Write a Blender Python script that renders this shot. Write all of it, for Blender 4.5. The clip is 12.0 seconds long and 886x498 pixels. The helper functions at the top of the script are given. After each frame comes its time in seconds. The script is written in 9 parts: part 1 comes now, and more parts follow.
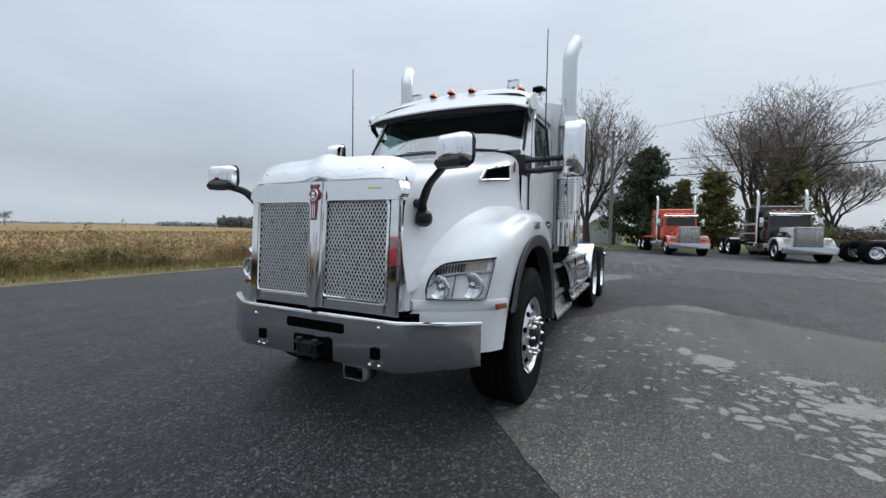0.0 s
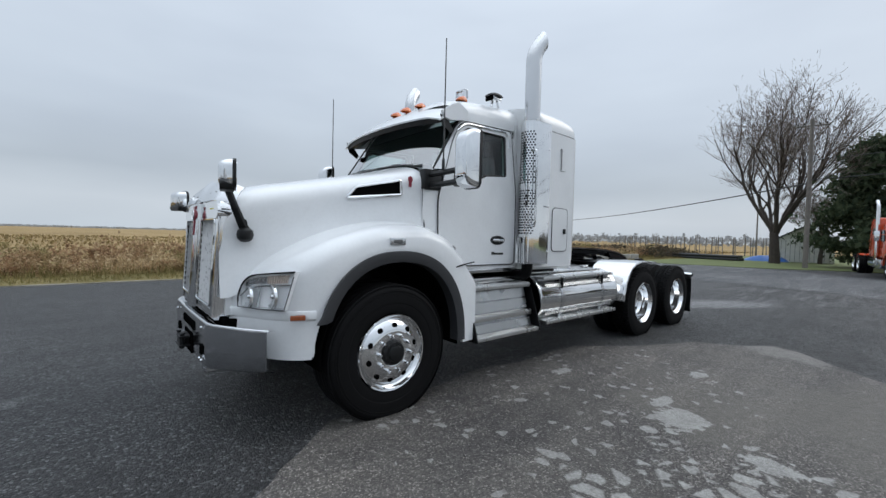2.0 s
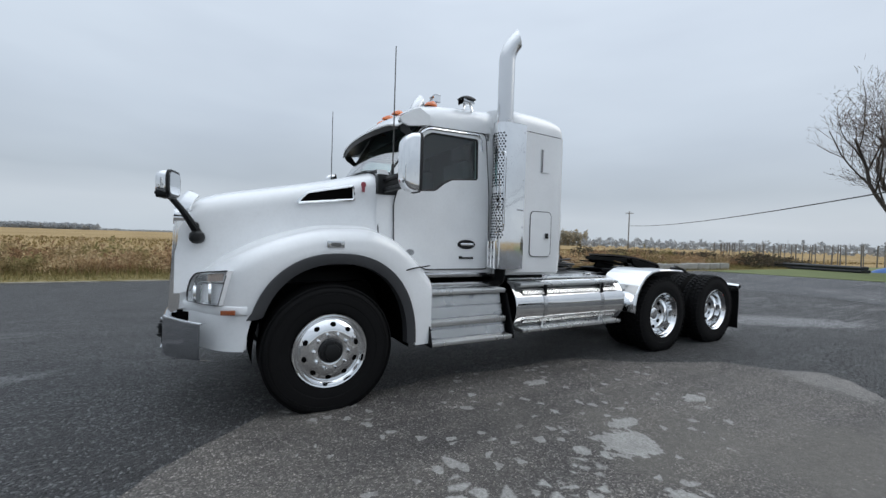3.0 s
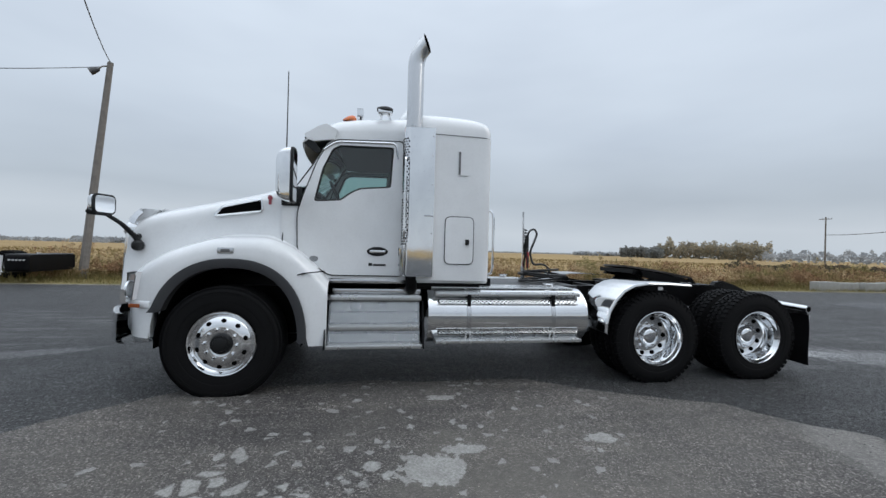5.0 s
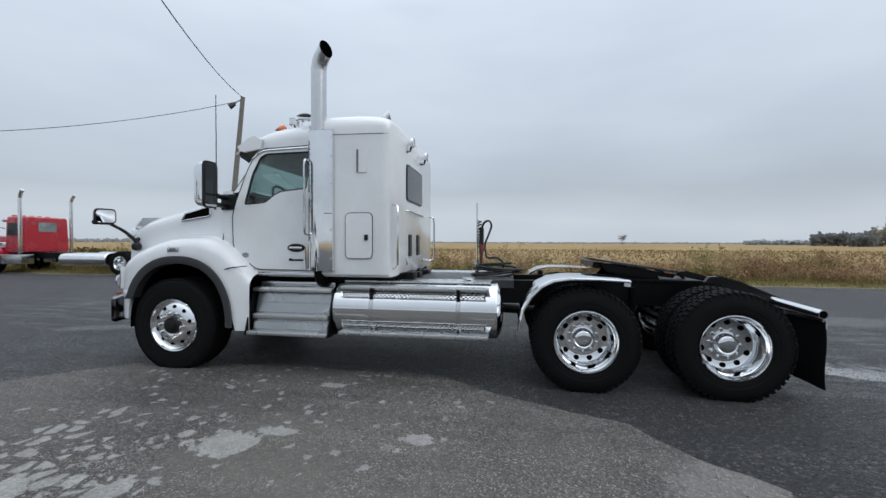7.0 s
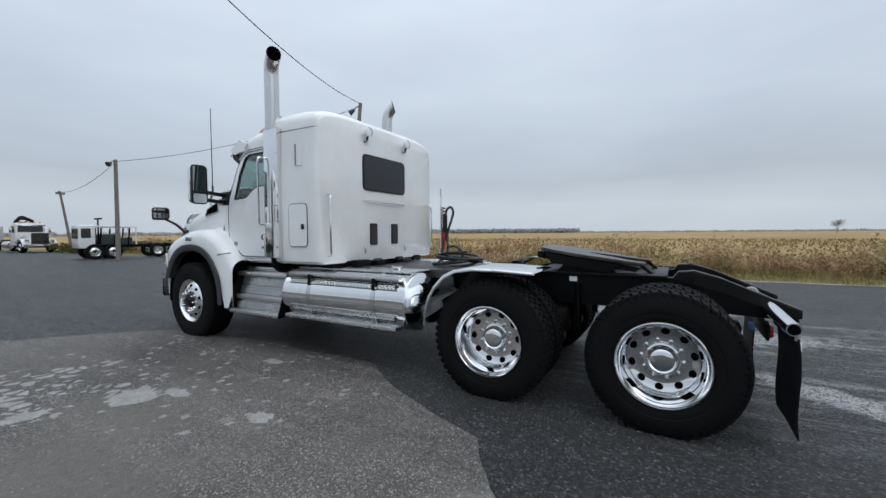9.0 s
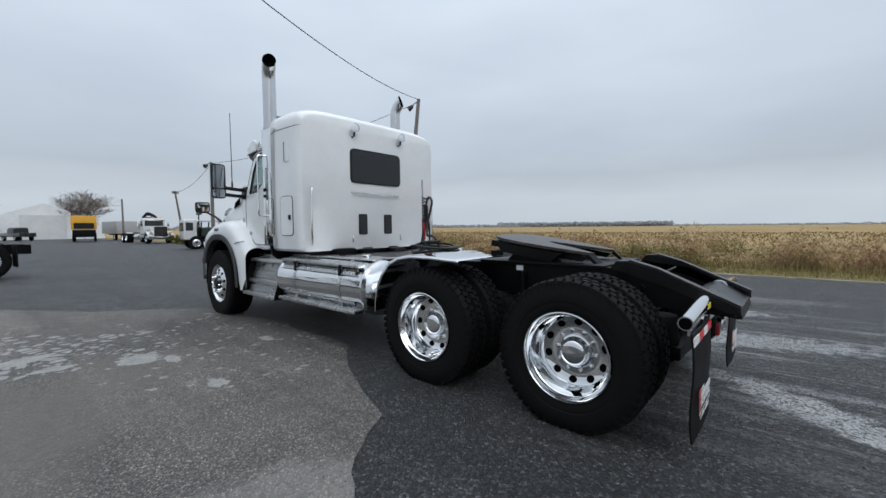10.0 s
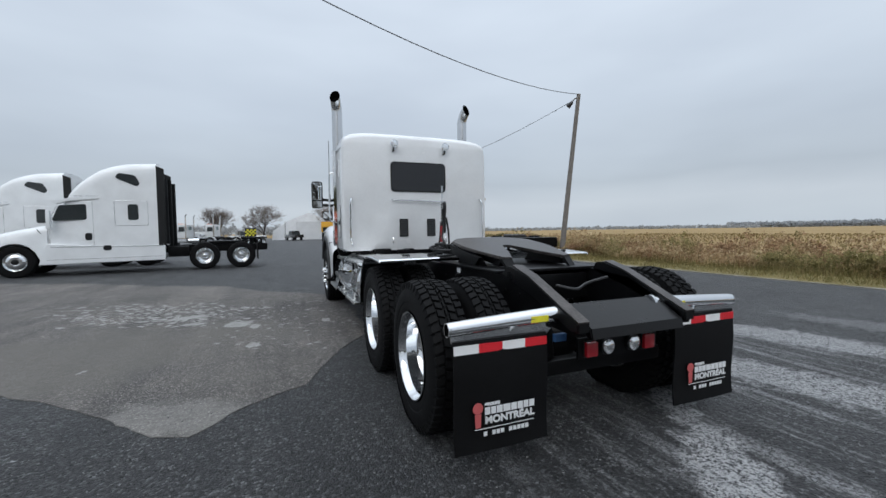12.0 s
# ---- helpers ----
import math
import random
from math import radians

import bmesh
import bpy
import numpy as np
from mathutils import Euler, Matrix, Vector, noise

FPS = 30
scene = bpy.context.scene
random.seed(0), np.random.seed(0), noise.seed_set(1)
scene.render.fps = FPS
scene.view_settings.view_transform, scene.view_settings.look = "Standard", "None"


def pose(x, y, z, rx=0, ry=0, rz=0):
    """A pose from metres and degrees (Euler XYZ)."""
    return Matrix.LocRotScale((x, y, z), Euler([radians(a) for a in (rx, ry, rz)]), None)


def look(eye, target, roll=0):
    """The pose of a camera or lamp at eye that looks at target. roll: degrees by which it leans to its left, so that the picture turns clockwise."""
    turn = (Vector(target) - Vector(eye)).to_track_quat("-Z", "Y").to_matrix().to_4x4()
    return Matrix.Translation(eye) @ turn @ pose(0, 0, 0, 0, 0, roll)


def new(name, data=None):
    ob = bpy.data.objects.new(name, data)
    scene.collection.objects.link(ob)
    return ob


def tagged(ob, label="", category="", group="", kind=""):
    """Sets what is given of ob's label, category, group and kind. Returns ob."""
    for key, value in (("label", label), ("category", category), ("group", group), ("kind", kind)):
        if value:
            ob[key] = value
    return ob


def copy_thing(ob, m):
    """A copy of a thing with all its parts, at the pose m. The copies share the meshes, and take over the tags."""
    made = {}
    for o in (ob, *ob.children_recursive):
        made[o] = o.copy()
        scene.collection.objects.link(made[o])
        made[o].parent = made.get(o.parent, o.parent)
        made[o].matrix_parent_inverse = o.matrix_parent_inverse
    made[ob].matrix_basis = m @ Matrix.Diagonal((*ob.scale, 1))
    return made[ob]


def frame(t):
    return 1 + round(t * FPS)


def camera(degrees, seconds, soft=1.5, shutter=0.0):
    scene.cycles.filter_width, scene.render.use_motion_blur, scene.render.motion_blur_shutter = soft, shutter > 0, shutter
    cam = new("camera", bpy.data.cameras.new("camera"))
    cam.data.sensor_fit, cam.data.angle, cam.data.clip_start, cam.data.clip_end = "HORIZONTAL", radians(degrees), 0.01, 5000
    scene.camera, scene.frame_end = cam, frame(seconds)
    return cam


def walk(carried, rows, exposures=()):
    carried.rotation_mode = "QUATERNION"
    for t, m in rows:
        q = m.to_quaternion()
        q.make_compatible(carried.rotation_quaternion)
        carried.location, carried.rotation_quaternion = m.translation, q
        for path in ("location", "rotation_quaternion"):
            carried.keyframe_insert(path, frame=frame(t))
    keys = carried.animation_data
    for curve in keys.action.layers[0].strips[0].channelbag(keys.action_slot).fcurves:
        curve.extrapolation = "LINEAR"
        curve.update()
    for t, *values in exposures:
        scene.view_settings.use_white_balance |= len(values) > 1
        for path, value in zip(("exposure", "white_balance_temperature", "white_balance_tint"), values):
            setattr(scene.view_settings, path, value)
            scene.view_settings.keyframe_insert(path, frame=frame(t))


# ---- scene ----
cam = camera(95.4, 12.0)
PATH = [
    (0, (2.003, -3.239, 1.347), (1.109, -1.452, 1.25), 0.9),
    (0.5, (2.524, -2.947, 1.369), (1.469, -1.25, 1.279), 1.3),
    (1, (3.049, -2.629, 1.393), (1.831, -1.045, 1.315), 1.4),
    (1.5, (3.425, -2.195, 1.422), (2.051, -0.743, 1.356), 1.4),
    (2, (3.886, -1.8, 1.438), (2.37, -0.497, 1.377), 1.5),
    (2.5, (4.225, -1.332, 1.42), (2.588, -0.185, 1.369), 1.6),
    (3, (4.57, -0.86, 1.451), (2.831, 0.126, 1.408), 1.8),
    (3.2, (4.757, -0.627, 1.472), (2.977, 0.284, 1.44), 1.9),
    (4.8, (5.341, 1.158, 1.464), (3.381, 1.555, 1.466), 1.5),
    (5, (5.347, 1.409, 1.441), (3.376, 1.746, 1.45), 1.5),
    (5.5, (5.427, 2.034, 1.435), (3.435, 2.213, 1.442), 1.2),
    (6, (5.48, 2.662, 1.45), (3.48, 2.681, 1.447), 0.8),
    (6.5, (5.386, 3.268, 1.481), (3.392, 3.116, 1.466), 0.5),
    (7, (5.363, 3.888, 1.48), (3.389, 3.567, 1.449), 0.2),
    (7.2, (5.315, 4.097, 1.47), (3.353, 3.715, 1.432), 0.1),
    (9, (4.414, 6.071, 1.448), (2.682, 5.074, 1.37), -0.4),
    (9.5, (4.155, 6.67, 1.446), (2.526, 5.514, 1.348), -0.6),
    (10, (3.785, 7.156, 1.39), (2.276, 5.847, 1.283), -0.5),
    (10.5, (3.401, 7.636, 1.36), (2.041, 6.173, 1.252), -0.6),
    (11, (2.968, 8.077, 1.355), (1.801, 6.456, 1.252), -0.7),
    (11.5, (2.501, 8.381, 1.375), (1.54, 6.63, 1.277), -0.7),
    (12, (2.018, 8.743, 1.381), (1.284, 6.884, 1.293), -0.8),
]
walk(cam, [(t, look(eye, target, roll)) for t, eye, target, roll in PATH])

# ---- world, sun and exposure ----
world = bpy.data.worlds.new("overcast_sky")
scene.world = world
world.use_nodes = True
wn, wl = world.node_tree.nodes, world.node_tree.links
wn.clear()
SUN_ELEV, SUN_ROT = 42.0, 22.0


def wnode(kind, **sets):
    n = wn.new(kind)
    for k, v in sets.items():
        n.inputs[k].default_value = v
    return n


w_out = wn.new("ShaderNodeOutputWorld")
w_bg = wnode("ShaderNodeBackground", Strength=1.0)
w_sky = wn.new("ShaderNodeTexSky")
w_sky.sky_type, w_sky.sun_disc = "NISHITA", False
w_sky.sun_elevation, w_sky.sun_rotation = radians(SUN_ELEV), radians(SUN_ROT)
w_sky.air_density, w_sky.dust_density = 1.0, 3.0
w_dim = wn.new("ShaderNodeMix")
w_dim.data_type, w_dim.blend_type = "RGBA", "MULTIPLY"
w_dim.inputs[0].default_value = 1.0
w_dim.inputs[7].default_value = (0.10, 0.10, 0.10, 1)
wl.new(w_sky.outputs[0], w_dim.inputs[6])
w_tc = wn.new("ShaderNodeTexCoord")
w_sep = wn.new("ShaderNodeSeparateXYZ")
wl.new(w_tc.outputs["Generated"], w_sep.inputs[0])
# cloud deck: stretched sideways, with soft bands that sink towards the horizon
w_map = wn.new("ShaderNodeMapping")
w_map.inputs["Scale"].default_value = (0.9, 0.9, 3.2)
wl.new(w_tc.outputs["Generated"], w_map.inputs[0])
w_noise = wnode("ShaderNodeTexNoise", Scale=1.7, Detail=5.0, Roughness=0.5)
wl.new(w_map.outputs[0], w_noise.inputs["Vector"])
w_fine = wnode("ShaderNodeTexNoise", Scale=2.6, Detail=3.0, Roughness=0.45)
wl.new(w_map.outputs[0], w_fine.inputs["Vector"])
w_grad = wn.new("ShaderNodeValToRGB")
r = w_grad.color_ramp
r.elements[0].position, r.elements[0].color = 0.0, (0.53, 0.595, 0.665, 1)
r.elements[1].position, r.elements[1].color = 1.0, (1.60, 1.76, 1.95, 1)
for at, col in ((0.05, (0.555, 0.615, 0.685)), (0.12, (0.455, 0.515, 0.585)), (0.26, (0.56, 0.635, 0.73)), (0.50, (0.68, 0.765, 0.875))):
    e = r.elements.new(at)
    e.color = (*col, 1)
w_wob = wn.new("ShaderNodeMath")
w_wob.operation = "MULTIPLY_ADD"
wl.new(w_noise.outputs[0], w_wob.inputs[0])
w_wob.inputs[1].default_value = 0.16
wl.new(w_sep.outputs[2], w_wob.inputs[2])
w_off = wn.new("ShaderNodeMath")
w_off.operation = "SUBTRACT"
wl.new(w_wob.outputs[0], w_off.inputs[0])
w_off.inputs[1].default_value = 0.08
wl.new(w_off.outputs[0], w_grad.inputs[0])
w_patch = wn.new("ShaderNodeValToRGB")
w_patch.color_ramp.elements[0].position, w_patch.color_ramp.elements[0].color = 0.30, (0.93, 0.935, 0.945, 1)
w_patch.color_ramp.elements[1].position, w_patch.color_ramp.elements[1].color = 0.70, (1.05, 1.05, 1.045, 1)
wl.new(w_fine.outputs[0], w_patch.inputs[0])
w_cloud = wn.new("ShaderNodeMix")
w_cloud.data_type, w_cloud.blend_type = "RGBA", "MULTIPLY"
w_cloud.inputs[0].default_value = 1.0
wl.new(w_grad.outputs[0], w_cloud.inputs[6])
wl.new(w_patch.outputs[0], w_cloud.inputs[7])
w_mix = wn.new("ShaderNodeMix")
w_mix.data_type = "RGBA"
w_mix.inputs[0].default_value = 0.93
wl.new(w_dim.outputs[2], w_mix.inputs[6])
wl.new(w_cloud.outputs[2], w_mix.inputs[7])
wl.new(w_mix.outputs[2], w_bg.inputs["Color"])
wl.new(w_bg.outputs[0], w_out.inputs[0])

sun = new("sun", bpy.data.lights.new("sun", "SUN"))
sun.data.energy, sun.data.angle, sun.data.color = 0.65, radians(40), (1.0, 0.97, 0.93)
sun.matrix_world = look((0, 0, 0), (-math.sin(radians(SUN_ROT)) * math.cos(radians(SUN_ELEV)), -math.cos(radians(SUN_ROT)) * math.cos(radians(SUN_ELEV)), -math.sin(radians(SUN_ELEV))))
scene.view_settings.exposure = 0.09


# ---- materials ----
class Nodes:
    """A material's node tree in short form."""

    def __init__(self, name):
        self.mat = bpy.data.materials.new(name)
        self.mat.use_nodes = True
        self.t = self.mat.node_tree
        self.b = self.t.nodes["Principled BSDF"]
        self.out = self.t.nodes["Material Output"]

    def n(self, kind, **sets):
        node = self.t.nodes.new(kind)
        for k, v in sets.items():
            node.inputs[k.replace("_", " ")].default_value = v
        return node

    def link(self, a, b):
        self.t.links.new(a, b)

    def coord(self, kind="Object", scale=(1, 1, 1), rot=(0, 0, 0)):
        tc, mp = self.t.nodes.new("ShaderNodeTexCoord"), self.t.nodes.new("ShaderNodeMapping")
        mp.inputs["Scale"].default_value, mp.inputs["Rotation"].default_value = scale, rot
        self.link(tc.outputs[kind], mp.inputs[0])
        return mp.outputs[0]

    def noise(self, co, scale, detail=3.0, rough=0.55):
        x = self.n("ShaderNodeTexNoise", Scale=scale, Detail=detail, Roughness=rough)
        self.link(co, x.inputs["Vector"])
        return x.outputs[0]

    def ramp(self, fac, stops):
        x = self.t.nodes.new("ShaderNodeValToRGB")
        el = x.color_ramp.elements
        while len(el) < len(stops):
            el.new(0.5)
        for e, (p, c) in zip(el, stops):
            e.position, e.color = p, (*c, 1) if len(c) == 3 else c
        self.link(fac, x.inputs[0])
        return x.outputs[0]

    def mix(self, fac, a, b, mode="MIX"):
        x = self.t.nodes.new("ShaderNodeMix")
        x.data_type, x.blend_type = "RGBA", mode
        for s, v in ((0, fac), (6, a), (7, b)):
            if hasattr(v, "is_linked"):
                self.link(v, x.inputs[s])
            elif s == 0:
                x.inputs[0].default_value = v
            else:
                x.inputs[s].default_value = (*v, 1)
        return x.outputs[2]

    def math(self, op, a, b=0.0, c=0.0, clamp=False):
        x = self.t.nodes.new("ShaderNodeMath")
        x.operation, x.use_clamp = op, clamp
        for i, v in enumerate((a, b, c)):
            if hasattr(v, "is_linked"):
                self.link(v, x.inputs[i])
            else:
                x.inputs[i].default_value = v
        return x.outputs[0]

    def bump(self, height, strength=0.3, distance=0.01):
        x = self.n("ShaderNodeBump", Strength=strength, Distance=distance)
        self.link(height, x.inputs["Height"])
        self.link(x.outputs[0], self.b.inputs["Normal"])

    def put(self, **sets):
        for k, v in sets.items():
            s = self.b.inputs[k.replace("_", " ")]
            if hasattr(v, "is_linked"):
                self.link(v, s)
            else:
                s.default_value = (*v, 1) if isinstance(v, tuple) and len(v) == 3 else v
        return self.mat


def painted(name, col, rough=0.22, coat=0.6, dirt=0.05):
    """Glossy vehicle paint with a faint film of road dust and slight orange peel."""
    m = Nodes(name)
    co = m.coord()
    big = m.noise(co, 1.7, 4)
    fine = m.noise(co, 40, 3)
    dusty = tuple(c * 0.86 + 0.02 for c in col)
    base = m.mix(m.ramp(big, [(0.35, (0, 0, 0)), (0.75, (1, 1, 1))]), col, dusty)
    base = m.mix(m.math("MULTIPLY", m.ramp(fine, [(0.45, (0, 0, 0)), (0.8, (1, 1, 1))]), dirt), base, (0.18, 0.17, 0.15))
    m.bump(m.noise(co, 60, 2), 0.02, 0.002)
    return m.put(Base_Color=base, Roughness=m.math("MULTIPLY_ADD", big, 0.14, rough - 0.05), Coat_Weight=coat, Coat_Roughness=0.06)


def metal(name, col, rough, wave=0.0, scale=30.0):
    """Bare or plated metal with smears and slight waviness."""
    m = Nodes(name)
    co = m.coord()
    smear = m.noise(co, 3.0, 5, 0.65)
    if wave:
        m.bump(m.noise(co, scale, 2), wave, 0.004)
    return m.put(Base_Color=m.mix(smear, col, tuple(c * 0.82 for c in col)), Metallic=1.0, Roughness=m.math("MULTIPLY_ADD", smear, rough, rough * 0.6))


def plain(name, col, rough=0.6, vary=0.25, scale=8.0, bump=0.0, bscale=120.0, metallic=0.0, spec=0.5):
    """A matt surface whose tone varies at two scales."""
    m = Nodes(name)
    co = m.coord()
    a, b = m.noise(co, scale, 4), m.noise(co, scale * 9, 3)
    t = m.math("MULTIPLY_ADD", b, 0.4, m.math("MULTIPLY", a, 0.6))
    base = m.mix(m.ramp(t, [(0.3, (0, 0, 0)), (0.7, (1, 1, 1))]), tuple(c * (1 - vary) for c in col), tuple(min(1, c * (1 + vary)) for c in col))
    if bump:
        m.bump(m.noise(co, bscale, 3), bump, 0.006)
    return m.put(Base_Color=base, Roughness=m.math("MULTIPLY_ADD", a, 0.2, rough - 0.1), Metallic=metallic, Specular_IOR_Level=spec)


def lens(name, col, rough=0.12):
    """Coloured lamp plastic with moulded flutes."""
    m = Nodes(name)
    wv = m.n("ShaderNodeTexWave", Scale=40.0)
    m.link(m.coord(), wv.inputs["Vector"])
    m.bump(wv.outputs[1], 0.25, 0.004)
    return m.put(Base_Color=col, Roughness=rough, Coat_Weight=0.5, Coat_Roughness=0.04)


def glazing(name, tint, face=0.05, rough=0.02):
    """See-through tinted pane whose gloss follows the angle."""
    m = Nodes(name)
    tr = m.n("ShaderNodeBsdfTransparent", Color=(*tint, 1))
    gl = m.n("ShaderNodeBsdfGlossy", Roughness=rough)
    lw = m.n("ShaderNodeLayerWeight", Blend=0.5)
    gloss = m.math("MULTIPLY_ADD", m.math("POWER", lw.outputs["Facing"], 4.0), 0.9, face, clamp=True)
    mx = m.t.nodes.new("ShaderNodeMixShader")
    m.link(gloss, mx.inputs[0])
    m.link(tr.outputs[0], mx.inputs[1])
    m.link(gl.outputs[0], mx.inputs[2])
    m.link(mx.outputs[0], m.out.inputs[0])
    return m.mat


WHITE = painted("white_truck_paint", (0.80, 0.815, 0.825))
CHROME = metal("chrome", (0.86, 0.87, 0.88), 0.05, 0.03, 9)
ALU = metal("polished_aluminium", (0.83, 0.84, 0.85), 0.065, 0.04, 5)
STEEL = metal("brushed_stainless", (0.66, 0.67, 0.68), 0.22, 0.04, 14)
PLATE = metal("grey_bumper_steel", (0.60, 0.61, 0.63), 0.12, 0.05, 4)
WIRE = plain("grille_wire", (0.74, 0.745, 0.75), 0.30, 0.12, 30, metallic=0.45)
TREADPLATE = metal("tread_plate", (0.74, 0.75, 0.75), 0.26, 0.10, 45)
BLACK = plain("black_plastic", (0.007, 0.0075, 0.008), 0.42, 0.25, 6, spec=0.35)
FLARE = plain("dark_grey_flare", (0.034, 0.035, 0.038), 0.5, 0.12, 5, 0.15, 300)
RUBBER = plain("tyre_rubber", (0.0048, 0.0048, 0.0052), 0.72, 0.35, 9, 0.15, 160, spec=0.14)
FRAME = plain("black_chassis_paint", (0.0035, 0.0035, 0.004), 0.38, 0.4, 5, 0.1, 60, spec=0.13)
GREASE = plain("greasy_plate_steel", (0.055, 0.052, 0.052), 0.34, 0.6, 6, 0.3, 30, metallic=0.3)
BLACKGLOSS = plain("glossy_black_chassis_paint", (0.0035, 0.0035, 0.004), 0.30, 0.3, 5, 0.08, 50, spec=0.30)
BACKING = metal("dull_tread_backing", (0.30, 0.305, 0.31), 0.24, 0.05, 20)
DARKDECK = plain("dark_deck_plate", (0.05, 0.05, 0.052), 0.35, 0.4, 8, 0.1, 40, metallic=0.6)
WORN = plain("worn_plate_steel", (0.070, 0.062, 0.058), 0.36, 0.85, 7, 0.3, 30, metallic=0.7)
FLAP = plain("mud_flap_rubber", (0.0045, 0.0045, 0.005), 0.55, 0.25, 4, 0.05, 90, spec=0.16)
DARK = plain("dark_gap", (0.004, 0.004, 0.004), 0.9, 0.2, 4, spec=0.0)
SEAT = plain("grey_seat_cloth", (0.11, 0.11, 0.12), 0.9, 0.3, 10)
CABIN = plain("cab_trim", (0.05, 0.052, 0.055), 0.8, 0.25, 6)
CLOTH = plain("cab_lining", (0.13, 0.13, 0.13), 0.9, 0.15, 6)
GLASS = glazing("tinted_cab_glass", (0.52, 0.68, 0.65), 0.07)
SCREEN = glazing("windscreen_glass", (0.60, 0.74, 0.72), 0.38)
DARKGLASS = glazing("dark_rear_glass", (0.07, 0.075, 0.085))
CLEAR = glazing("clear_lamp_lens", (0.98, 0.985, 0.99), 0.04)
MIRROR = metal("mirror_glass", (0.80, 0.82, 0.84), 0.012)
AMBER = lens("amber_lens", (0.62, 0.13, 0.015))
MARKER = lens("amber_side_marker", (0.28, 0.07, 0.02))
RED = lens("red_lens", (0.34, 0.012, 0.02))
BADGE = painted("maroon_enamel", (0.28, 0.03, 0.05), 0.3, 0.4)
REDTAPE = plain("red_reflective_tape", (0.62, 0.02, 0.03), 0.35, 0.08, 20)
WHITETAPE = plain("white_reflective_tape", (0.78, 0.78, 0.78), 0.35, 0.06, 20)
YELLOWTAPE = plain("yellow_sticker", (0.72, 0.66, 0.04), 0.4, 0.08, 20)
PRINT = plain("white_print", (0.72, 0.73, 0.74), 0.5, 0.1, 30)
REDPRINT = plain("red_print", (0.50, 0.10, 0.10), 0.5, 0.15, 30)
REDHOSE = plain("red_air_hose", (0.30, 0.02, 0.025), 0.45, 0.2, 30)
BLUEHOSE = plain("blue_air_hose", (0.05, 0.14, 0.32), 0.45, 0.2, 30)
HOSE = plain("black_hose", (0.014, 0.014, 0.015), 0.5, 0.2, 30)
HOUSING = plain("bright_lamp_housing", (0.93, 0.94, 0.95), 0.20, 0.05, 12, 0.25, 50)
REFLECT = metal("lamp_reflector", (0.93, 0.94, 0.95), 0.10, 1.0, 45)


# ---- mesh helpers ----
def finish(name, bm, mat, parent=None, label="", smooth=35.0):
    me = bpy.data.meshes.new(name)
    bmesh.ops.remove_doubles(bm, verts=bm.verts, dist=1e-5)
    bmesh.ops.recalc_face_normals(bm, faces=bm.faces)
    bm.to_mesh(me)
    bm.free()
    me.materials.append(mat)
    if smooth:
        me.shade_smooth()
        me.set_sharp_from_angle(angle=radians(smooth))
    ob = new(name, me)
    if parent is not None:
        ob.parent = parent
    if label:
        tagged(ob, label)
    return ob


def part(name, bm, material, parent, label="", smooth=35.0):
    """One bmesh as one mesh object under a thing or a part."""
    return finish(name, bm, material, parent, label, smooth)


def share(name, me, parent, m=None):
    """A part that uses a mesh which another part has already."""
    ob = new(name, me)
    ob.parent = parent
    if m is not None:
        ob.matrix_basis = m
    return ob


def thing(name, label, category, at=(0, 0, 0), turn=0.0, group="", kind=""):
    e = new(name)
    e.empty_display_size = 0.3
    e.matrix_basis = pose(*at, 0, 0, turn)
    return tagged(e, label, category, group, kind)


def box(bm, x0, x1, y0, y1, z0, z1, bevel=0.0, m=None, segs=2):
    vs = [bm.verts.new(v) for v in ((x0, y0, z0), (x1, y0, z0), (x1, y1, z0), (x0, y1, z0), (x0, y0, z1), (x1, y0, z1), (x1, y1, z1), (x0, y1, z1))]
    fs = [bm.faces.new([vs[i] for i in f]) for f in ((0, 3, 2, 1), (4, 5, 6, 7), (0, 1, 5, 4), (1, 2, 6, 5), (2, 3, 7, 6), (3, 0, 4, 7))]
    if bevel:
        es = list({e for f in fs for e in f.edges})
        out = bmesh.ops.bevel(bm, geom=es, offset=bevel, segments=segs, profile=0.6, affect="EDGES")
        vs = list({v for f in out["faces"] for v in f.verts} | {v for v in vs if v.is_valid})
    if m is not None:
        bmesh.ops.transform(bm, matrix=m, verts=vs)
    return bm


def tube(bm, pts, r, n=8, cap=True, flat=1.0):
    """A round bar along a line of points; r may be one radius or one for each point."""
    pts = [Vector(p) for p in pts]
    rs = r if isinstance(r, (list, tuple)) else [r] * len(pts)
    rings, side = [], None
    for i, p in enumerate(pts):
        d = (pts[min(i + 1, len(pts) - 1)] - pts[max(i - 1, 0)]).normalized()
        if side is None:
            side = d.orthogonal().normalized()
        side = (side - d * side.dot(d)).normalized()
        up = d.cross(side)
        rings.append([bm.verts.new(p + rs[i] * (math.cos(a) * side + flat * math.sin(a) * up)) for a in (2 * math.pi * k / n for k in range(n))])
    for a, b in zip(rings, rings[1:]):
        for k in range(n):
            bm.faces.new((a[k], a[(k + 1) % n], b[(k + 1) % n], b[k]))
    if cap:
        bm.faces.new(rings[0][::-1])
        bm.faces.new(rings[-1])
    return bm


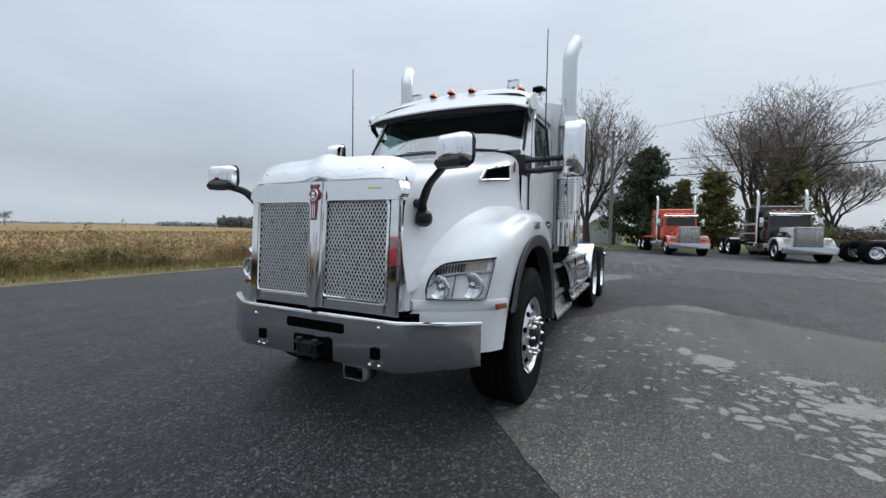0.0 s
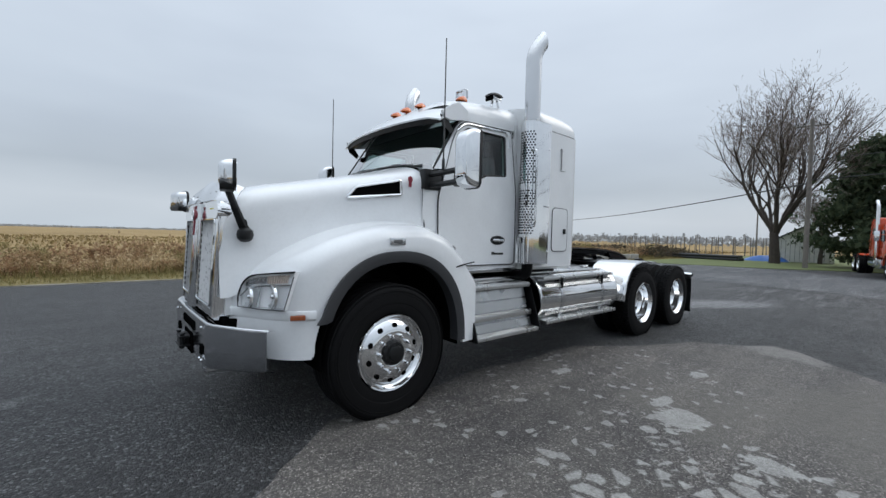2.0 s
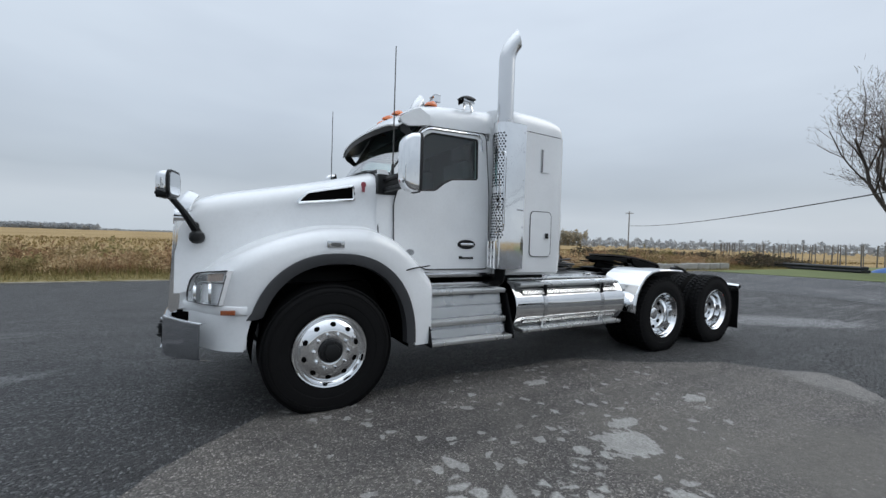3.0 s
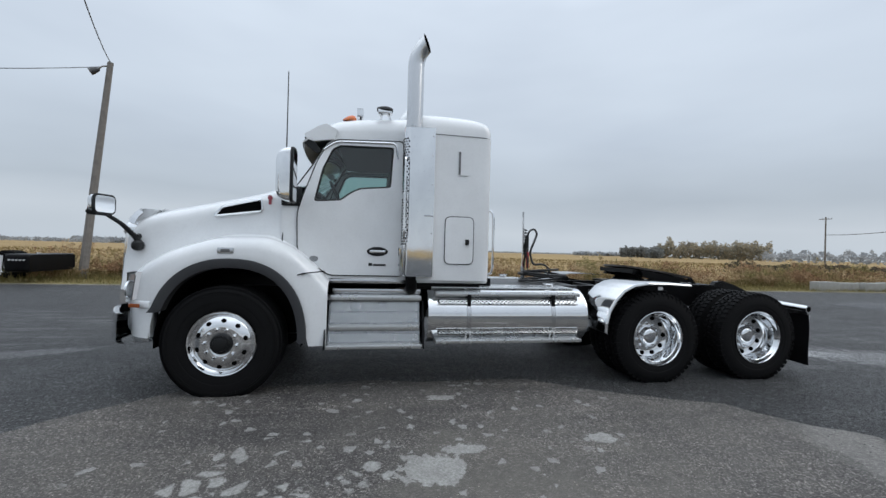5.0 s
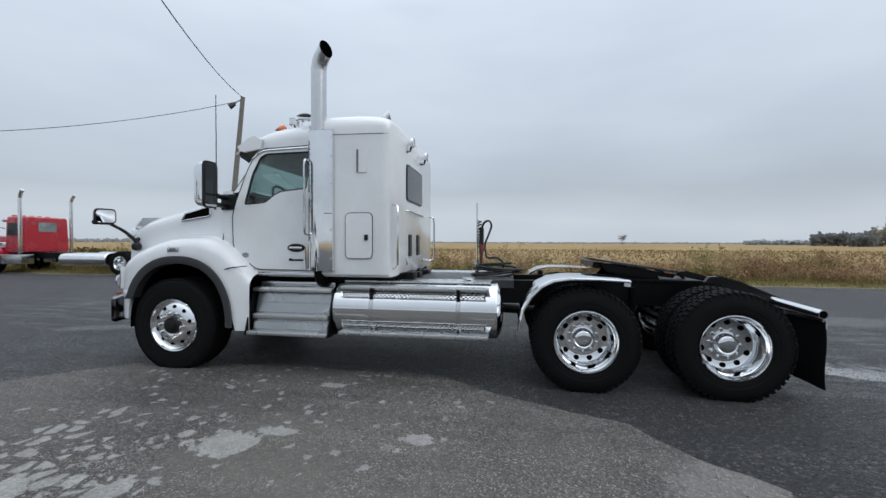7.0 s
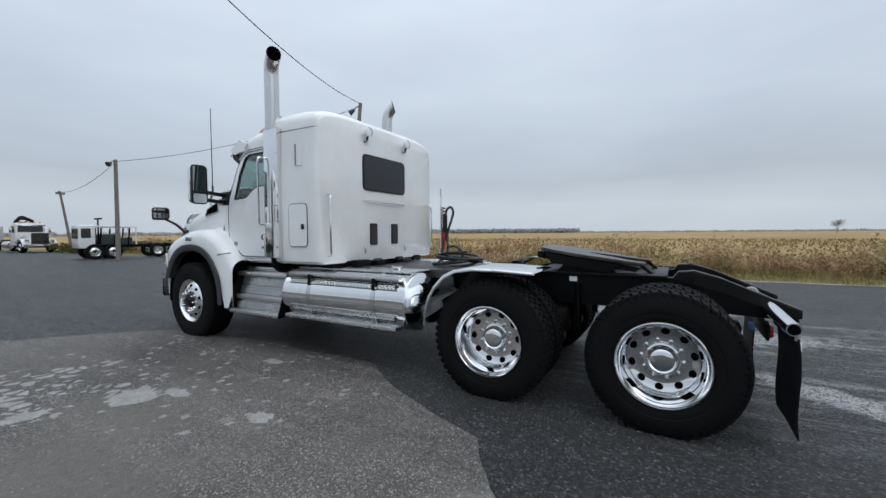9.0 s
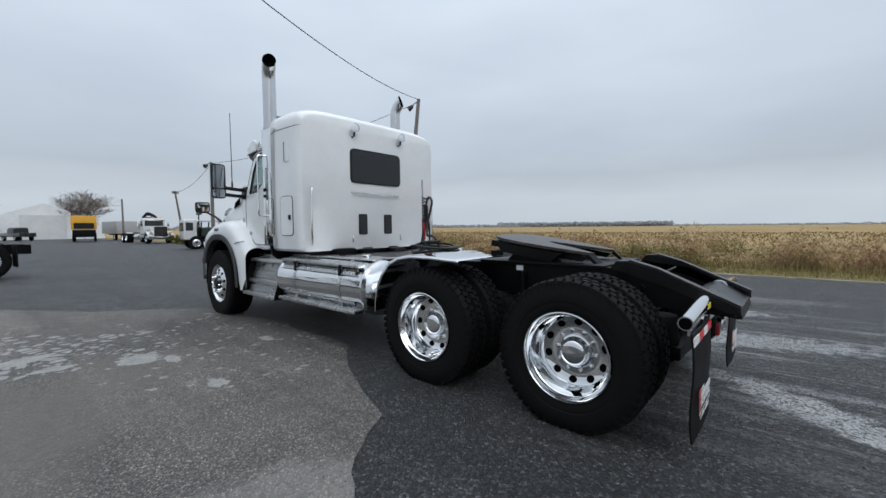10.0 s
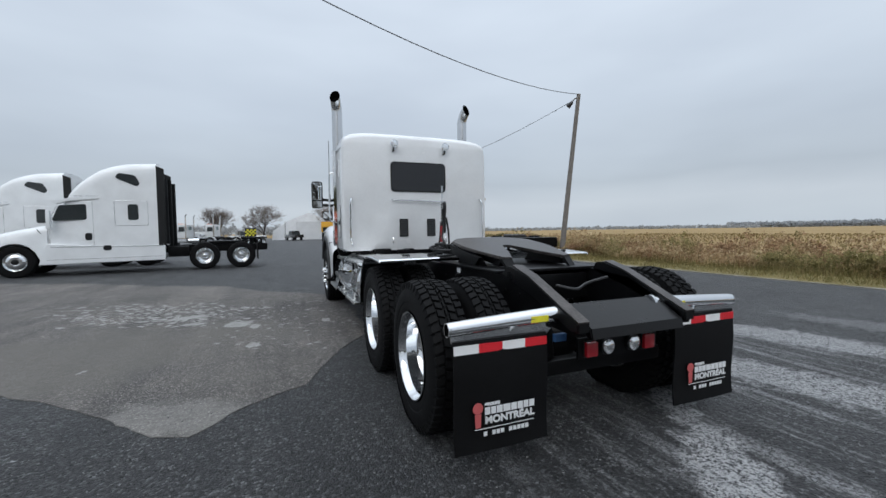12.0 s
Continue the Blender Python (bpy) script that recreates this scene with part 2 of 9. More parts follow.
def bend(pts, r=0.05, n=5):
    """Rounds the corners of a line of points."""
    pts = [Vector(p) for p in pts]
    out = [pts[0]]
    for a, b, c in zip(pts, pts[1:], pts[2:]):
        u, v = (a - b), (c - b)
        k = min(r, u.length * 0.45, v.length * 0.45)
        p, q = b + u.normalized() * k, b + v.normalized() * k
        for i in range(n + 1):
            t = i / n
            out.append((1 - t) ** 2 * p + 2 * t * (1 - t) * b + t * t * q)
    out.append(pts[-1])
    return out


def spin(bm, prof, n=32, axis="x", at=(0, 0, 0), a0=0.0, a1=2 * math.pi):
    """Turns a profile of (along, radius) round an axis."""
    at = Vector(at)
    full = abs(a1 - a0) > 6.28
    steps = n if full else n + 1
    rings = []
    for k in range(steps):
        a = a0 + (a1 - a0) * k / n
        c, s = math.cos(a), math.sin(a)
        place = {"x": lambda l, q: (l, q * c, q * s), "y": lambda l, q: (q * s, l, q * c), "z": lambda l, q: (q * c, q * s, l)}[axis]
        rings.append([bm.verts.new(at + Vector(place(l, q))) for l, q in prof])
    for k in range(n if full else n):
        a, b = rings[k], rings[(k + 1) % steps]
        for i in range(len(prof) - 1):
            if prof[i][1] < 1e-6 and prof[i + 1][1] < 1e-6:
                continue
            bm.faces.new((a[i], a[i + 1], b[i + 1], b[i]))
    return bm


def slab(bm, outline, d0, d1, axis="x", bevel=0.0):
    """A flat outline, given in the two other axes, thickened from d0 to d1."""
    def v(p, d):
        return {"x": (d, p[0], p[1]), "y": (p[0], d, p[1]), "z": (p[0], p[1], d)}[axis]
    a, b = [bm.verts.new(v(p, d0)) for p in outline], [bm.verts.new(v(p, d1)) for p in outline]
    n = len(outline)
    fs = [bm.faces.new(a[::-1]), bm.faces.new(b)]
    fs += [bm.faces.new((a[i], a[(i + 1) % n], b[(i + 1) % n], b[i])) for i in range(n)]
    if bevel:
        bmesh.ops.bevel(bm, geom=list(fs[0].edges) + list(fs[1].edges), offset=bevel, segments=2, affect="EDGES")
    return bm


def loft(bm, rings, close=False, cap0=False, cap1=False):
    vs = [[bm.verts.new(p) for p in ring] for ring in rings]
    n = len(vs[0])
    for a, b in zip(vs, vs[1:]):
        for k in range(n if close else n - 1):
            bm.faces.new((a[k], a[(k + 1) % n], b[(k + 1) % n], b[k]))
    if cap0:
        bm.faces.new(vs[0][::-1])
    if cap1:
        bm.faces.new(vs[-1])
    return bm


def curve(x, pts):
    """A smooth line through (x, value) pairs."""
    xs, ys = np.array([p[0] for p in pts], float), np.array([p[1] for p in pts], float)
    h, d = np.diff(xs), np.diff(ys) / np.diff(xs)
    m = np.zeros(len(xs))
    m[0], m[-1] = d[0], d[-1]
    for i in range(1, len(xs) - 1):
        m[i] = 0 if d[i - 1] * d[i] <= 0 else 3 * (h[i - 1] + h[i]) / ((2 * h[i] + h[i - 1]) / d[i - 1] + (h[i] + 2 * h[i - 1]) / d[i])
    x = np.clip(x, xs[0], xs[-1])
    i = int(np.clip(np.searchsorted(xs, x) - 1, 0, len(xs) - 2))
    t = (x - xs[i]) / h[i]
    return float((1 + 2 * t) * (1 - t) ** 2 * ys[i] + t * (1 - t) ** 2 * h[i] * m[i] + t * t * (3 - 2 * t) * ys[i + 1] + t * t * (t - 1) * h[i] * m[i + 1])


def rounded(pts, r=0.04, n=4):
    """Rounds the corners of a closed outline."""
    out, k = [], len(pts)
    for i in range(k):
        a, b, c = (Vector((*pts[j % k], 0)) for j in (i - 1, i, i + 1))
        q = min(r, (a - b).length * 0.45, (c - b).length * 0.45)
        p0, p1 = b + (a - b).normalized() * q, b + (c - b).normalized() * q
        for j in range(n + 1):
            t = j / n
            v = (1 - t) ** 2 * p0 + 2 * t * (1 - t) * b + t * t * p1
            out.append((v.x, v.y))
    return out


def B():
    return bmesh.new()


# ---- ground ----
GROUND_Z = -0.012


def asphalt(name, tone, agg=0.5, coarse=1.0, even=0.0, relief=1.0):
    """Worn asphalt: stones of several greys, patches of damp and dust."""
    m = Nodes(name)
    co = m.coord()
    vor = m.n("ShaderNodeTexVoronoi", Scale=58.0 / coarse)
    m.link(co, vor.inputs["Vector"])
    small = m.n("ShaderNodeTexVoronoi", Scale=128.0 / coarse)
    m.link(co, small.inputs["Vector"])
    big, mid, fine = m.noise(co, 0.35, 5, 0.6), m.noise(co, 2.2, 5, 0.6), m.noise(co, 150, 3)
    stone = m.ramp(vor.outputs["Color"], [(0.20, tuple(tone * k for k in (0.12, 0.123, 0.13))), (0.50, tuple(tone * k for k in (0.60, 0.612, 0.64))), (0.74, tuple(tone * k * (1 + 0.6 * agg) for k in (1.30, 1.32, 1.35))), (0.90, tuple(tone * k * (1 + agg) for k in (2.9, 2.93, 2.97)))])
    chips = m.ramp(small.outputs["Color"], [(0.2, (0.55, 0.55, 0.56)), (0.6, (0.95, 0.95, 0.95)), (0.88, (1.6, 1.6, 1.6))])
    stone = m.mix(1.0, stone, chips, "MULTIPLY")
    stone = m.mix(even, stone, (tone * 0.80, tone * 0.80, tone * 0.81))
    patchy = m.ramp(m.math("ADD", m.math("MULTIPLY", big, 0.6), m.math("MULTIPLY", mid, 0.4)), [(0.32, (0.55, 0.56, 0.59)), (0.52, (0.95, 0.96, 0.97)), (0.72, (1.45, 1.43, 1.40))])
    base = m.mix(1.0, stone, patchy, "MULTIPLY")
    streak = m.noise(m.coord(scale=(2.4, 0.22, 1), rot=(0, 0, radians(14))), 1.0, 4, 0.6)
    base = m.mix(1.0, base, m.ramp(streak, [(0.33, (0.72, 0.725, 0.74)), (0.52, (1.0, 1.0, 1.0)), (0.70, (1.32, 1.31, 1.29))]), "MULTIPLY")
    height = m.math("ADD", m.math("MULTIPLY", vor.outputs["Distance"], -0.8), m.math("ADD", m.math("MULTIPLY", small.outputs["Distance"], -0.4), m.math("MULTIPLY", fine, 0.4)))
    m.bump(height, relief, 0.030)
    return m, base, co, mid, big


def smear_mask(m, co, cx, cy, rx, ry, rot, scale, cut, wide=0.12):
    """A soft-edged, broken stain of a given size."""
    mp = m.t.nodes.new("ShaderNodeMapping")
    mp.vector_type = "TEXTURE"
    mp.inputs["Location"].default_value = (cx, cy, 0)
    mp.inputs["Rotation"].default_value = (0, 0, radians(rot))
    mp.inputs["Scale"].default_value = (rx, ry, 1e3)
    m.link(co, mp.inputs[0])
    ln = m.t.nodes.new("ShaderNodeVectorMath")
    ln.operation = "LENGTH"
    m.link(mp.outputs[0], ln.inputs[0])
    inside = m.math("SUBTRACT", 1.0, ln.outputs["Value"], clamp=True)
    n = m.noise(co, scale, 6, 0.65)
    v = m.math("ADD", m.math("MULTIPLY", inside, 0.55), m.math("MULTIPLY", n, 0.75))
    return m.ramp(v, [(cut, (0, 0, 0)), (cut + wide, (1, 1, 1))])


def cells(m, co, scale, wobble, metric="F1"):
    """Irregular cells whose borders wander; returns the Voronoi node."""
    cell = m.n("ShaderNodeTexVoronoi", Scale=scale, Randomness=0.9)
    cell.feature = metric
    wob = m.t.nodes.new("ShaderNodeVectorMath")
    wob.operation = "MULTIPLY_ADD"
    nz = m.n("ShaderNodeTexNoise", Scale=scale * 1.1, Detail=4.0)
    m.link(co, nz.inputs["Vector"])
    m.link(nz.outputs["Color"], wob.inputs[0])
    wob.inputs[1].default_value = (wobble, wobble, 0.0)
    m.link(co, wob.inputs[2])
    m.link(wob.outputs[0], cell.inputs["Vector"])
    return cell


m, base, co, mid, big = asphalt("dark_asphalt", 0.033, 1.3, 0.95, 0.20)
grit = m.ramp(m.noise(co, 48, 5, 0.8), [(0.44, (0.02, 0.02, 0.02)), (0.54, (1, 1, 1))])
# dried salt and dust in long streaks along the wheel tracks
for cx, cy, rx, ry, rot, cut, amount, tone in (
        (-0.22, 7.40, 0.34, 1.15, -37, 0.50, 0.95, 0.62), (-2.25, 6.6, 0.55, 1.9, 14, 0.51, 0.9, 0.55), (-3.9, 5.7, 0.60, 1.6, 14, 0.50, 0.9, 0.55),
        (0.75, 9.4, 1.0, 2.6, -30, 0.54, 0.7, 0.44), (-5.6, 6.2, 0.7, 2.6, 10, 0.58, 0.5, 0.36), (0.1, 8.1, 0.4, 0.9, -20, 0.53, 0.8, 0.52), (-0.85, 6.45, 0.22, 0.8, -30, 0.52, 0.7, 0.50),
        (-0.6, -3.0, 0.35, 1.2, 20, 0.56, 0.5, 0.34), (-3.5, 10.5, 1.0, 3.5, 0, 0.58, 0.45, 0.34)):
    salt = smear_mask(m, co, cx, cy, rx, ry * 1.15, rot, 7.0, cut + 0.005, 0.13)
    base = m.mix(m.math("MULTIPLY", m.math("MULTIPLY", salt, grit), amount), base, (tone, tone, tone * 1.01))
# thin wisps between them, drawn out along the way the trucks leave
for cx, cy, rx, ry, rot, turned, amount in ((-1.9, 7.0, 3.9, 3.6, 0, 10, 0.75), (-2.6, -5.2, 3.4, 3.6, 0, 14, 0.42), (1.2, 13.0, 5.0, 4.5, 0, 60, 0.38)):
    area = smear_mask(m, co, cx, cy, rx, ry, rot, 0.9, 0.44, 0.35)
    wisp = m.noise(m.coord(scale=(5.0, 0.55, 1), rot=(0, 0, radians(turned))), 1.0, 6, 0.68)
    wisp = m.ramp(wisp, [(0.51, (0, 0, 0)), (0.60, (1, 1, 1))])
    base = m.mix(m.math("MULTIPLY", m.math("MULTIPLY", m.math("MULTIPLY", area, wisp), grit), amount), base, (0.42, 0.42, 0.425))
ASPHALT = m.put(Base_Color=base, Roughness=m.math("MULTIPLY_ADD", mid, 0.30, 0.42), Specular_IOR_Level=0.62)

m, base, co, mid, big = asphalt("old_pale_asphalt", 0.165, 0.35, 0.60, 0.40, 0.6)
worn = smear_mask(m, co, 1.9, 0.9, 2.6, 3.0, 20, 1.1, 0.44, 0.35)
base = m.mix(m.math("MULTIPLY", worn, 0.45), base, m.mix(1.0, base, (0.55, 0.55, 0.57), "MULTIPLY"))
base = m.mix(1.0, base, (1.10, 1.0, 0.90), "MULTIPLY")
# worn smooth, dusty stretches
dust = m.ramp(m.noise(co, 0.55, 4, 0.55), [(0.42, (0, 0, 0)), (0.62, (1, 1, 1))])
smooth_area = m.math("MAXIMUM", m.math("MULTIPLY", dust, 0.45), smear_mask(m, co, 5.2, 3.4, 4.6, 2.2, 20, 0.8, 0.45, 0.22))
fine_dust = m.ramp(m.noise(co, 14, 5, 0.65), [(0.3, (0.122, 0.114, 0.101)), (0.7, (0.165, 0.154, 0.138))])
base = m.mix(m.math("MULTIPLY", smooth_area, 0.82), base, fine_dust)
# pale crumbled rim where the old surface ends towards the rear
rim = m.math("MULTIPLY", smear_mask(m, co, 2.75, 5.25, 0.9, 0.55, -30, 3.0, 0.47, 0.2), m.noise(co, 26, 4))
base = m.mix(m.math("MULTIPLY", rim, 0.7), base, (0.33, 0.32, 0.30))
# fine crazing all over, dark and thin
craze = cells(m, co, 5.5, 0.10, "DISTANCE_TO_EDGE")
line = m.ramp(craze.outputs["Distance"], [(0.010, (1, 1, 1)), (0.035, (0, 0, 0))])
where = m.ramp(m.noise(co, 0.8, 4, 0.6), [(0.40, (0, 0, 0)), (0.58, (1, 1, 1))])
crack = m.math("MULTIPLY", m.math("MULTIPLY", line, where), m.math("MULTIPLY_ADD", smooth_area, -0.5, 0.55))
base = m.mix(crack, base, (0.030, 0.029, 0.028))
# pale worn pads with dark joints between them, crowded in one strip
pad_edge, pad_id = cells(m, co, 7.0, 0.055, "DISTANCE_TO_EDGE"), cells(m, co, 7.0, 0.055)
lot = m.n("ShaderNodeTexWhiteNoise")
m.link(pad_id.outputs["Color"], lot.inputs["Vector"])
zone = smear_mask(m, co, 4.05, 0.30, 2.9, 1.45, -35, 1.8, 0.47, 0.24)
here = m.ramp(m.math("SUBTRACT", m.math("MULTIPLY", zone, 0.94), lot.outputs["Value"]), [(0.0, (0, 0, 0)), (0.04, (1, 1, 1))])
depth = m.math("ADD", m.math("SUBTRACT", pad_edge.outputs["Distance"], m.math("MULTIPLY", lot.outputs["Value"], 0.14)), m.math("MULTIPLY", m.noise(co, 34, 4, 0.6), 0.16))
pads = m.math("MULTIPLY", m.ramp(depth, [(0.145, (0, 0, 0)), (0.215, (1, 1, 1))]), here)
# smaller stray flakes nearer the truck
chip_edge, chip_id = cells(m, co, 12.0, 0.05, "DISTANCE_TO_EDGE"), cells(m, co, 12.0, 0.05)
lot2 = m.n("ShaderNodeTexWhiteNoise")
m.link(chip_id.outputs["Color"], lot2.inputs["Vector"])
few = smear_mask(m, co, 1.85, 1.7, 1.9, 2.5, 0, 1.3, 0.42, 0.25)
here2 = m.ramp(m.math("SUBTRACT", m.math("MULTIPLY", few, 0.13), lot2.outputs["Value"]), [(0.0, (0, 0, 0)), (0.03, (1, 1, 1))])
depth2 = m.math("ADD", chip_edge.outputs["Distance"], m.math("MULTIPLY", m.noise(co, 40, 4, 0.6), 0.20))
chips = m.math("MULTIPLY", m.ramp(depth2, [(0.19, (0, 0, 0)), (0.24, (1, 1, 1))]), here2)
flake = m.math("MAXIMUM", pads, m.math("MULTIPLY", chips, 0.85))
for cx, cy, rx, ry, rot, sc, cut in ((2.70, 1.84, 0.26, 0.30, 0, 12, 0.50), (2.46, 2.10, 0.12, 0.26, 0, 26, 0.56), (2.41, 3.22, 0.13, 0.18, 0, 14, 0.54), (3.55, 0.95, 0.42, 0.26, 20, 8, 0.55), (1.42, 2.10, 0.10, 0.22, 0, 18, 0.54), (3.35, 1.55, 0.22, 0.16, 0, 10, 0.53)):
    flake = m.math("MAXIMUM", flake, smear_mask(m, co, cx, cy, rx, ry, rot, sc, cut, 0.05))
pale = m.ramp(m.noise(co, 60, 4), [(0.3, (0.27, 0.265, 0.25)), (0.7, (0.50, 0.495, 0.475))])
base = m.mix(m.math("MULTIPLY", flake, m.math("MULTIPLY_ADD", m.noise(co, 5.0, 4, 0.6), 0.9, 0.32)), base, pale)
# scattered tan grains
grain = m.n("ShaderNodeTexVoronoi", Scale=34.0)
m.link(co, grain.inputs["Vector"])
speck = m.math("MULTIPLY", m.ramp(grain.outputs["Distance"], [(0.16, (1, 1, 1)), (0.22, (0, 0, 0))]), m.ramp(grain.outputs["Color"], [(0.80, (0, 0, 0)), (0.84, (1, 1, 1))]))
base = m.mix(m.math("MULTIPLY", speck, 0.75), base, (0.40, 0.36, 0.30))
OLD = m.put(Base_Color=base, Roughness=m.math("MULTIPLY_ADD", mid, 0.3, 0.55), Specular_IOR_Level=0.3)

m, base, co, mid, big = asphalt("worn_far_lane", 0.13, 0.3, 1.5)
FARLANE = m.put(Base_Color=base, Roughness=0.7)
m = Nodes("verge_soil")
co = m.coord()
t = m.math("ADD", m.math("MULTIPLY", m.noise(co, 0.7, 4), 0.5), m.math("MULTIPLY", m.noise(co, 9, 4, 0.7), 0.5))
m.bump(m.noise(co, 40, 3), 0.6, 0.02)
GRASS_SOIL = m.put(Base_Color=m.ramp(t, [(0.34, (0.11, 0.10, 0.042)), (0.50, (0.19, 0.16, 0.072)), (0.68, (0.31, 0.25, 0.135))]), Roughness=0.95, Specular_IOR_Level=0.1)
m = Nodes("stubble_field")
co = m.coord(scale=(1, 1, 1))
far = m.coord(scale=(0.012, 0.05, 1))
rows = m.noise(m.coord(scale=(0.35, 3.0, 1)), 1.0, 5, 0.7)
blot = m.noise(far, 1.0, 5, 0.6)
tuft = m.noise(co, 5.0, 5, 0.7)
t = m.math("ADD", m.math("MULTIPLY", rows, 0.35), m.math("ADD", m.math("MULTIPLY", blot, 0.4), m.math("MULTIPLY", tuft, 0.25)))
base = m.ramp(t, [(0.34, (0.19, 0.130, 0.066)), (0.50, (0.315, 0.225, 0.112)), (0.66, (0.44, 0.325, 0.172))])
m.bump(tuft, 0.8, 0.15)
FIELD = m.put(Base_Color=base, Roughness=0.95, Specular_IOR_Level=0.1)
CONCRETE = plain("pale_concrete", (0.34, 0.335, 0.31), 0.8, 0.2, 3, 0.3, 60)


def sheet(name, outline, z0, z1, mat, label, category, kind="structure", jag=0.0, seed=1, step=0.25):
    """A thin flat slab with a slightly ragged edge."""
    pts = []
    rng = random.Random(seed)
    k = len(outline)
    for i in range(k):
        a, b = Vector(outline[i]), Vector(outline[(i + 1) % k])
        n = max(1, int((b - a).length / step)) if jag else 1
        d = (b - a).normalized()
        for j in range(n):
            p = a.lerp(b, j / n)
            if jag:
                q = jag * (noise.noise(Vector((p.x * 1.3, p.y * 1.3, seed))) * 1.4 + 0.35 * (rng.random() - 0.5))
                p = p + Vector((-d.y, d.x)) * q
            pts.append((p.x, p.y))
    bm = B()
    slab(bm, pts, z0, z1, "z")
    return tagged(finish(name, bm, mat, None, "", 0), label, category, "", kind)


sheet("ground", [(-2500, -2500), (2500, -2500), (2500, 2500), (-2500, 2500)], -0.5, -0.045, FIELD, "dry golden stubble field reaching the horizon", "ground")
sheet("pavement", [(-10.0, -120), (70, -120), (70, 34.0), (24, 34.5), (1.5, 32.5), (-2.0, 29.5), (-9.8, 27.0), (-10.2, 15.0), (-10.0, 2.0)], -0.3, GROUND_Z, ASPHALT, "dark grey worn asphalt yard", "asphalt")
sheet("old_pavement", [(1.02, -0.42), (1.34, -0.80), (1.70, -1.15), (2.05, -1.50), (2.50, -1.85), (3.6, -3.4), (4.9, -4.1), (7.7, -6.2), (10.0, -7.2), (15, -8.2), (15, 1.6), (9.0, 2.5), (4.75, 3.80), (3.95, 4.42), (3.30, 4.98), (2.92, 5.46), (2.68, 5.56), (2.45, 5.28), (2.20, 5.12), (1.88, 4.86), (1.66, 4.28), (1.30, 3.66), (0.95, 3.2), (0.85, 1.5)], -0.08, GROUND_Z + 0.005, OLD, "paler old asphalt patch with pale chipped flakes", "asphalt", jag=0.075, seed=3, step=0.10)
sheet("far_lane", [(-6, 16.6), (2, 15.6), (8, 13.0), (20, 10.5), (60, 8), (60, 17), (22, 19.0), (10.7, 20.3), (6, 22.2), (0.5, 27), (-3, 30), (-8, 31)], -0.08, GROUND_Z + 0.004, FARLANE, "paler worn lane across the far side of the yard", "asphalt", jag=0.3, seed=5, step=0.6)
sheet("verge", [(-12.2, -120), (-10.0, -120), (-10.0, 2.0), (-10.2, 15.0), (-9.8, 27.0), (-9.7, 60.0), (-12.2, 60.0)], -0.25, GROUND_Z + 0.015, GRASS_SOIL, "strip of thin grass beside the yard", "grass", jag=0.10, seed=8, step=0.3)
sheet("verge_edge", [(-10.02, -120), (-9.90, -120), (-9.90, 2.0), (-10.10, 15.0), (-9.74, 27.0), (-9.86, 27.0), (-10.22, 15.0), (-10.02, 2.0)], -0.1, GROUND_Z + 0.019, plain("pale_edge_gravel", (0.25, 0.23, 0.19), 0.9, 0.5, 4, 0.5, 50), "pale gravelly edge of the asphalt", "gravel", jag=0.07, seed=12, step=0.2)
sheet("far_lawn", [(-9.7, 27.02), (-2.0, 29.52), (1.5, 32.52), (24, 34.52), (70, 34.02), (120, 50), (120, 75), (-9.7, 75)], -0.25, GROUND_Z + 0.025, plain("mown_grass", (0.12, 0.145, 0.045), 0.9, 0.35, 0.8, 0.6, 30), "mown green grass behind the parked trucks", "grass")


def loose_gravel():
    """Small loose stones scattered over the dark asphalt round the truck's tail and nose."""
    rng = np.random.default_rng(21)
    vs, fs = [], []
    shape = np.array([(1, 0, 0), (0, 1, 0), (-1, 0, 0), (0, -1, 0), (0, 0, 0.8), (0, 0, -0.5)])
    tri = ((0, 1, 4), (1, 2, 4), (2, 3, 4), (3, 0, 4), (1, 0, 5), (2, 1, 5), (3, 2, 5), (0, 3, 5))
    for x0, x1, y0, y1, n in ((1.2, 4.2, 4.9, 8.6, 5200), (-3.0, 1.2, 6.2, 9.0, 4200), (-0.6, 2.4, -3.4, -1.3, 1800), (4.2, 9.0, 4.6, 9.0, 1500)):
        for _ in range(n):
            x, y = rng.uniform(x0, x1), rng.uniform(y0, y1)
            r = 0.0025 + 0.0060 * rng.random() ** 2.5
            a = rng.uniform(0, math.pi)
            c, sn = math.cos(a), math.sin(a)
            p = shape * r * rng.uniform(0.7, 1.4, (6, 3))
            p = np.stack([p[:, 0] * c - p[:, 1] * sn + x, p[:, 0] * sn + p[:, 1] * c + y, p[:, 2] + GROUND_Z + 0.0005 + 0.3 * r], 1)
            k = len(vs)
            vs += p.tolist()
            fs += [(i + k, j + k, l + k) for i, j, l in tri]
    me = bpy.data.meshes.new("loose_gravel")
    me.from_pydata(vs, [], fs)
    m = Nodes("loose_stone")
    g = m.t.nodes.new("ShaderNodeNewGeometry")
    me.materials.append(m.put(Base_Color=m.ramp(g.outputs["Random Per Island"], [(0.1, (0.025, 0.026, 0.028)), (0.6, (0.075, 0.077, 0.08)), (0.97, (0.22, 0.22, 0.215))]), Roughness=0.85))
    tagged(new("loose_gravel", me), "small loose dark stones on the asphalt", "gravel", "", "stuff")


loose_gravel()


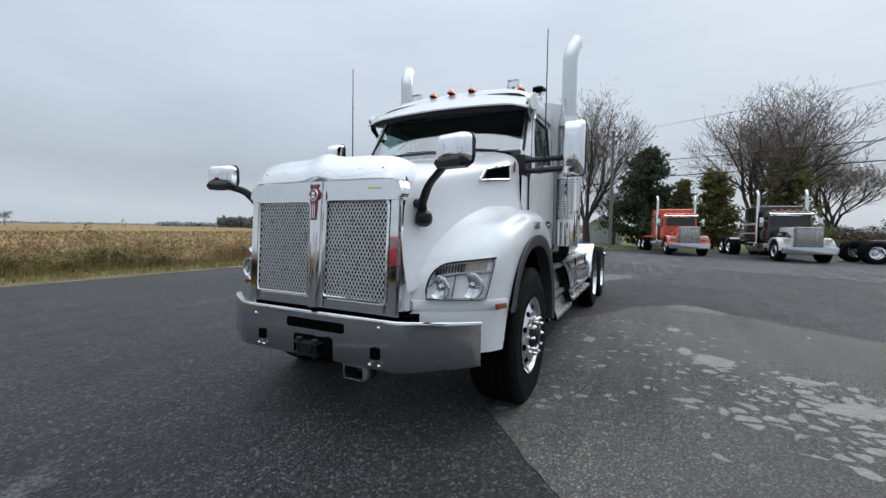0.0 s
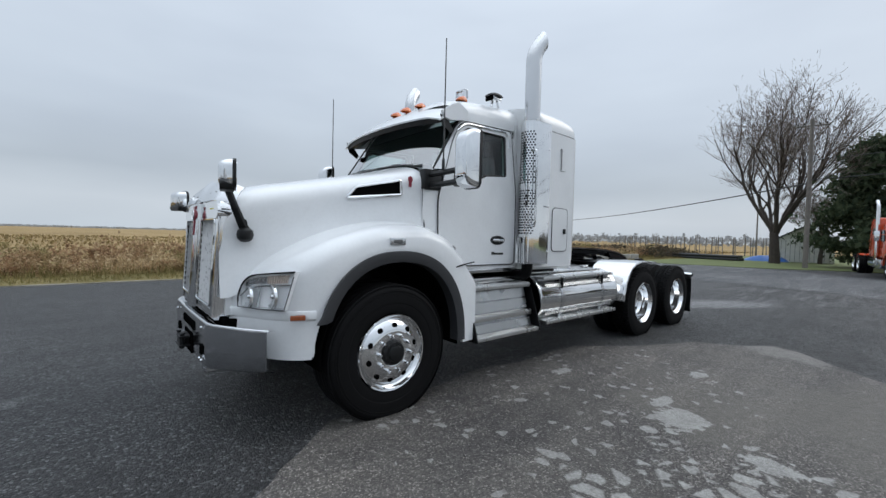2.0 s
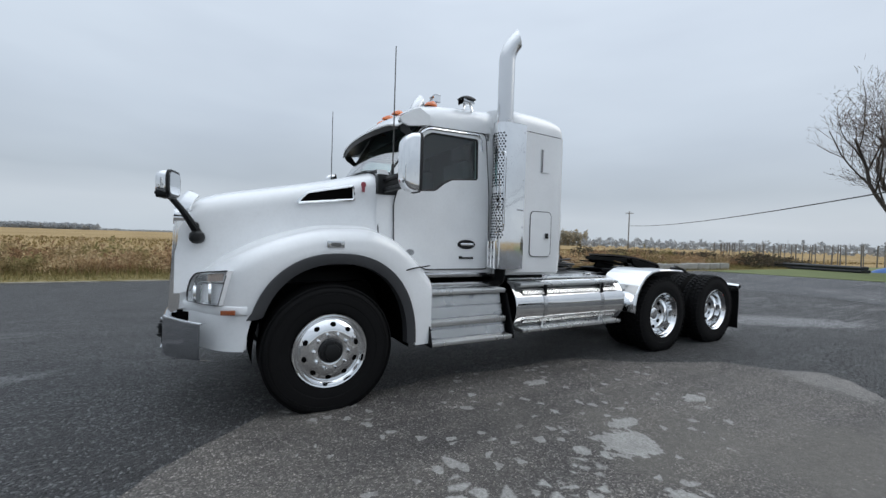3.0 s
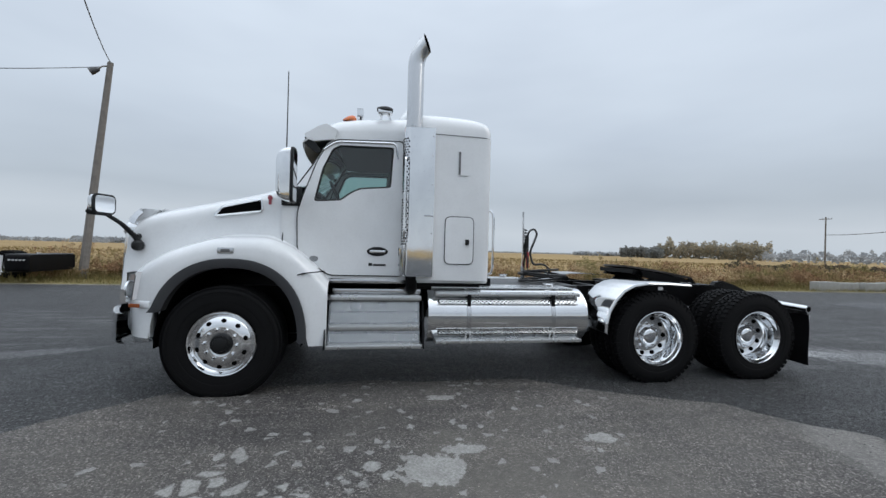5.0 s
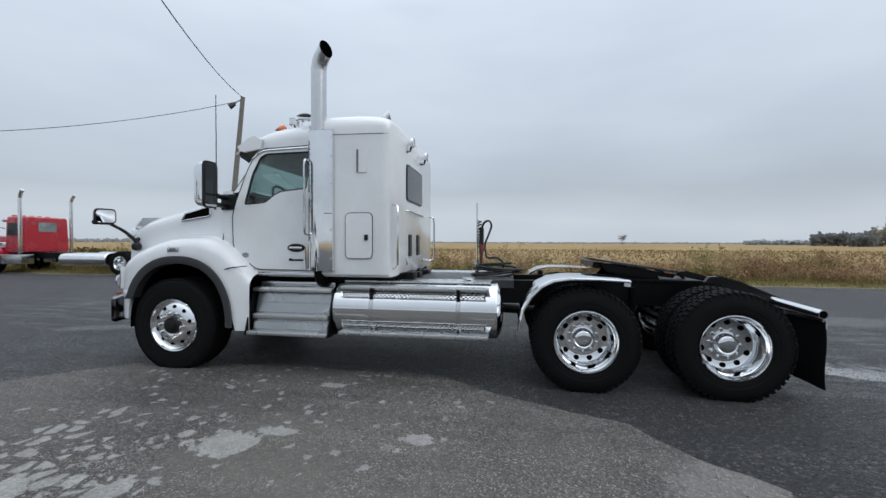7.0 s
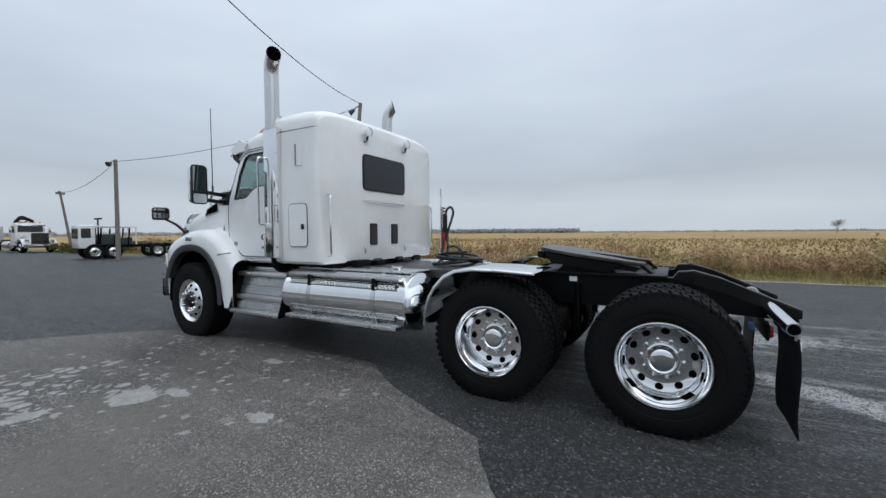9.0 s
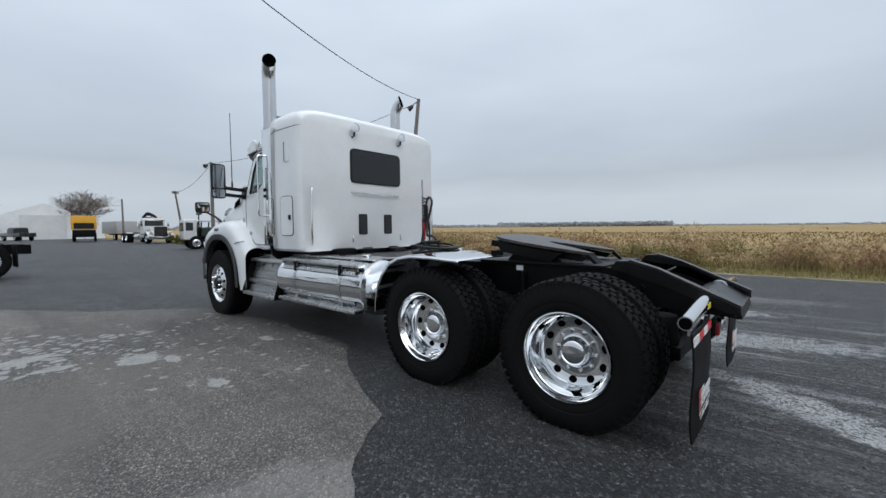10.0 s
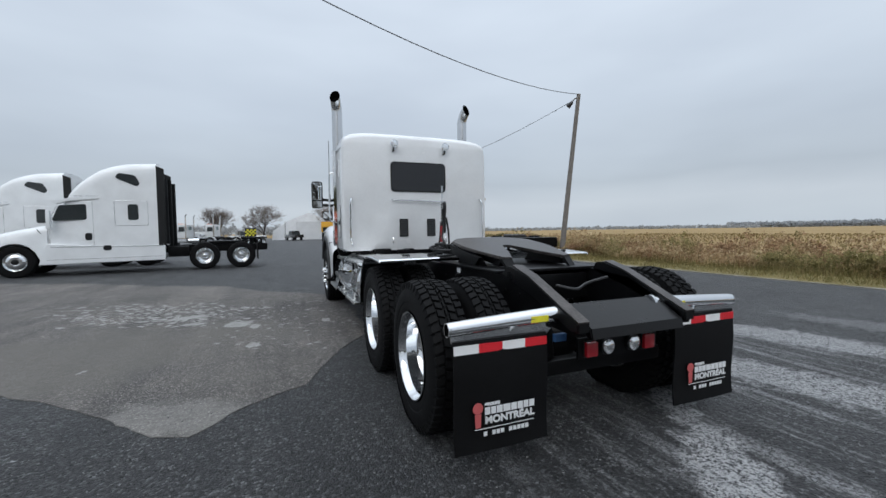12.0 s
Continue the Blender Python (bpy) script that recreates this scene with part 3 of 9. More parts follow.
# ---- the white tractor truck ----
def wheel_meshes():
    """The meshes of the front wheel, the rear dual wheels and their tyres, along +x."""
    out = {}
    # wide front tyre, outer face at x = 0
    bm = B()
    R = 0.547
    prof = [(-0.36, 0.30), (-0.375, 0.34), (-0.38, 0.42), (-0.368, 0.500), (-0.335, 0.535)]
    for k in range(5):
        a = -0.30 + k * 0.058
        prof += [(a, R), (a + 0.044, R), (a + 0.047, R - 0.012), (a + 0.055, R - 0.012)]
    prof += [(-0.035, 0.540), (-0.012, 0.515), (-0.0085, 0.498), (-0.004, 0.496), (-0.004, 0.492), (-0.0075, 0.490), (-0.006, 0.478), (-0.001, 0.476), (-0.001, 0.472), (-0.003, 0.470), (0.0, 0.45), (-0.002, 0.40), (-0.006, 0.395), (-0.004, 0.36), (-0.014, 0.319), (-0.03, 0.315), (-0.06, 0.313)]
    spin(bm, prof, 64)
    out["tyre_front"] = bm
    # drive tyre with lugs
    bm = B()
    R = 0.518
    prof = [(-0.255, 0.30), (-0.268, 0.36), (-0.27, 0.42), (-0.258, 0.490), (-0.24, R), (-0.03, R), (-0.012, 0.490), (0, 0.42), (-0.002, 0.385), (-0.006, 0.38), (-0.003, 0.345), (-0.014, 0.319), (-0.03, 0.315), (-0.06, 0.313)]
    spin(bm, prof, 64)
    out["tyre_drive"] = bm
    bm = B()
    rng = random.Random(4)
    for row, (xa, xb, n, skew) in enumerate(((-0.262, -0.205, 52, 0.0), (-0.198, -0.150, 52, 0.5), (-0.143, -0.127, 52, 0.2), (-0.120, -0.072, 52, 0.0), (-0.065, -0.008, 52, 0.5))):
        for k in range(n):
            a = 2 * math.pi * (k + skew) / n
            half = math.pi / n * (0.62 + 0.10 * rng.random())
            da = 0.012 * (1 if row % 2 else -1)
            h = R + 0.020
            lo = [(xa, a - half - da), (xb, a - half + da), (xb, a + half + da), (xa, a + half - da)]
            vs = []
            for rad, inset in ((R - 0.01, 0), (h, 0.006)):
                ring = []
                for j, (x, g) in enumerate(lo):
                    xx = x + (inset if x == xa else -inset) * 0.5
                    drop = 0.012 if rad > R and ((row == 0 and x == xa) or (row == 4 and x == xb)) else 0.0
                    ring.append(bm.verts.new((xx, (rad - drop) * math.cos(g), (rad - drop) * math.sin(g))))
                vs.append(ring)
            lo_r, hi_r = vs
            bm.faces.new(hi_r)
            for j in range(4):
                bm.faces.new((lo_r[j], lo_r[(j + 1) % 4], hi_r[(j + 1) % 4], hi_r[j]))
    for k in range(52):
        a = 2 * math.pi * (k + 0.25) / 52
        c = Vector((0.0, math.cos(a), math.sin(a)))
        s = Vector((0.0, -math.sin(a), math.cos(a)))
        q = [bm.verts.new(Vector((dx, 0, 0)) + c * rr + s * w) for dx, rr, w in ((-0.010, 0.477, -0.008), (-0.010, 0.477, 0.008), (-0.022, 0.517, 0.012), (-0.022, 0.517, -0.012))]
        p = [bm.verts.new(v.co + Vector((0.007, 0, 0))) for v in q]
        bm.faces.new(p)
        for j in range(4):
            bm.faces.new((q[j], q[(j + 1) % 4], p[(j + 1) % 4], p[j]))
    out["tread_drive"] = bm
    # front rim: outward disc, hand holes and studs
    def disc(face, bulge):
        bm = B()
        if bulge:
            prof = [(-0.06, 0.286), (-0.02, 0.300), (-0.008, 0.308), (-0.012, 0.298), (-0.035, 0.285), (-0.045, 0.27), (-0.03, 0.255), (-0.004, 0.20), (0.004, 0.17), (0.004, 0.11), (0.0, 0.10)]
        else:
            prof = [(-0.03, 0.305), (-0.004, 0.312), (-0.002, 0.304), (-0.02, 0.293), (-0.05, 0.286), (-0.058, 0.279), (-0.125, 0.272), (-0.160, 0.264), (-0.188, 0.245), (-0.205, 0.205), (-0.210, 0.16), (-0.206, 0.10), (-0.198, 0.085)]
        spin(bm, prof, 64)
        return bm
    out["rim_front"], out["rim_drive"] = disc(0, True), disc(0, False)
    # one hand hole and one nut of each kind, at the top of the wheel
    for kind, rad, x, r, tilt in (("front", 0.222, -0.0095, 0.021, -0.42), ("drive", 0.212, -0.1985, 0.026, 0.30)):
        bm = B()
        u = Vector((tilt, 0, 1)).normalized()
        c = Vector((x, 0, rad))
        ring = [[bm.verts.new(c + Vector((d, 0, 0)) + q * (math.cos(t) * u + 1.15 * math.sin(t) * Vector((0, 1, 0)))) for t in (2 * math.pi * j / 12 for j in range(12))] for q, d in ((r, 0.0), (r * 0.8, 0.001))]
        for j in range(12):
            bm.faces.new((ring[0][j], ring[0][(j + 1) % 12], ring[1][(j + 1) % 12], ring[1][j]))
        bm.faces.new(ring[1])
        out["hole_" + kind] = bm
    for kind, rad, x0, x1, r in (("front", 0.143, 0.0, 0.055, 0.015), ("drive", 0.142, -0.212, -0.180, 0.012)):
        bm = B()
        spin(bm, [(x0, r * 1.5), (x0 + 0.008, r * 1.5), (x0 + 0.009, r), (x1 - 0.01, r * 0.95), (x1, r * 0.5), (x1, 0.0)], 8, at=(0, 0, rad))
        out["nut_" + kind] = bm
    bm = B()
    spin(bm, [(0.0, 0.098), (0.022, 0.094), (0.030, 0.088), (0.033, 0.066), (0.046, 0.062), (0.05, 0.05), (0.05, 0.0)], 28)
    for k in range(6):
        a = 2 * math.pi * k / 6
        spin(bm, [(0.03, 0.008), (0.04, 0.008), (0.04, 0)], 6, at=(0, 0.078 * math.cos(a), 0.078 * math.sin(a)))
    out["hub_front"] = bm
    bm = B()
    spin(bm, [(-0.205, 0.105), (-0.17, 0.102), (-0.150, 0.097), (-0.138, 0.088), (-0.130, 0.070), (-0.126, 0.040), (-0.125, 0.0)], 32)
    spin(bm, [(-0.210, 0.125), (-0.200, 0.120), (-0.196, 0.105)], 32)
    out["hub_drive"] = bm
    return out


WM, WMAT = {}, {"tyre_front": RUBBER, "tyre_drive": RUBBER, "rim_front": CHROME, "rim_drive": CHROME, "hole_front": DARK, "hole_drive": DARK, "nut_front": CHROME, "nut_drive": CHROME, "tread_drive": RUBBER, "hub_front": BLACK, "hub_drive": CHROME}
for key, bm in wheel_meshes().items():
    me = bpy.data.meshes.new(key)
    bmesh.ops.recalc_face_normals(bm, faces=bm.faces)
    bm.to_mesh(me)
    bm.free()
    me.materials.append(WMAT[key])
    me.shade_smooth()
    me.set_sharp_from_angle(angle=radians(32))
    WM[key] = me


def wheel(parent, kind, x, y, z, side, turn=0.0, label="", size=1.0, detail=True):
    """A wheel whose outer face lies at x on that side: rim with tyre, hub cap, nuts and hand holes."""
    m = pose(x, y, z, 0, 0, 0 if side > 0 else 180) @ pose(0, 0, 0, turn) @ Matrix.Scale(size, 4)
    rim = share("wheel", WM["rim_" + kind], parent, m)
    if label:
        tagged(rim, label)
    share("tyre", WM["tyre_" + kind], rim)
    share("hub_cap", WM["hub_" + kind], rim)
    if kind == "drive":
        tagged(share("tread", WM["tread_drive"], rim), kind="stuff")
    for k in range(10 if detail else 0):
        if detail:
            share("wheel_nut", WM["nut_" + kind], rim, pose(0, 0, 0, 36 * k))
        share("hand_hole", WM["hole_" + kind], rim, pose(0, 0, 0, 36 * k + 18))
    return rim


truck = thing("semi_truck", "white tractor truck with short sleeper and polished stacks on asphalt", "truck")

HOOD_TOP = [(-1.14, 1.645), (-1.08, 1.705), (-0.89, 1.80), (-0.52, 1.886), (0.1, 2.022), (0.47, 2.125)]
HOOD_HALF = [(-1.14, 0.665), (-0.9, 0.70), (-0.4, 0.78), (0.1, 0.87), (0.47, 0.935)]
FEND_HALF = [(-1.06, 0.70), (-0.99, 0.80), (-0.90, 0.965), (-0.80, 1.085), (-0.70, 1.155), (-0.52, 1.20), (0.0, 1.215), (0.6, 1.205), (0.96, 1.17)]
FEND_TOP = [(-1.06, 1.02), (-0.95, 1.13), (-0.75, 1.26), (-0.4, 1.425), (0.0, 1.52), (0.3, 1.53), (0.55, 1.46), (0.78, 1.29), (0.96, 1.10)]


def hood_section(y, n=24):
    """Half the hood's outline at y, from the middle to where the fender begins."""
    zt, w = curve(y, HOOD_TOP), curve(y, HOOD_HALF)
    zf = curve(y, FEND_TOP)
    pts = []
    for k in range(n):
        a = k / (n - 1) * math.pi / 2
        x, q = math.sin(a) ** 0.62 * w, math.cos(a) ** 0.50
        pts.append((x, zt - 0.26 * (1 - q)))
    z_low = min(zf - 0.06, zt - 0.34)
    for k in range(1, 9):
        t = k / 8
        pts.append((w + 0.05 * t * t, (zt - 0.26) * (1 - t) + z_low * t))
    return pts


def build_hood():
    bm = B()
    rings = []
    for k in range(34):
        y = -1.14 + 1.61 * (k / 33)
        half = hood_section(y)
        rings.append([(-x, y, z) for x, z in half[::-1]] + [(x, y, z) for x, z in half[1:]])
    loft(bm, rings)
    hood = part("hood", bm, WHITE, truck, "white sloped hood with raised fenders")
    # raised spine behind the badge
    bm = B()
    rings = []
    for k in range(14):
        t = k / 13
        y = -1.135 + 0.55 * t
        h = 0.045 * (1 - t) ** 1.5
        w = 0.10 - 0.05 * t
        zt = curve(y, HOOD_TOP)
        rings.append([(w * u, y, zt - 0.012 + h * (1 - u * u) + 0.0) for u in (-1, -0.8, -0.5, -0.2, 0.2, 0.5, 0.8, 1)])
    loft(bm, rings)
    part("hood_spine", bm, WHITE, hood)
    # shadow gap between hood and cab
    bm = B()
    half = hood_section(0.47)
    tube(bm, [(-x - 0.001, 0.474, z) for x, z in half[::-1]] + [(x + 0.001, 0.474, z) for x, z in half[1:]], 0.006, 5, cap=False)
    part("hood_gap", bm, DARK, hood)
    return hood


def build_fender(s):
    bm = B()
    rings = []
    ys = [-1.06 + 2.02 * k / 60 for k in range(61)]
    for y in ys:
        w, zf = curve(y, FEND_HALF), curve(y, FEND_TOP)
        xi = curve(min(y, 0.47), HOOD_HALF) - 0.03
        xi = min(xi, w - 0.01)
        u = (y - 0.06) / 0.70
        if y < -0.635:
            zb = 0.55 + 0.03 * max(0, -0.8 - y)
        elif abs(u) < 1:
            zb = 0.50 + 0.80 * (1 - abs(u) ** 2.3) ** (1 / 2.3)
        else:
            zb = 0.46
        zb = min(zb, zf - 0.10)
        pts = [(xi, zf + 0.10), (xi + 0.02, zf + 0.045)]
        span = w - xi
        r = min(0.16, span * 0.75)
        pts.append((xi + (span - r) * 0.5, zf + 0.012))
        for k in range(9):
            a = k / 8 * math.pi / 2
            pts.append((w - r + r * math.sin(a), zf - min(0.15, (zf - zb) * 0.8) * (1 - math.cos(a))))
        ztop = pts[-1][1]
        for k in range(1, 7):
            pts.append((w + 0.004 * math.sin(k / 6 * 3.1), ztop + (zb - ztop) * k / 6))
        pts.append((w - 0.03, zb - 0.002))
        rings.append([(s * x, y, z) for x, z in pts])
    loft(bm, rings)
    f = part("fender", bm, WHITE, truck, "white front fender with dark grey wheel-arch flare")
    # flare round the arch
    bm = B()
    rings = []
    for k in range(41):
        a = math.pi * (1.0 - k / 40)
        c, sn = math.cos(a), math.sin(a)
        def ell(ra, rb):
            p = 2 / 2.3
            return 0.06 + ra * math.copysign(abs(c) ** p, c), 0.50 + rb * abs(sn) ** p
        (yo, zo), (yi, zi) = ell(0.715, 0.815), ell(0.63, 0.725)
        w = 1.222
        if zo < 0.80 and yo < 0:
            zo = zi = max(zo, 0.80)
            yo, yi = -0.645, -0.57
        rings.append([(s * (w - 0.005), yo, zo), (s * (w + 0.012), yo * 0.97 + yi * 0.03, zo * 0.97 + zi * 0.03), (s * (w + 0.016), (yo + yi) / 2, (zo + zi) / 2), (s * (w + 0.002), yi, zi), (s * (w - 0.10), yi, zi - 0.004)])
    loft(bm, rings)
    part("arch_flare", bm, FLARE, f, "dark grey plastic arch flare")
    # inner liner
    bm = B()
    rings = []
    for k in range(25):
        a = math.pi * (1.02 - 1.04 * k / 24)
        rings.append([(s * x, 0.06 + 0.66 * math.cos(a), 0.50 + 0.76 * math.sin(a)) for x in (1.19, 1.0, 0.62, 0.45)])
    loft(bm, rings)
    part("arch_liner", bm, DARK, f)
    # seam behind the arch, marker, badge
    bm = B()
    tube(bm, bend([(s * 1.20, 0.67, 1.165), (s * 1.212, 0.74, 1.185), (s * 1.17, 0.93, 1.205)], 0.05), 0.006, 6)
    part("seam", bm, DARK, f)
    bm = B()
    box(bm, *sorted((s * 1.158, s * 1.182)), -0.815, -0.715, 0.842, 0.878, 0.006, m=pose(0, 0, 0) @ Matrix.Translation((s * 0.02, 0, 0)) @ Matrix.Translation((s * 1.17, -0.765, 0)) @ Matrix.Rotation(s * radians(-17), 4, "Z") @ Matrix.Translation((-s * 1.17, 0.765, 0)))
    part("side_marker", bm, MARKER, f, "amber side marker lamp")
    bm = B()
    box(bm, *sorted((s * 1.20, s * 1.228)), -0.055, 0.090, 1.362, 1.418, 0.006)
    b = part("turn_lamp_bezel", bm, STEEL, f)
    bm = B()
    box(bm, *sorted((s * 1.215, s * 1.2315)), -0.022, 0.058, 1.376, 1.404, 0.002)
    part("turn_lamp", bm, CLOTH, b)
    return f


def build_bumper_corner(s):
    """Lower white panel behind the bumper, with a ledge under the lamp."""
    bm = B()
    rings = []
    for k in range(22):
        y = -1.075 + 0.44 * k / 21
        w = curve(y, FEND_HALF)
        pts = [(max(w - 0.15, 0.62), 0.905), (w - 0.02, 0.90), (w + 0.012, 0.895), (w + 0.018, 0.885), (w + 0.016, 0.84), (w + 0.006, 0.828), (w - 0.004, 0.815), (w - 0.002, 0.80), (w - 0.004, 0.60), (w - 0.02, 0.56), (w - 0.10, 0.545)]
        rings.append([(s * x, y, z) for x, z in pts])
    loft(bm, rings, cap1=True)
    part("corner_panel", bm, WHITE, truck, "white lower corner panel under the headlamp")


AMBERPALE = lens("pale_amber_rib", (0.62, 0.52, 0.46))


LAMP_TOP = [(0.115, 0.975), (0.18, 1.035), (0.262, 1.085), (0.416, 1.134), (0.664, 1.153), (1.0, 1.170)]


def build_headlamp(s):
    """Clear wrap-round lens over bright bowls, a ribbed signal strip above them."""
    def front(u, z, off):
        y = -1.02 + 0.28 * u ** 1.5
        return Vector((s * (curve(y, FEND_HALF) + off * 0.6), y - off, z))

    def at(a, b, off):
        """a runs from the inner to the outer end, b from the bottom to the top."""
        u = 0.115 + a * (0.745 + 0.14 * b)
        zb = 0.908 - 0.006 * u
        return front(u, zb + (curve(u, LAMP_TOP) - zb) * b, off)

    bm = B()
    loft(bm, [[at(i / 18, j / 8, 0.034) for j in range(9)] for i in range(19)])
    lampg = part("headlamp", bm, CLEAR, truck, "clear wrap-round headlamp with chrome reflectors")
    lampg.visible_shadow = False
    bm = B()
    loft(bm, [[at(0.03 + 0.94 * i / 18, 0.04 + 0.92 * j / 8, 0.006) for j in range(9)] for i in range(19)])
    part("reflector", bm, HOUSING, lampg)
    # rim between the lens and the fender
    edge = [(i / 18, 0) for i in range(19)] + [(1, j / 8) for j in range(1, 9)] + [(1 - i / 18, 1) for i in range(1, 19)] + [(0, 1 - j / 8) for j in range(1, 8)]
    bm = B()
    loft(bm, [[at(a, b, 0.036) for a, b in edge + edge[:1]], [at(a, b, -0.012) for a, b in edge + edge[:1]]])
    part("lamp_rim", bm, HOUSING, lampg)
    bm = B()
    top = [(0, j / 8) for j in range(4, 9)] + [(i / 18, 1) for i in range(1, 19)]
    tube(bm, [at(a, b, 0.034) for a, b in top], 0.0065, 6)
    part("lamp_gasket", bm, BLACK, lampg)
    bm = B()
    low = [(1, 1 - j / 8) for j in range(1, 9)] + [(1 - i / 18, 0) for i in range(1, 19)] + [(0, j / 8) for j in range(1, 5)]
    tube(bm, [at(a, b, 0.034) for a, b in low], 0.0035, 6)
    part("lamp_seal", bm, FLARE, lampg)
    for a, r, b in ((0.26, 0.072, 0.36), (0.70, 0.080, 0.36)):
        bm = B()
        c = at(a, b, 0.026)
        spin(bm, [(0.018, 0.0), (0.016, 0.014), (0.010, r * 0.62), (0.002, r * 0.90), (-0.004, r), (-0.002, r + 0.006), (0.016, r + 0.007)], 28, "y", at=c)
        part("lamp_bowl", bm, REFLECT, lampg)
        bm = B()
        spin(bm, [(0.014, 0.020), (0.004, 0.019), (-0.004, 0.012), (-0.005, 0.0)], 14, "y", at=c)
        part("lamp_bulb", bm, CHROME, lampg)
    bm = B()
    tube(bm, [at(a, 0.66, 0.022) for a in (0.06, 0.25, 0.5, 0.75, 0.97)], 0.007, 6)
    part("lamp_divider", bm, CHROME, lampg)
    for k in range(20):
        bm = B()
        a = 0.20 + 0.036 * k
        tube(bm, [at(a, 0.72, 0.014), at(a, 0.93, 0.014)], 0.0075, 5)
        part("reflector_rib", bm, CHROME if k < 11 else AMBERPALE, lampg)
    bm = B()
    tube(bm, [at(0.47, 0.06, 0.020), at(0.47, 0.64, 0.020)], 0.006, 5)
    part("lamp_post", bm, CHROME, lampg)
    return lampg


def grille():
    """Chrome surround with two wire-mesh openings either side of a centre bar."""
    Y = -1.15
    bm = B()
    # surround as bars: sides, centre, top and bottom
    def bar(pts, y0, y1, bev=0.016):
        slab(bm, pts, y0, y1, "y", bev)
    bar([(-0.668, 0.80), (-0.574, 0.80), (-0.580, 1.60), (-0.668, 1.60)], Y - 0.012, -1.02)
    bar([(0.574, 0.80), (0.668, 0.80), (0.668, 1.60), (0.580, 1.60)], Y - 0.012, -1.02)
    bar([(-0.573, 0.80), (0.573, 0.80), (0.571, 0.882), (-0.571, 0.882)], Y - 0.006, -1.03)
    g = part("grille_surround", bm, ALU, truck, "polished steel grille surround")
    bm = B()
    slab(bm, rounded([(-0.667, 1.527), (0.667, 1.527), (0.672, 1.58), (0.645, 1.655), (-0.645, 1.655), (-0.672, 1.58)], 0.02), Y - 0.020, -1.02, "y", 0.018)
    part("grille_header", bm, ALU, g, "polished upper band of the grille")
    bm = B()
    rings = []
    for z in (0.81, 0.9, 1.1, 1.3, 1.45, 1.56, 1.62, 1.655):
        t = (z - 0.81) / 0.85
        d = 0.046
        w = 0.066 + 0.012 * t
        rings.append([(w * u, Y - 0.012 - d * (1 - abs(u) ** 2.2), z) for u in (-1, -0.9, -0.7, -0.4, 0, 0.4, 0.7, 0.9, 1)])
    loft(bm, rings)
    part("centre_bar", bm, ALU, g, "bright centre bar of the grille")
    for q in (-1, 1):
        x0, x1, z0, z1 = 0.070, 0.574, 0.885, 1.525
        bm = B()
        loop = rounded([(q * x0, z0), (q * x1, z0), (q * (x1 + 0.004), z1), (q * (x0 + 0.004), z1)], 0.03)
        tube(bm, [(x, Y - 0.012, z) for x, z in loop] + [(loop[0][0], Y - 0.012, loop[0][1])], 0.009, 6, cap=False)
        fr = part("mesh_frame", bm, CHROME, g)
        bm = B()
        step = 0.0275
        w, h = x1 - x0 - 0.012, z1 - z0 - 0.012
        for dire in (-1, 1):
            c = -h
            while c < w + h:
                # wires rise at 60 degrees
                k = 1.75
                pts = []
                xa, za = (c, 0.0) if dire > 0 else (c, h)
                for i in range(2):
                    t = i * h / k
                    pts.append((xa + t, (za + k * t) if dire > 0 else (za - k * t)))
                (ax, az), (bx, bz) = pts
                lo, hi = max(0.0, ax), min(w, bx)
                if hi - lo > 0.004:
                    f0, f1 = (lo - ax) / (bx - ax), (hi - ax) / (bx - ax)
                    p0 = (q * (x0 + 0.006 + lo), Y + 0.0015 * dire, z0 + 0.006 + az + (bz - az) * f0)
                    p1 = (q * (x0 + 0.006 + hi), Y + 0.0015 * dire, z0 + 0.006 + az + (bz - az) * f1)
                    tube(bm, [p0, p1], 0.0039, 4, cap=False)
                c += step
        part("wire_mesh", bm, WIRE, fr, "woven steel grille mesh", smooth=0)
    bm = B()
    box(bm, -0.60, 0.60, -1.085, -1.06, 0.80, 1.56)
    part("radiator_core", bm, DARK, g)
    # badge: a crest over a tapered shield, left without letters
    bm = B()
    YB = Y - 0.062
    slab(bm, [(0.052 * math.sin(a), 1.565 + 0.052 * math.cos(a)) for a in (2 * math.pi * k / 24 for k in range(24))], YB, YB + 0.03, "y", 0.005)
    slab(bm, [(-0.034, 1.52), (0.034, 1.52), (0.028, 1.40), (0.0, 1.392), (-0.028, 1.40)], YB + 0.002, YB + 0.03, "y", 0.004)
    slab(bm, [(-0.036, 1.61), (0.036, 1.61), (0.040, 1.636), (-0.040, 1.636)], YB + 0.002, YB + 0.03, "y", 0.004)
    bdg = part("badge", bm, BADGE, g, "maroon crest badge")
    bm = B()
    spin(bm, [(YB - 0.002, 0.041), (YB - 0.006, 0.039), (YB - 0.006, 0.035), (YB - 0.002, 0.033)], 28, "y", at=(0, 0, 1.565))
    for x in (-0.016, 0.0, 0.016):
        box(bm, x - 0.0035, x + 0.0035, YB - 0.005, YB + 0.004, 1.41, 1.50)
    box(bm, -0.014, 0.014, YB - 0.005, YB + 0.002, 1.566, 1.586)
    box(bm, -0.014, 0.014, YB - 0.005, YB + 0.002, 1.543, 1.560)
    part("badge_trim", bm, CHROME, bdg)
    # small yellow sticker on the header
    bm = B()
    box(bm, 0.42, 0.52, Y - 0.0225, Y - 0.019, 1.597, 1.606)
    part("sticker", bm, YELLOWTAPE, g)
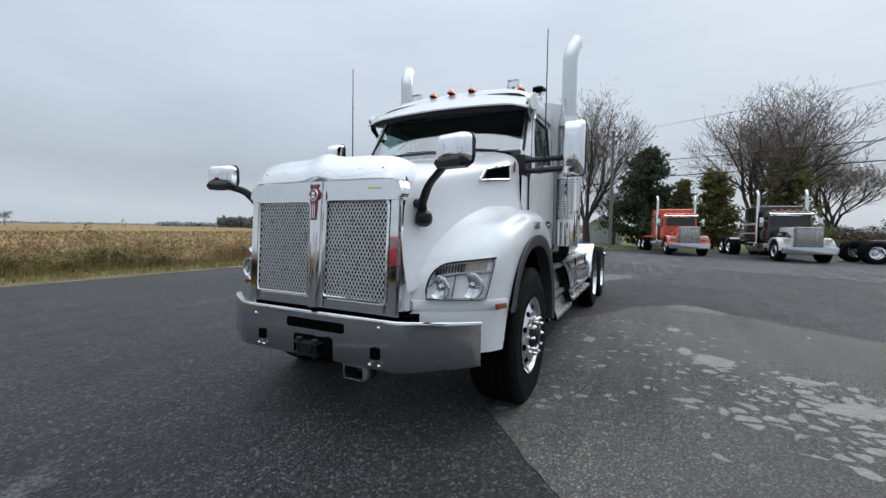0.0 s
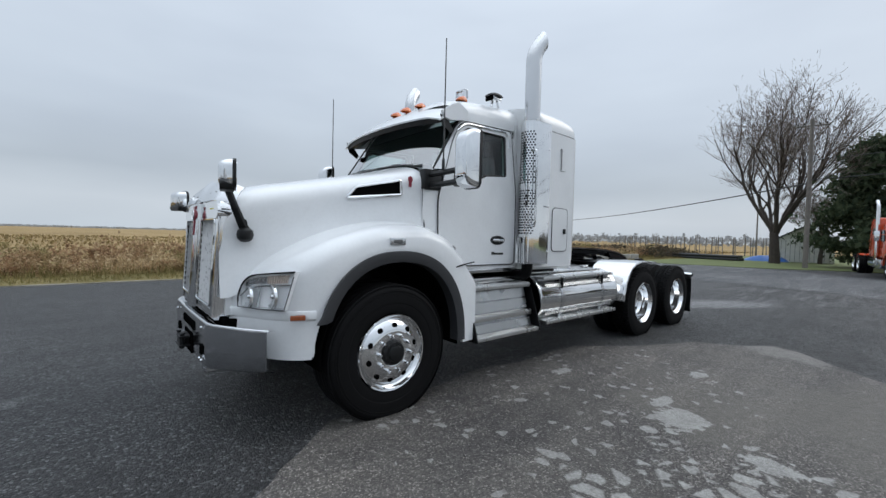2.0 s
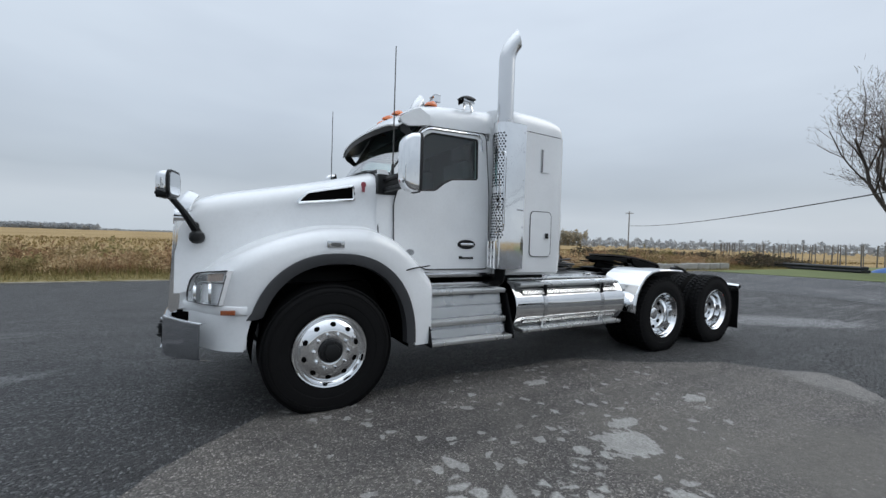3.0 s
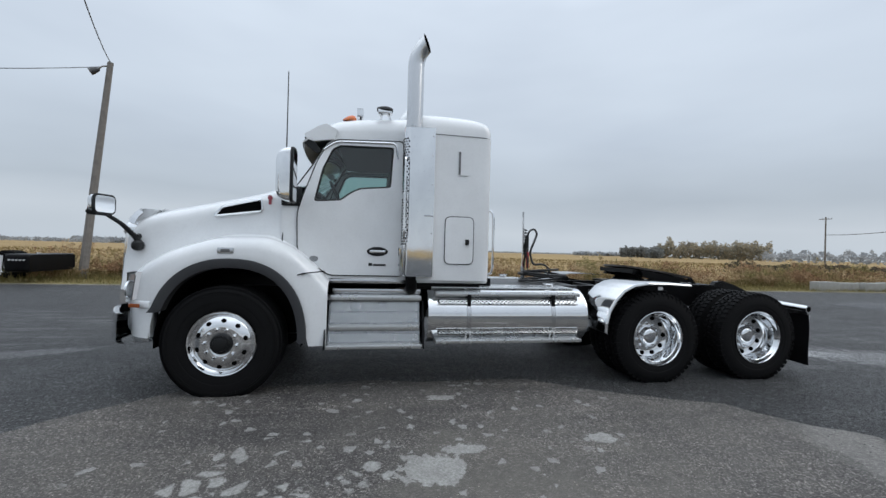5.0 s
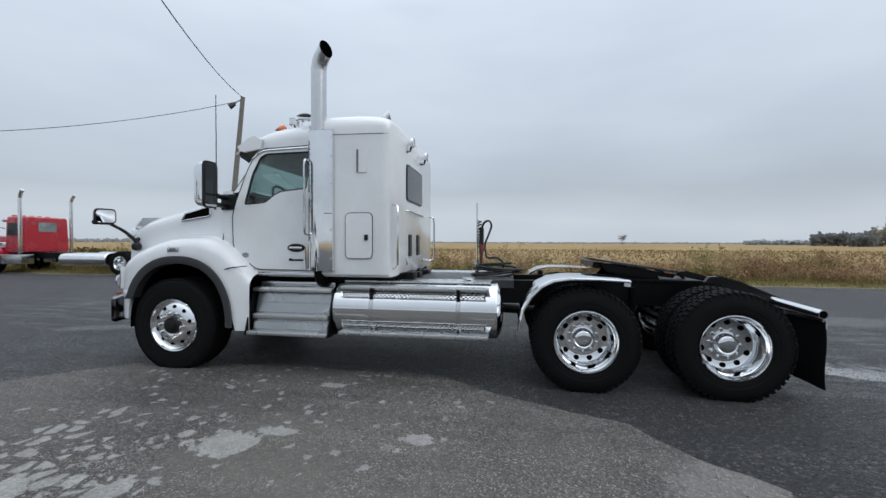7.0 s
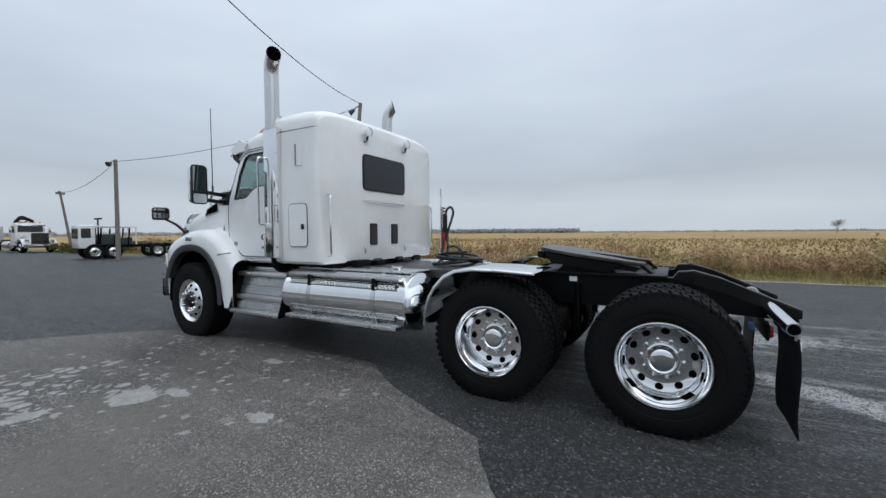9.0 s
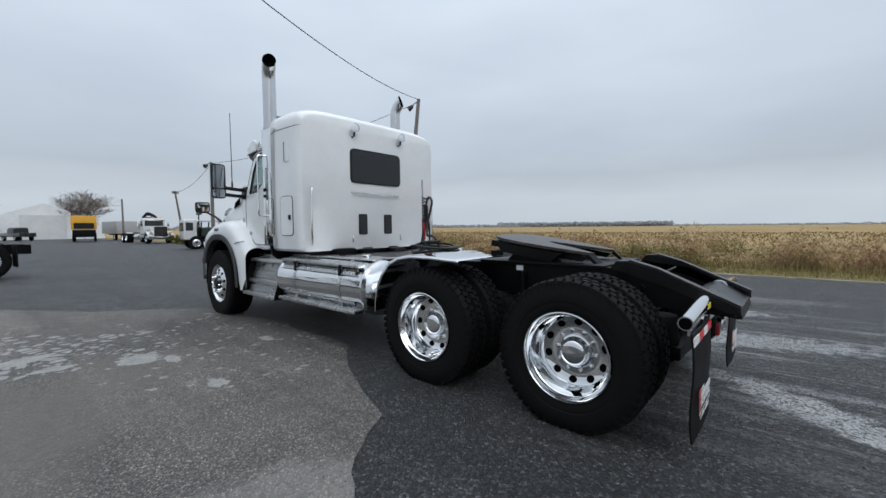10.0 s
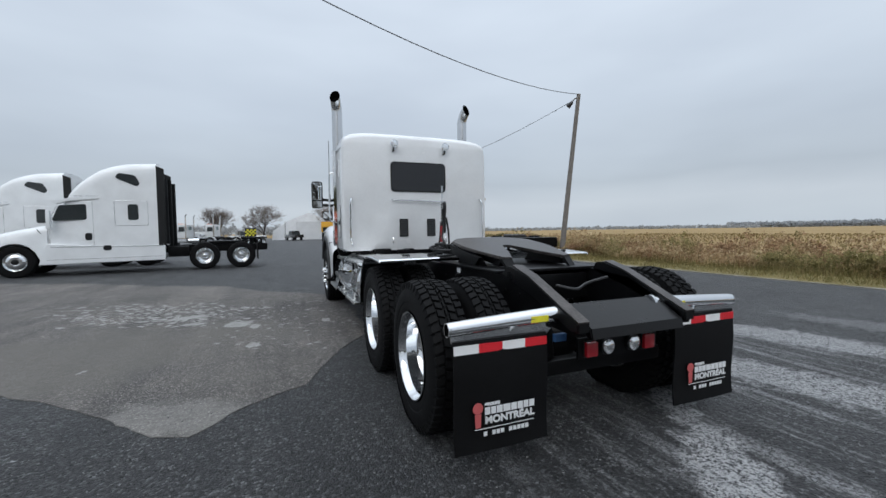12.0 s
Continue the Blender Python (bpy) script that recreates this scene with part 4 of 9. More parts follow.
    # white nose panel that closes the fender against the surround
    for q in (-1, 1):
        bm = B()
        box(bm, *sorted((q * 0.60, q * 0.697)), -1.085, -0.94, 0.83, 1.00, 0.008)
        part("nose_panel", bm, WHITE, g, "white nose panel beside the grille")
    # dark slot above the bumper
    bm = B()
    box(bm, -0.66, 0.74, -1.10, -0.95, 0.74, 0.81)
    part("lower_gap", bm, DARK, g)
    # the whole grille leans slightly back
    for ob in [g] + list(g.children_recursive):
        for v in ob.data.vertices:
            if v.co.y < -1.045:
                v.co.y += (v.co.z - 1.2) * 0.05
    return g


def bumper():
    """Swept steel bumper with tow pin, square holes and bolts."""
    line = [(1.125, -0.945), (1.09, -0.975), (0.98, -1.055), (0.73, -1.195), (0.66, -1.215), (0.3, -1.222), (0.0, -1.225)]
    pts = [(-x, y) for x, y in line[:-1]] + line[::-1]
    pts = [(-x, y) for x, y in pts]
    dense = []
    for (ax, ay), (bx, by) in zip(pts, pts[1:]):
        for k in range(6):
            t = k / 6
            dense.append((ax + (bx - ax) * t, ay + (by - ay) * t))
    dense.append(pts[-1])
    bm = B()
    rings = []
    for x, y in dense:
        zb = 0.455 + 0.04 * max(0, (abs(x) - 0.7) / 0.42)
        d = 0.055
        ring = [(x, y + d, 0.775), (x, y + 0.010, 0.778), (x, y + 0.002, 0.772), (x, y, 0.762), (x, y, 0.62), (x, y, zb + 0.03), (x, y + 0.008, zb + 0.012), (x, y + 0.04, zb), (x, y + d + 0.03, zb)]
        rings.append(ring)
    loft(bm, rings)
    bp = part("bumper", bm, PLATE, truck, "dull steel front bumper with square openings")
    bm = B()
    tube(bm, [(x, y + 0.012, 0.776) for x, y in dense], 0.0075, 6)
    part("bumper_edge", bm, ALU, bp)
    def plate(name, mat, x0, x1, z0, z1, y0, y1, r=0.015):
        bm = B()
        slab(bm, rounded([(x0, z0), (x1, z0), (x1, z1), (x0, z1)], r), y0, y1, "y")
        return part(name, bm, mat, bp)
    plate("upper_slot", DARK, -0.215, 0.285, 0.662, 0.728, -1.229, -1.20, 0.02)
    for x in (-0.47, 0.53):
        plate("square_hole", DARK, x - 0.032, x + 0.032, 0.535, 0.605, -1.2285, -1.19, 0.008)
    plate("tow_recess", DARK, -0.15, 0.19, 0.455, 0.618, -1.229, -1.19, 0.02)
    for x, z in ((-0.53, 0.715), (0.56, 0.735), (-0.50, 0.50), (-0.45, 0.497), (0.495, 0.495), (0.565, 0.497)):
        bm = B()
        spin(bm, [(-1.2255, 0.014), (-1.231, 0.013), (-1.236, 0.008), (-1.237, 0)], 10, "y", at=(x, 0, z))
        part("bolt", bm, ALU, bp)
    # tow pin assembly that stands out
    bm = B()
    box(bm, -0.075, 0.125, -1.305, -1.20, 0.572, 0.590, 0.006)
    box(bm, -0.075, 0.125, -1.305, -1.20, 0.500, 0.518, 0.006)
    for x in (-0.045, 0.095):
        spin(bm, [(0.486, 0.0), (0.486, 0.016), (0.60, 0.016), (0.603, 0.024), (0.612, 0.022), (0.612, 0)], 12, "z", at=(x, -1.28, 0))
    box(bm, -0.03, 0.08, -1.295, -1.21, 0.515, 0.575, 0.008)
    part("tow_pin", bm, BLACK, bp, "black tow pin assembly")
    bm = B()
    for x0, x1, z0, z1 in ((0.235, 0.246, 0.345, 0.448), (0.394, 0.405, 0.345, 0.448), (0.235, 0.405, 0.345, 0.356), (0.235, 0.405, 0.437, 0.448)):
        box(bm, x0, x1, -1.165, -1.02, z0, z1, 0.003)
    part("hitch_socket", bm, STEEL, bp, "square steel tow socket")


def pane_ring(bm, outer, inner, xo, thick=0.0):
    """Joins an outer and an inner outline of the same count into a panel with a hole."""
    n = len(outer)
    a = [bm.verts.new((xo(y, z), y, z)) for y, z in outer]
    b = [bm.verts.new((xo(y, z), y, z)) for y, z in inner]
    for k in range(n):
        bm.faces.new((a[k], a[(k + 1) % n], b[(k + 1) % n], b[k]))
    if thick:
        c = [bm.verts.new((xo(y, z) - math.copysign(thick, xo(y, z)), y, z)) for y, z in inner]
        for k in range(n):
            bm.faces.new((b[k], b[(k + 1) % n], c[(k + 1) % n], c[k]))


def radial(loop, centre, angles):
    """The outline's points in the given directions from a point inside it."""
    c = Vector(centre)
    pts = [Vector(p) - c for p in loop]
    out = []
    for a in angles:
        d = Vector((math.cos(a), math.sin(a)))
        best = 0.0
        for p, q in zip(pts, pts[1:] + pts[:1]):
            e = q - p
            det = e.x * d.y - e.y * d.x
            if abs(det) < 1e-12:
                continue
            reach = (e.x * p.y - e.y * p.x) / det
            along = (d.x * p.y - d.y * p.x) / det
            if reach > best and -1e-6 <= along <= 1 + 1e-6:
                best = reach
        out.append((c.x + d.x * best, c.y + d.y * best))
    return out


def cab_x(y, z):
    """How far out the cab's side stands."""
    return 1.005 - 0.010 * max(0, 1.5 - z) - 0.115 * max(0, z - 1.95) - 0.10 * max(0.0, 0.85 - y) ** 1.2


DOOR = [(0.615, 1.80), (0.625, 1.42), (0.70, 1.33), (0.945, 1.155), (1.725, 1.155), (1.70, 2.625), (1.00, 2.595), (0.90, 2.54), (0.80, 2.36), (0.66, 1.95)]
WINDOW = [(0.785, 1.925), (1.05, 1.945), (1.16, 2.03), (1.25, 2.075), (1.565, 2.105), (1.59, 2.545), (1.03, 2.535), (0.95, 2.49), (0.86, 2.28)]


def cab():
    bm = B()
    # body below the glass, between cowl and rear corner
    rings = []
    for k in range(15):
        y = 0.455 + (1.78 - 0.455) * k / 14
        half = []
        ztop = 2.10 if y < 0.60 else 1.93
        zlow = curve(y, [(0.455, 1.47), (0.60, 1.35), (0.72, 1.26), (0.95, 1.125), (1.78, 1.115)])
        for j in range(9):
            z = ztop + (zlow - ztop) * j / 8
            half.append((cab_x(y, z) - 0.012, z))
        rings.append([(-x, y, z) for x, z in half[::-1]] + [(x, y, z) for x, z in half])
    loft(bm, rings)
    # cowl in front of the windscreen
    rings = []
    for u in (-1, -0.9, -0.7, -0.4, 0, 0.4, 0.7, 0.9, 1):
        x = 0.935 * u
        rings.append([(x, 0.45, 2.145 - 0.10 * abs(u) ** 4), (x, 0.52 + 0.13 * u * u, 2.13 - 0.06 * abs(u) ** 4)])
    loft(bm, rings)
    body = part("cab_body", bm, WHITE, truck, "white cab with squared doors")
    for s in (-1, 1):
        xo = lambda y, z: s * cab_x(y, z)
        bm = B()
        mid = (1.20, 2.28)
        angles = sorted({round(math.atan2(z - mid[1], y - mid[0]), 4) for y, z in rounded(DOOR, 0.06) + rounded(WINDOW, 0.028)} | {round(-math.pi + 2 * math.pi * k / 60, 4) for k in range(60)})
        outer, inner = radial(rounded(DOOR, 0.06), mid, angles), radial(rounded(WINDOW, 0.028), mid, angles)
        pane_ring(bm, outer, inner, xo, 0.05)
        door = part("door", bm, WHITE, truck, "white cab door with oval handle")
        # dark seam and chrome line over the door
        bm = B()
        tube(bm, [(s * (cab_x(y, z) - 0.001), y, z) for y, z in outer] + [(s * cab_x(*outer[0]), *outer[0])], 0.006, 5, cap=False)
        part("door_seam", bm, BLACK, door)
        bm = B()
        inn = [(s * (cab_x(y, z) - 0.012), y, z) for y, z in inner]
        tube(bm, inn + [inn[0]], 0.014, 6, cap=False)
        part("window_gasket", bm, BLACK, door)
        bm = B()
        vs = [bm.verts.new((x - s * 0.006, y, z)) for x, y, z in inn]
        bm.faces.new(vs)
        gl = part("door_glass", bm, GLASS, door, "tinted door window", smooth=0)
        gl.visible_shadow = False
        # upper trim
        bm = B()
        tube(bm, bend([(s * (cab_x(0.86, 2.45) + 0.008), 0.86, 2.475), (s * (cab_x(1, 2.57) + 0.008), 0.985, 2.572), (s * (cab_x(1.6, 2.6) + 0.008), 1.62, 2.595), (s * (cab_x(1.6, 2.45) + 0.008), 1.64, 2.42)], 0.06), 0.011, 6)
        part("rain_trim", bm, ALU, door)
        # handle in an oval dish
        bm = B()
        spin(bm, [(0.0, 0.052), (0.008, 0.05), (0.010, 0.044), (0.002, 0.036), (0.0, 0.0)], 28, "x")
        bmesh.ops.transform(bm, matrix=Matrix.Translation((s * 0.998, 1.445, 1.415)) @ Matrix.Diagonal((s, 2.15, 0.95, 1)), verts=bm.verts)
        dish = part("handle_dish", bm, BLACK, door)
        bm = B()
        box(bm, *sorted((s * 1.004, s * 1.022)), 1.362, 1.528, 1.400, 1.430, 0.008)
        part("door_handle", bm, CHROME, dish, "chrome door handle")
        # model script: two plain bars
        bm = B()
        box(bm, *sorted((s * 0.998, s * 1.006)), 1.355, 1.395, 1.262, 1.292, 0.002)
        box(bm, *sorted((s * 0.998, s * 1.006)), 1.40, 1.535, 1.262, 1.283, 0.002)
        part("model_mark", bm, BLACK, door)
        bm = B()
        spin(bm, [(0.0, 0.03), (0.004, 0.03), (0.004, 0.0)], 24, "x")
        bmesh.ops.transform(bm, matrix=Matrix.Translation((s * 1.0, 0.795, 1.325)) @ Matrix.Diagonal((s, 1.5, 1.0, 1)), verts=bm.verts)
        part("oval_sticker", bm, plain("oval_sticker_grey", (0.24, 0.25, 0.26), 0.4, 0.7, 90) if s == -1 else bpy.data.materials["oval_sticker_grey"], door)
        # sill under the door
        bm = B()
        box(bm, *sorted((s * 0.93, s * 0.998)), 0.96, 1.76, 1.075, 1.118, 0.008)
        sill = part("door_sill", bm, STEEL, truck, "steel sill under the cab door")
        bm = B()
        box(bm, *sorted((s * 0.992, s * 1.003)), 1.02, 1.46, 1.083, 1.112, 0.004)
        part("sill_plate", bm, PLATE, sill)
        # front pillar between windscreen and door
        bm = B()
        rings = []
        for k in range(11):
            t = k / 10
            zs = 2.075 + 0.585 * t
            wx, wy = 0.925 - 0.055 * t, 0.60 + 0.385 * t
            dy = np.interp(zs, [1.95, 2.36, 2.54, 2.62], [0.66, 0.80, 0.90, 1.0])
            rings.append([(s * (wx - 0.03), wy - 0.012, zs), (s * (wx + 0.012), wy - 0.004, zs), (s * cab_x(dy, zs), float(dy) - 0.01, zs), (s * (cab_x(dy, zs) - 0.004), float(dy) + 0.02, zs)])
        loft(bm, rings)
        part("front_pillar", bm, WHITE, truck)
    # windscreen
    def ws(u, v, off=0.0):
        x = u * (0.925 - 0.055 * v)
        y = 0.475 + 0.125 * abs(u) ** 2.2 + 0.385 * v
        z = 2.125 - 0.05 * abs(u) ** 3 + 0.60 * v + (0.02 * (1 - u * u)) * v
        return (x, y - off, z)
    bm = B()
    loft(bm, [[ws(-1 + 2 * i / 20, j / 8) for j in range(9)] for i in range(21)])
    wscreen = part("windscreen", bm, SCREEN, truck, "tinted curved windscreen")
    wscreen.visible_shadow = False
    bm = B()
    loopw = [ws(-1 + 2 * i / 20, 0) for i in range(21)] + [ws(1, j / 8) for j in range(1, 9)] + [ws(1 - 2 * i / 20, 1) for i in range(1, 21)] + [ws(-1, 1 - j / 8) for j in range(1, 8)]
    tube(bm, loopw + [loopw[0]], 0.016, 6, cap=False)
    part("windscreen_gasket", bm, BLACK, wscreen)
    for x0 in (-0.55, 0.15):
        bm = B()
        tube(bm, [ws(x0 / 0.92, 0.01, 0.02), ws((x0 + 0.28) / 0.92, 0.05, 0.022), ws((x0 + 0.55) / 0.92, 0.035, 0.02)], 0.009, 5)
        part("wiper", bm, BLACK, wscreen)
    # roof
    bm = B()
    rings = []
    for k in range(21):
        y = 0.86 + (1.82 - 0.86) * k / 20
        zc = curve(y, [(0.86, 2.79), (0.93, 2.86), (1.05, 2.905), (1.23, 2.935), (1.5, 2.96), (1.82, 2.985)])
        w = curve(y, [(0.86, 0.87), (1.0, 0.92), (1.2, 0.935), (1.82, 0.94)])
        zb = curve(y, [(0.86, 2.68), (1.0, 2.605), (1.82, 2.63)])
        ring = []
        for j in range(29):
            a = -math.pi / 2 + math.pi * j / 28
            ring.append((w * math.copysign(abs(math.sin(a)) ** 0.55, a), y, zb + (zc - zb) * abs(math.cos(a)) ** 0.62))
        rings.append(ring)
    loft(bm, rings)
    part("cab_roof", bm, WHITE, truck, "white rounded cab roof")
    # rear wall of the cab
    bm = B()
    box(bm, -0.95, 0.95, 1.74, 1.775, 1.11, 2.70)
    part("cab_rear_wall", bm, WHITE, truck)
    # pillars that close the cab behind the doors
    for s in (-1, 1):
        bm = B()
        rings = []
        for k in range(13):
            z = 1.115 + 1.53 * k / 12
            x = cab_x(1.7, z)
            rings.append([(s * (x - 0.05), 1.700, z), (s * (x - 0.006), 1.702, z), (s * (x - 0.005), 1.770, z), (s * (x - 0.018), 1.792, z), (s * (x - 0.06), 1.796, z)])
        loft(bm, rings)
        part("rear_pillar", bm, WHITE, truck, "white pillar behind the cab door")
    # visor
    bm = B()
    top, low, bot = [], [], []
    rings = []
    for i in range(25):
        u = -1 + 2 * i / 24
        x = 0.955 * u
        fy = 0.545 + 0.10 * abs(u) ** 2
        fz = 2.60 - 0.02 * abs(u) ** 2.5
        dip = 0.035 * max(0.0, (abs(u) - 0.82) / 0.18)
        by, bz = 0.89 + 0.08 * u * u, 2.815 - 0.11 * abs(u) ** 3
        mid_y, mid_z = 0.5 * (fy + by) - 0.02, 0.5 * (fz + bz) + 0.022
        rings.append([(x, by, bz), (x, mid_y, mid_z), (x, fy, fz - dip), (x, fy + 0.004, fz - dip - 0.014), (x * 0.995, mid_y + 0.015, mid_z - 0.02), (x * 0.99, by, bz - 0.02)])
    loft(bm, rings, close=True, cap0=True, cap1=True)
    vis = part("sun_visor", bm, WHITE, truck, "white drop sun visor over the windscreen")
    bm = B()
    rings = []
    for i in range(25):
        u = -1 + 2 * i / 24
        x = 0.915 * u
        fy, fz = 0.557 + 0.10 * abs(u) ** 2, 2.585 - 0.02 * abs(u) ** 2.5
        by, bz = 0.83 + 0.09 * u * u, 2.735 - 0.06 * abs(u) ** 3
        rings.append([(x * 0.985, by + 0.02, bz + 0.03), (x, fy, fz), (x, fy + 0.01, fz - 0.045), (x * 0.97, by - 0.05, bz - 0.07)])
    loft(bm, rings, close=True, cap0=True, cap1=True)
    part("visor_underside", bm, BLACK, vis, "black underside of the visor")
    for s in (-1, 1):
        bm = B()
        slab(bm, [(0.66, 2.625), (0.69, 2.575), (0.76, 2.555), (0.97, 2.59), (1.0, 2.69), (0.88, 2.75), (0.80, 2.72)], s * 0.93, s * 0.962, "x", 0.004)
        part("visor_end", bm, WHITE, vis, "white end cap of the visor")
        bm = B()
        slab(bm, [(0.66, 2.60), (0.69, 2.50), (0.80, 2.43), (0.83, 2.47), (0.77, 2.55)], s * 0.925, s * 0.94, "x", 0.004)
        part("visor_lip", bm, BLACK, vis)
    return body


def sleeper():
    bm = B()
    rings = []
    ysl = [1.80, 1.83, 1.88, 2.0, 2.2, 2.35, 2.46, 2.53, 2.555, 2.58, 2.60, 2.612, 2.618]
    for y in ysl:
        inset = 0.0 if y < 2.53 else 0.09 * (1 - math.sqrt(max(0.0, 1 - ((y - 2.53) / 0.09) ** 2)))
        f_in = 0.05 * max(0.0, (1.88 - y) / 0.08)
        half = []
        zc = curve(y, [(1.80, 2.93), (2.0, 2.945), (2.35, 2.935), (2.62, 2.878)]) - inset * 0.9
        w = 1.195 - inset * 0.5 - f_in
        for j in range(16):
            a = math.pi / 2 * j / 15
            half.append(((w - 0.015) * math.sin(a) ** 0.36, 2.66 + (zc - 2.66) * math.cos(a) ** 0.56))
        half += [(w - 0.015, 2.655), (w, 2.645), (w, 2.60), (w + 0.004, 2.0), (w, 1.30), (w - 0.012, 1.13), (w - 0.05, 1.10)]
        rings.append([(-x, y, z) for x, z in half[::-1]] + [(x, y, z) for x, z in half[1:]])
    loft(bm, rings, cap0=True, cap1=True)
    # underside
    loft(bm, [[(-1.15, y, 1.10), (1.15, y, 1.10)] for y in (1.80, 2.60)])
    sl = part("sleeper", bm, WHITE, truck, "white sleeper box behind the cab")
    for s in (-1, 1):
        bm = B()
        loop = rounded([(2.135, 1.305), (2.44, 1.305), (2.44, 1.80), (2.135, 1.80)], 0.06, 5)
        slab(bm, loop, s * 1.192, s * 1.204, "x", 0.004)
        hatch = part("side_hatch", bm, WHITE, sl, "white luggage hatch with black latch")
        bm = B()
        tube(bm, [(s * 1.200, y, z) for y, z in loop] + [(s * 1.200, *loop[0])], 0.0055, 6, cap=False)
        part("hatch_seal", bm, FLARE, hatch)
        bm = B()
        box(bm, *sorted((s * 1.20, s * 1.222)), 2.352, 2.392, 1.505, 1.565, 0.008)
        part("latch", bm, BLACK, hatch)
        bm = B()
        slab(bm, rounded([(2.26, 2.235), (2.375, 2.235), (2.375, 2.49), (2.26, 2.49)], 0.012), s * 1.193, s * 1.207, "x", 0.004)
        vent = part("side_vent", bm, WHITE, sl)
        # shade along the vent panel's front edge, put in as a dark strip
        bm = B()
        box(bm, *sorted((s * 1.194, s * 1.209)), 2.262, 2.284, 2.242, 2.484)
        part("vent_slot", bm, plain("vent_shadow_grey", (0.12, 0.12, 0.125), 0.5) if s == -1 else bpy.data.materials["vent_shadow_grey"], vent)
        bm = B()
        tube(bm, [(s * 1.197, 1.90, 2.655), (s * 1.197, 2.45, 2.652), (s * 1.192, 2.55, 2.65), (s * 1.165, 2.605, 2.65)], 0.0045, 5)
        part("roof_seam", bm, FLARE, sl)
        # grab rail on the rear corner
        bm = B()
        tube(bm, bend([(s * 1.05, 2.60, 1.90), (s * 1.07, 2.68, 1.89), (s * 1.09, 2.69, 1.80), (s * 1.09, 2.69, 1.28), (s * 1.07, 2.68, 1.20), (s * 1.05, 2.60, 1.19)], 0.05), 0.013, 8)
        part("grab_rail", bm, ALU, sl, "bright grab rail")
    # rear window, bar, vents, lamps
    bm = B()
    loop = rounded([(-0.455, 2.005), (0.455, 2.005), (0.455, 2.47), (-0.455, 2.47)], 0.07, 6)
    slab(bm, loop, 2.612, 2.630, "y", 0.005)
    win = part("rear_window_frame", bm, BLACK, sl)
    bm = B()
    slab(bm, rounded([(-0.435, 2.025), (0.435, 2.025), (0.435, 2.45), (-0.435, 2.45)], 0.055, 6), 2.631, 2.634, "y")
    part("rear_window", bm, gloss_dark(), win, "dark tinted rear window")
    bm = B()
    tube(bm, bend([(0.44, 2.615, 1.885), (0.42, 2.655, 1.875), (-0.40, 2.655, 1.86), (-0.43, 2.615, 1.865)], 0.03), 0.010, 8)
    part("rear_grab_bar", bm, STEEL, sl)
    for x in (0.255, -0.20):
        bm = B()
        slab(bm, rounded([(x - 0.07, 1.305), (x + 0.07, 1.305), (x + 0.07, 1.585), (x - 0.07, 1.585)], 0.015), 2.612, 2.632, "y", 0.004)
        v = part("rear_vent", bm, BLACK, sl, "black louvred vent")
        for k in range(9):
            bm = B()
            box(bm, x - 0.058, x + 0.058, 2.632, 2.638, 1.325 + k * 0.028, 1.340 + k * 0.028)
            part("slat", bm, FLARE, v)
    for x, z in ((0.41, 2.72), (-0.43, 2.72)):
        bm = B()
        tube(bm, [(x, 2.60, z - 0.10), (x, 2.66, z - 0.09), (x, 2.68, z - 0.03)], 0.014, 8)
        lampb = part("work_lamp", bm, BLACK, sl, "round chrome work lamp")
        bm = B()
        spin(bm, [(2.64, 0.0), (2.645, 0.03), (2.67, 0.055), (2.70, 0.063), (2.71, 0.062), (2.71, 0.055)], 24, "y", at=(x, 0, z + 0.01))
        part("lamp_shell", bm, CHROME, lampb)
        bm = B()
        spin(bm, [(2.705, 0.056), (2.708, 0.03), (2.708, 0.0)], 24, "y", at=(x, 0, z + 0.01))
        part("lamp_glass", bm, REFLECT, lampb)
        bm = B()
        spin(bm, [(2.62, 0.0), (2.625, 0.022), (2.66, 0.025), (2.665, 0.0)], 14, "y", at=(x, 0, z - 0.075))
        part("lamp_bracket", bm, CHROME, lampb)
    for x in (0.43, -0.45):
        bm = B()
        tube(bm, [(x, 2.61, 1.29), (x, 2.63, 1.25), (x, 2.625, 1.20)], 0.012, 6)
        part("hinge", bm, STEEL, sl)
    # dark mounts under the box
    for x in (-0.75, -0.30, 0.18, 0.68):
        bm = B()
        box(bm, x - 0.09, x + 0.09, 2.28, 2.64, 0.98, 1.12, 0.02)
        part("cab_mount", bm, FRAME, truck)
    bm = B()
    box(bm, -0.95, 0.95, 1.85, 2.58, 1.02, 1.098, 0.01)
    part("cab_subframe", bm, FRAME, truck)
    return sl


def gloss_dark():
    m = Nodes("dark_rear_glazing")
    return m.put(Base_Color=(0.012, 0.013, 0.016), Roughness=0.05, Specular_IOR_Level=0.5)


build_hood()
for s in (-1, 1):
    build_fender(s)
    build_bumper_corner(s)
    build_headlamp(s)
grille()
bumper()
cab()
sleeper()
for s in (-1, 1):
    wheel(truck, "front", s * 1.215, 0.0, 0.500, s, 14 * s, "wide front wheel with polished rim")
    for y in (4.655, 6.0):
        wheel(truck, "drive", s * 1.205, y, 0.495, s, 31 * s + 9 * y, "dual drive wheel with deep polished rim")
        wheel(truck, "drive", s * 0.60, y, 0.495, -s, 11, "inner dual wheel", detail=False)


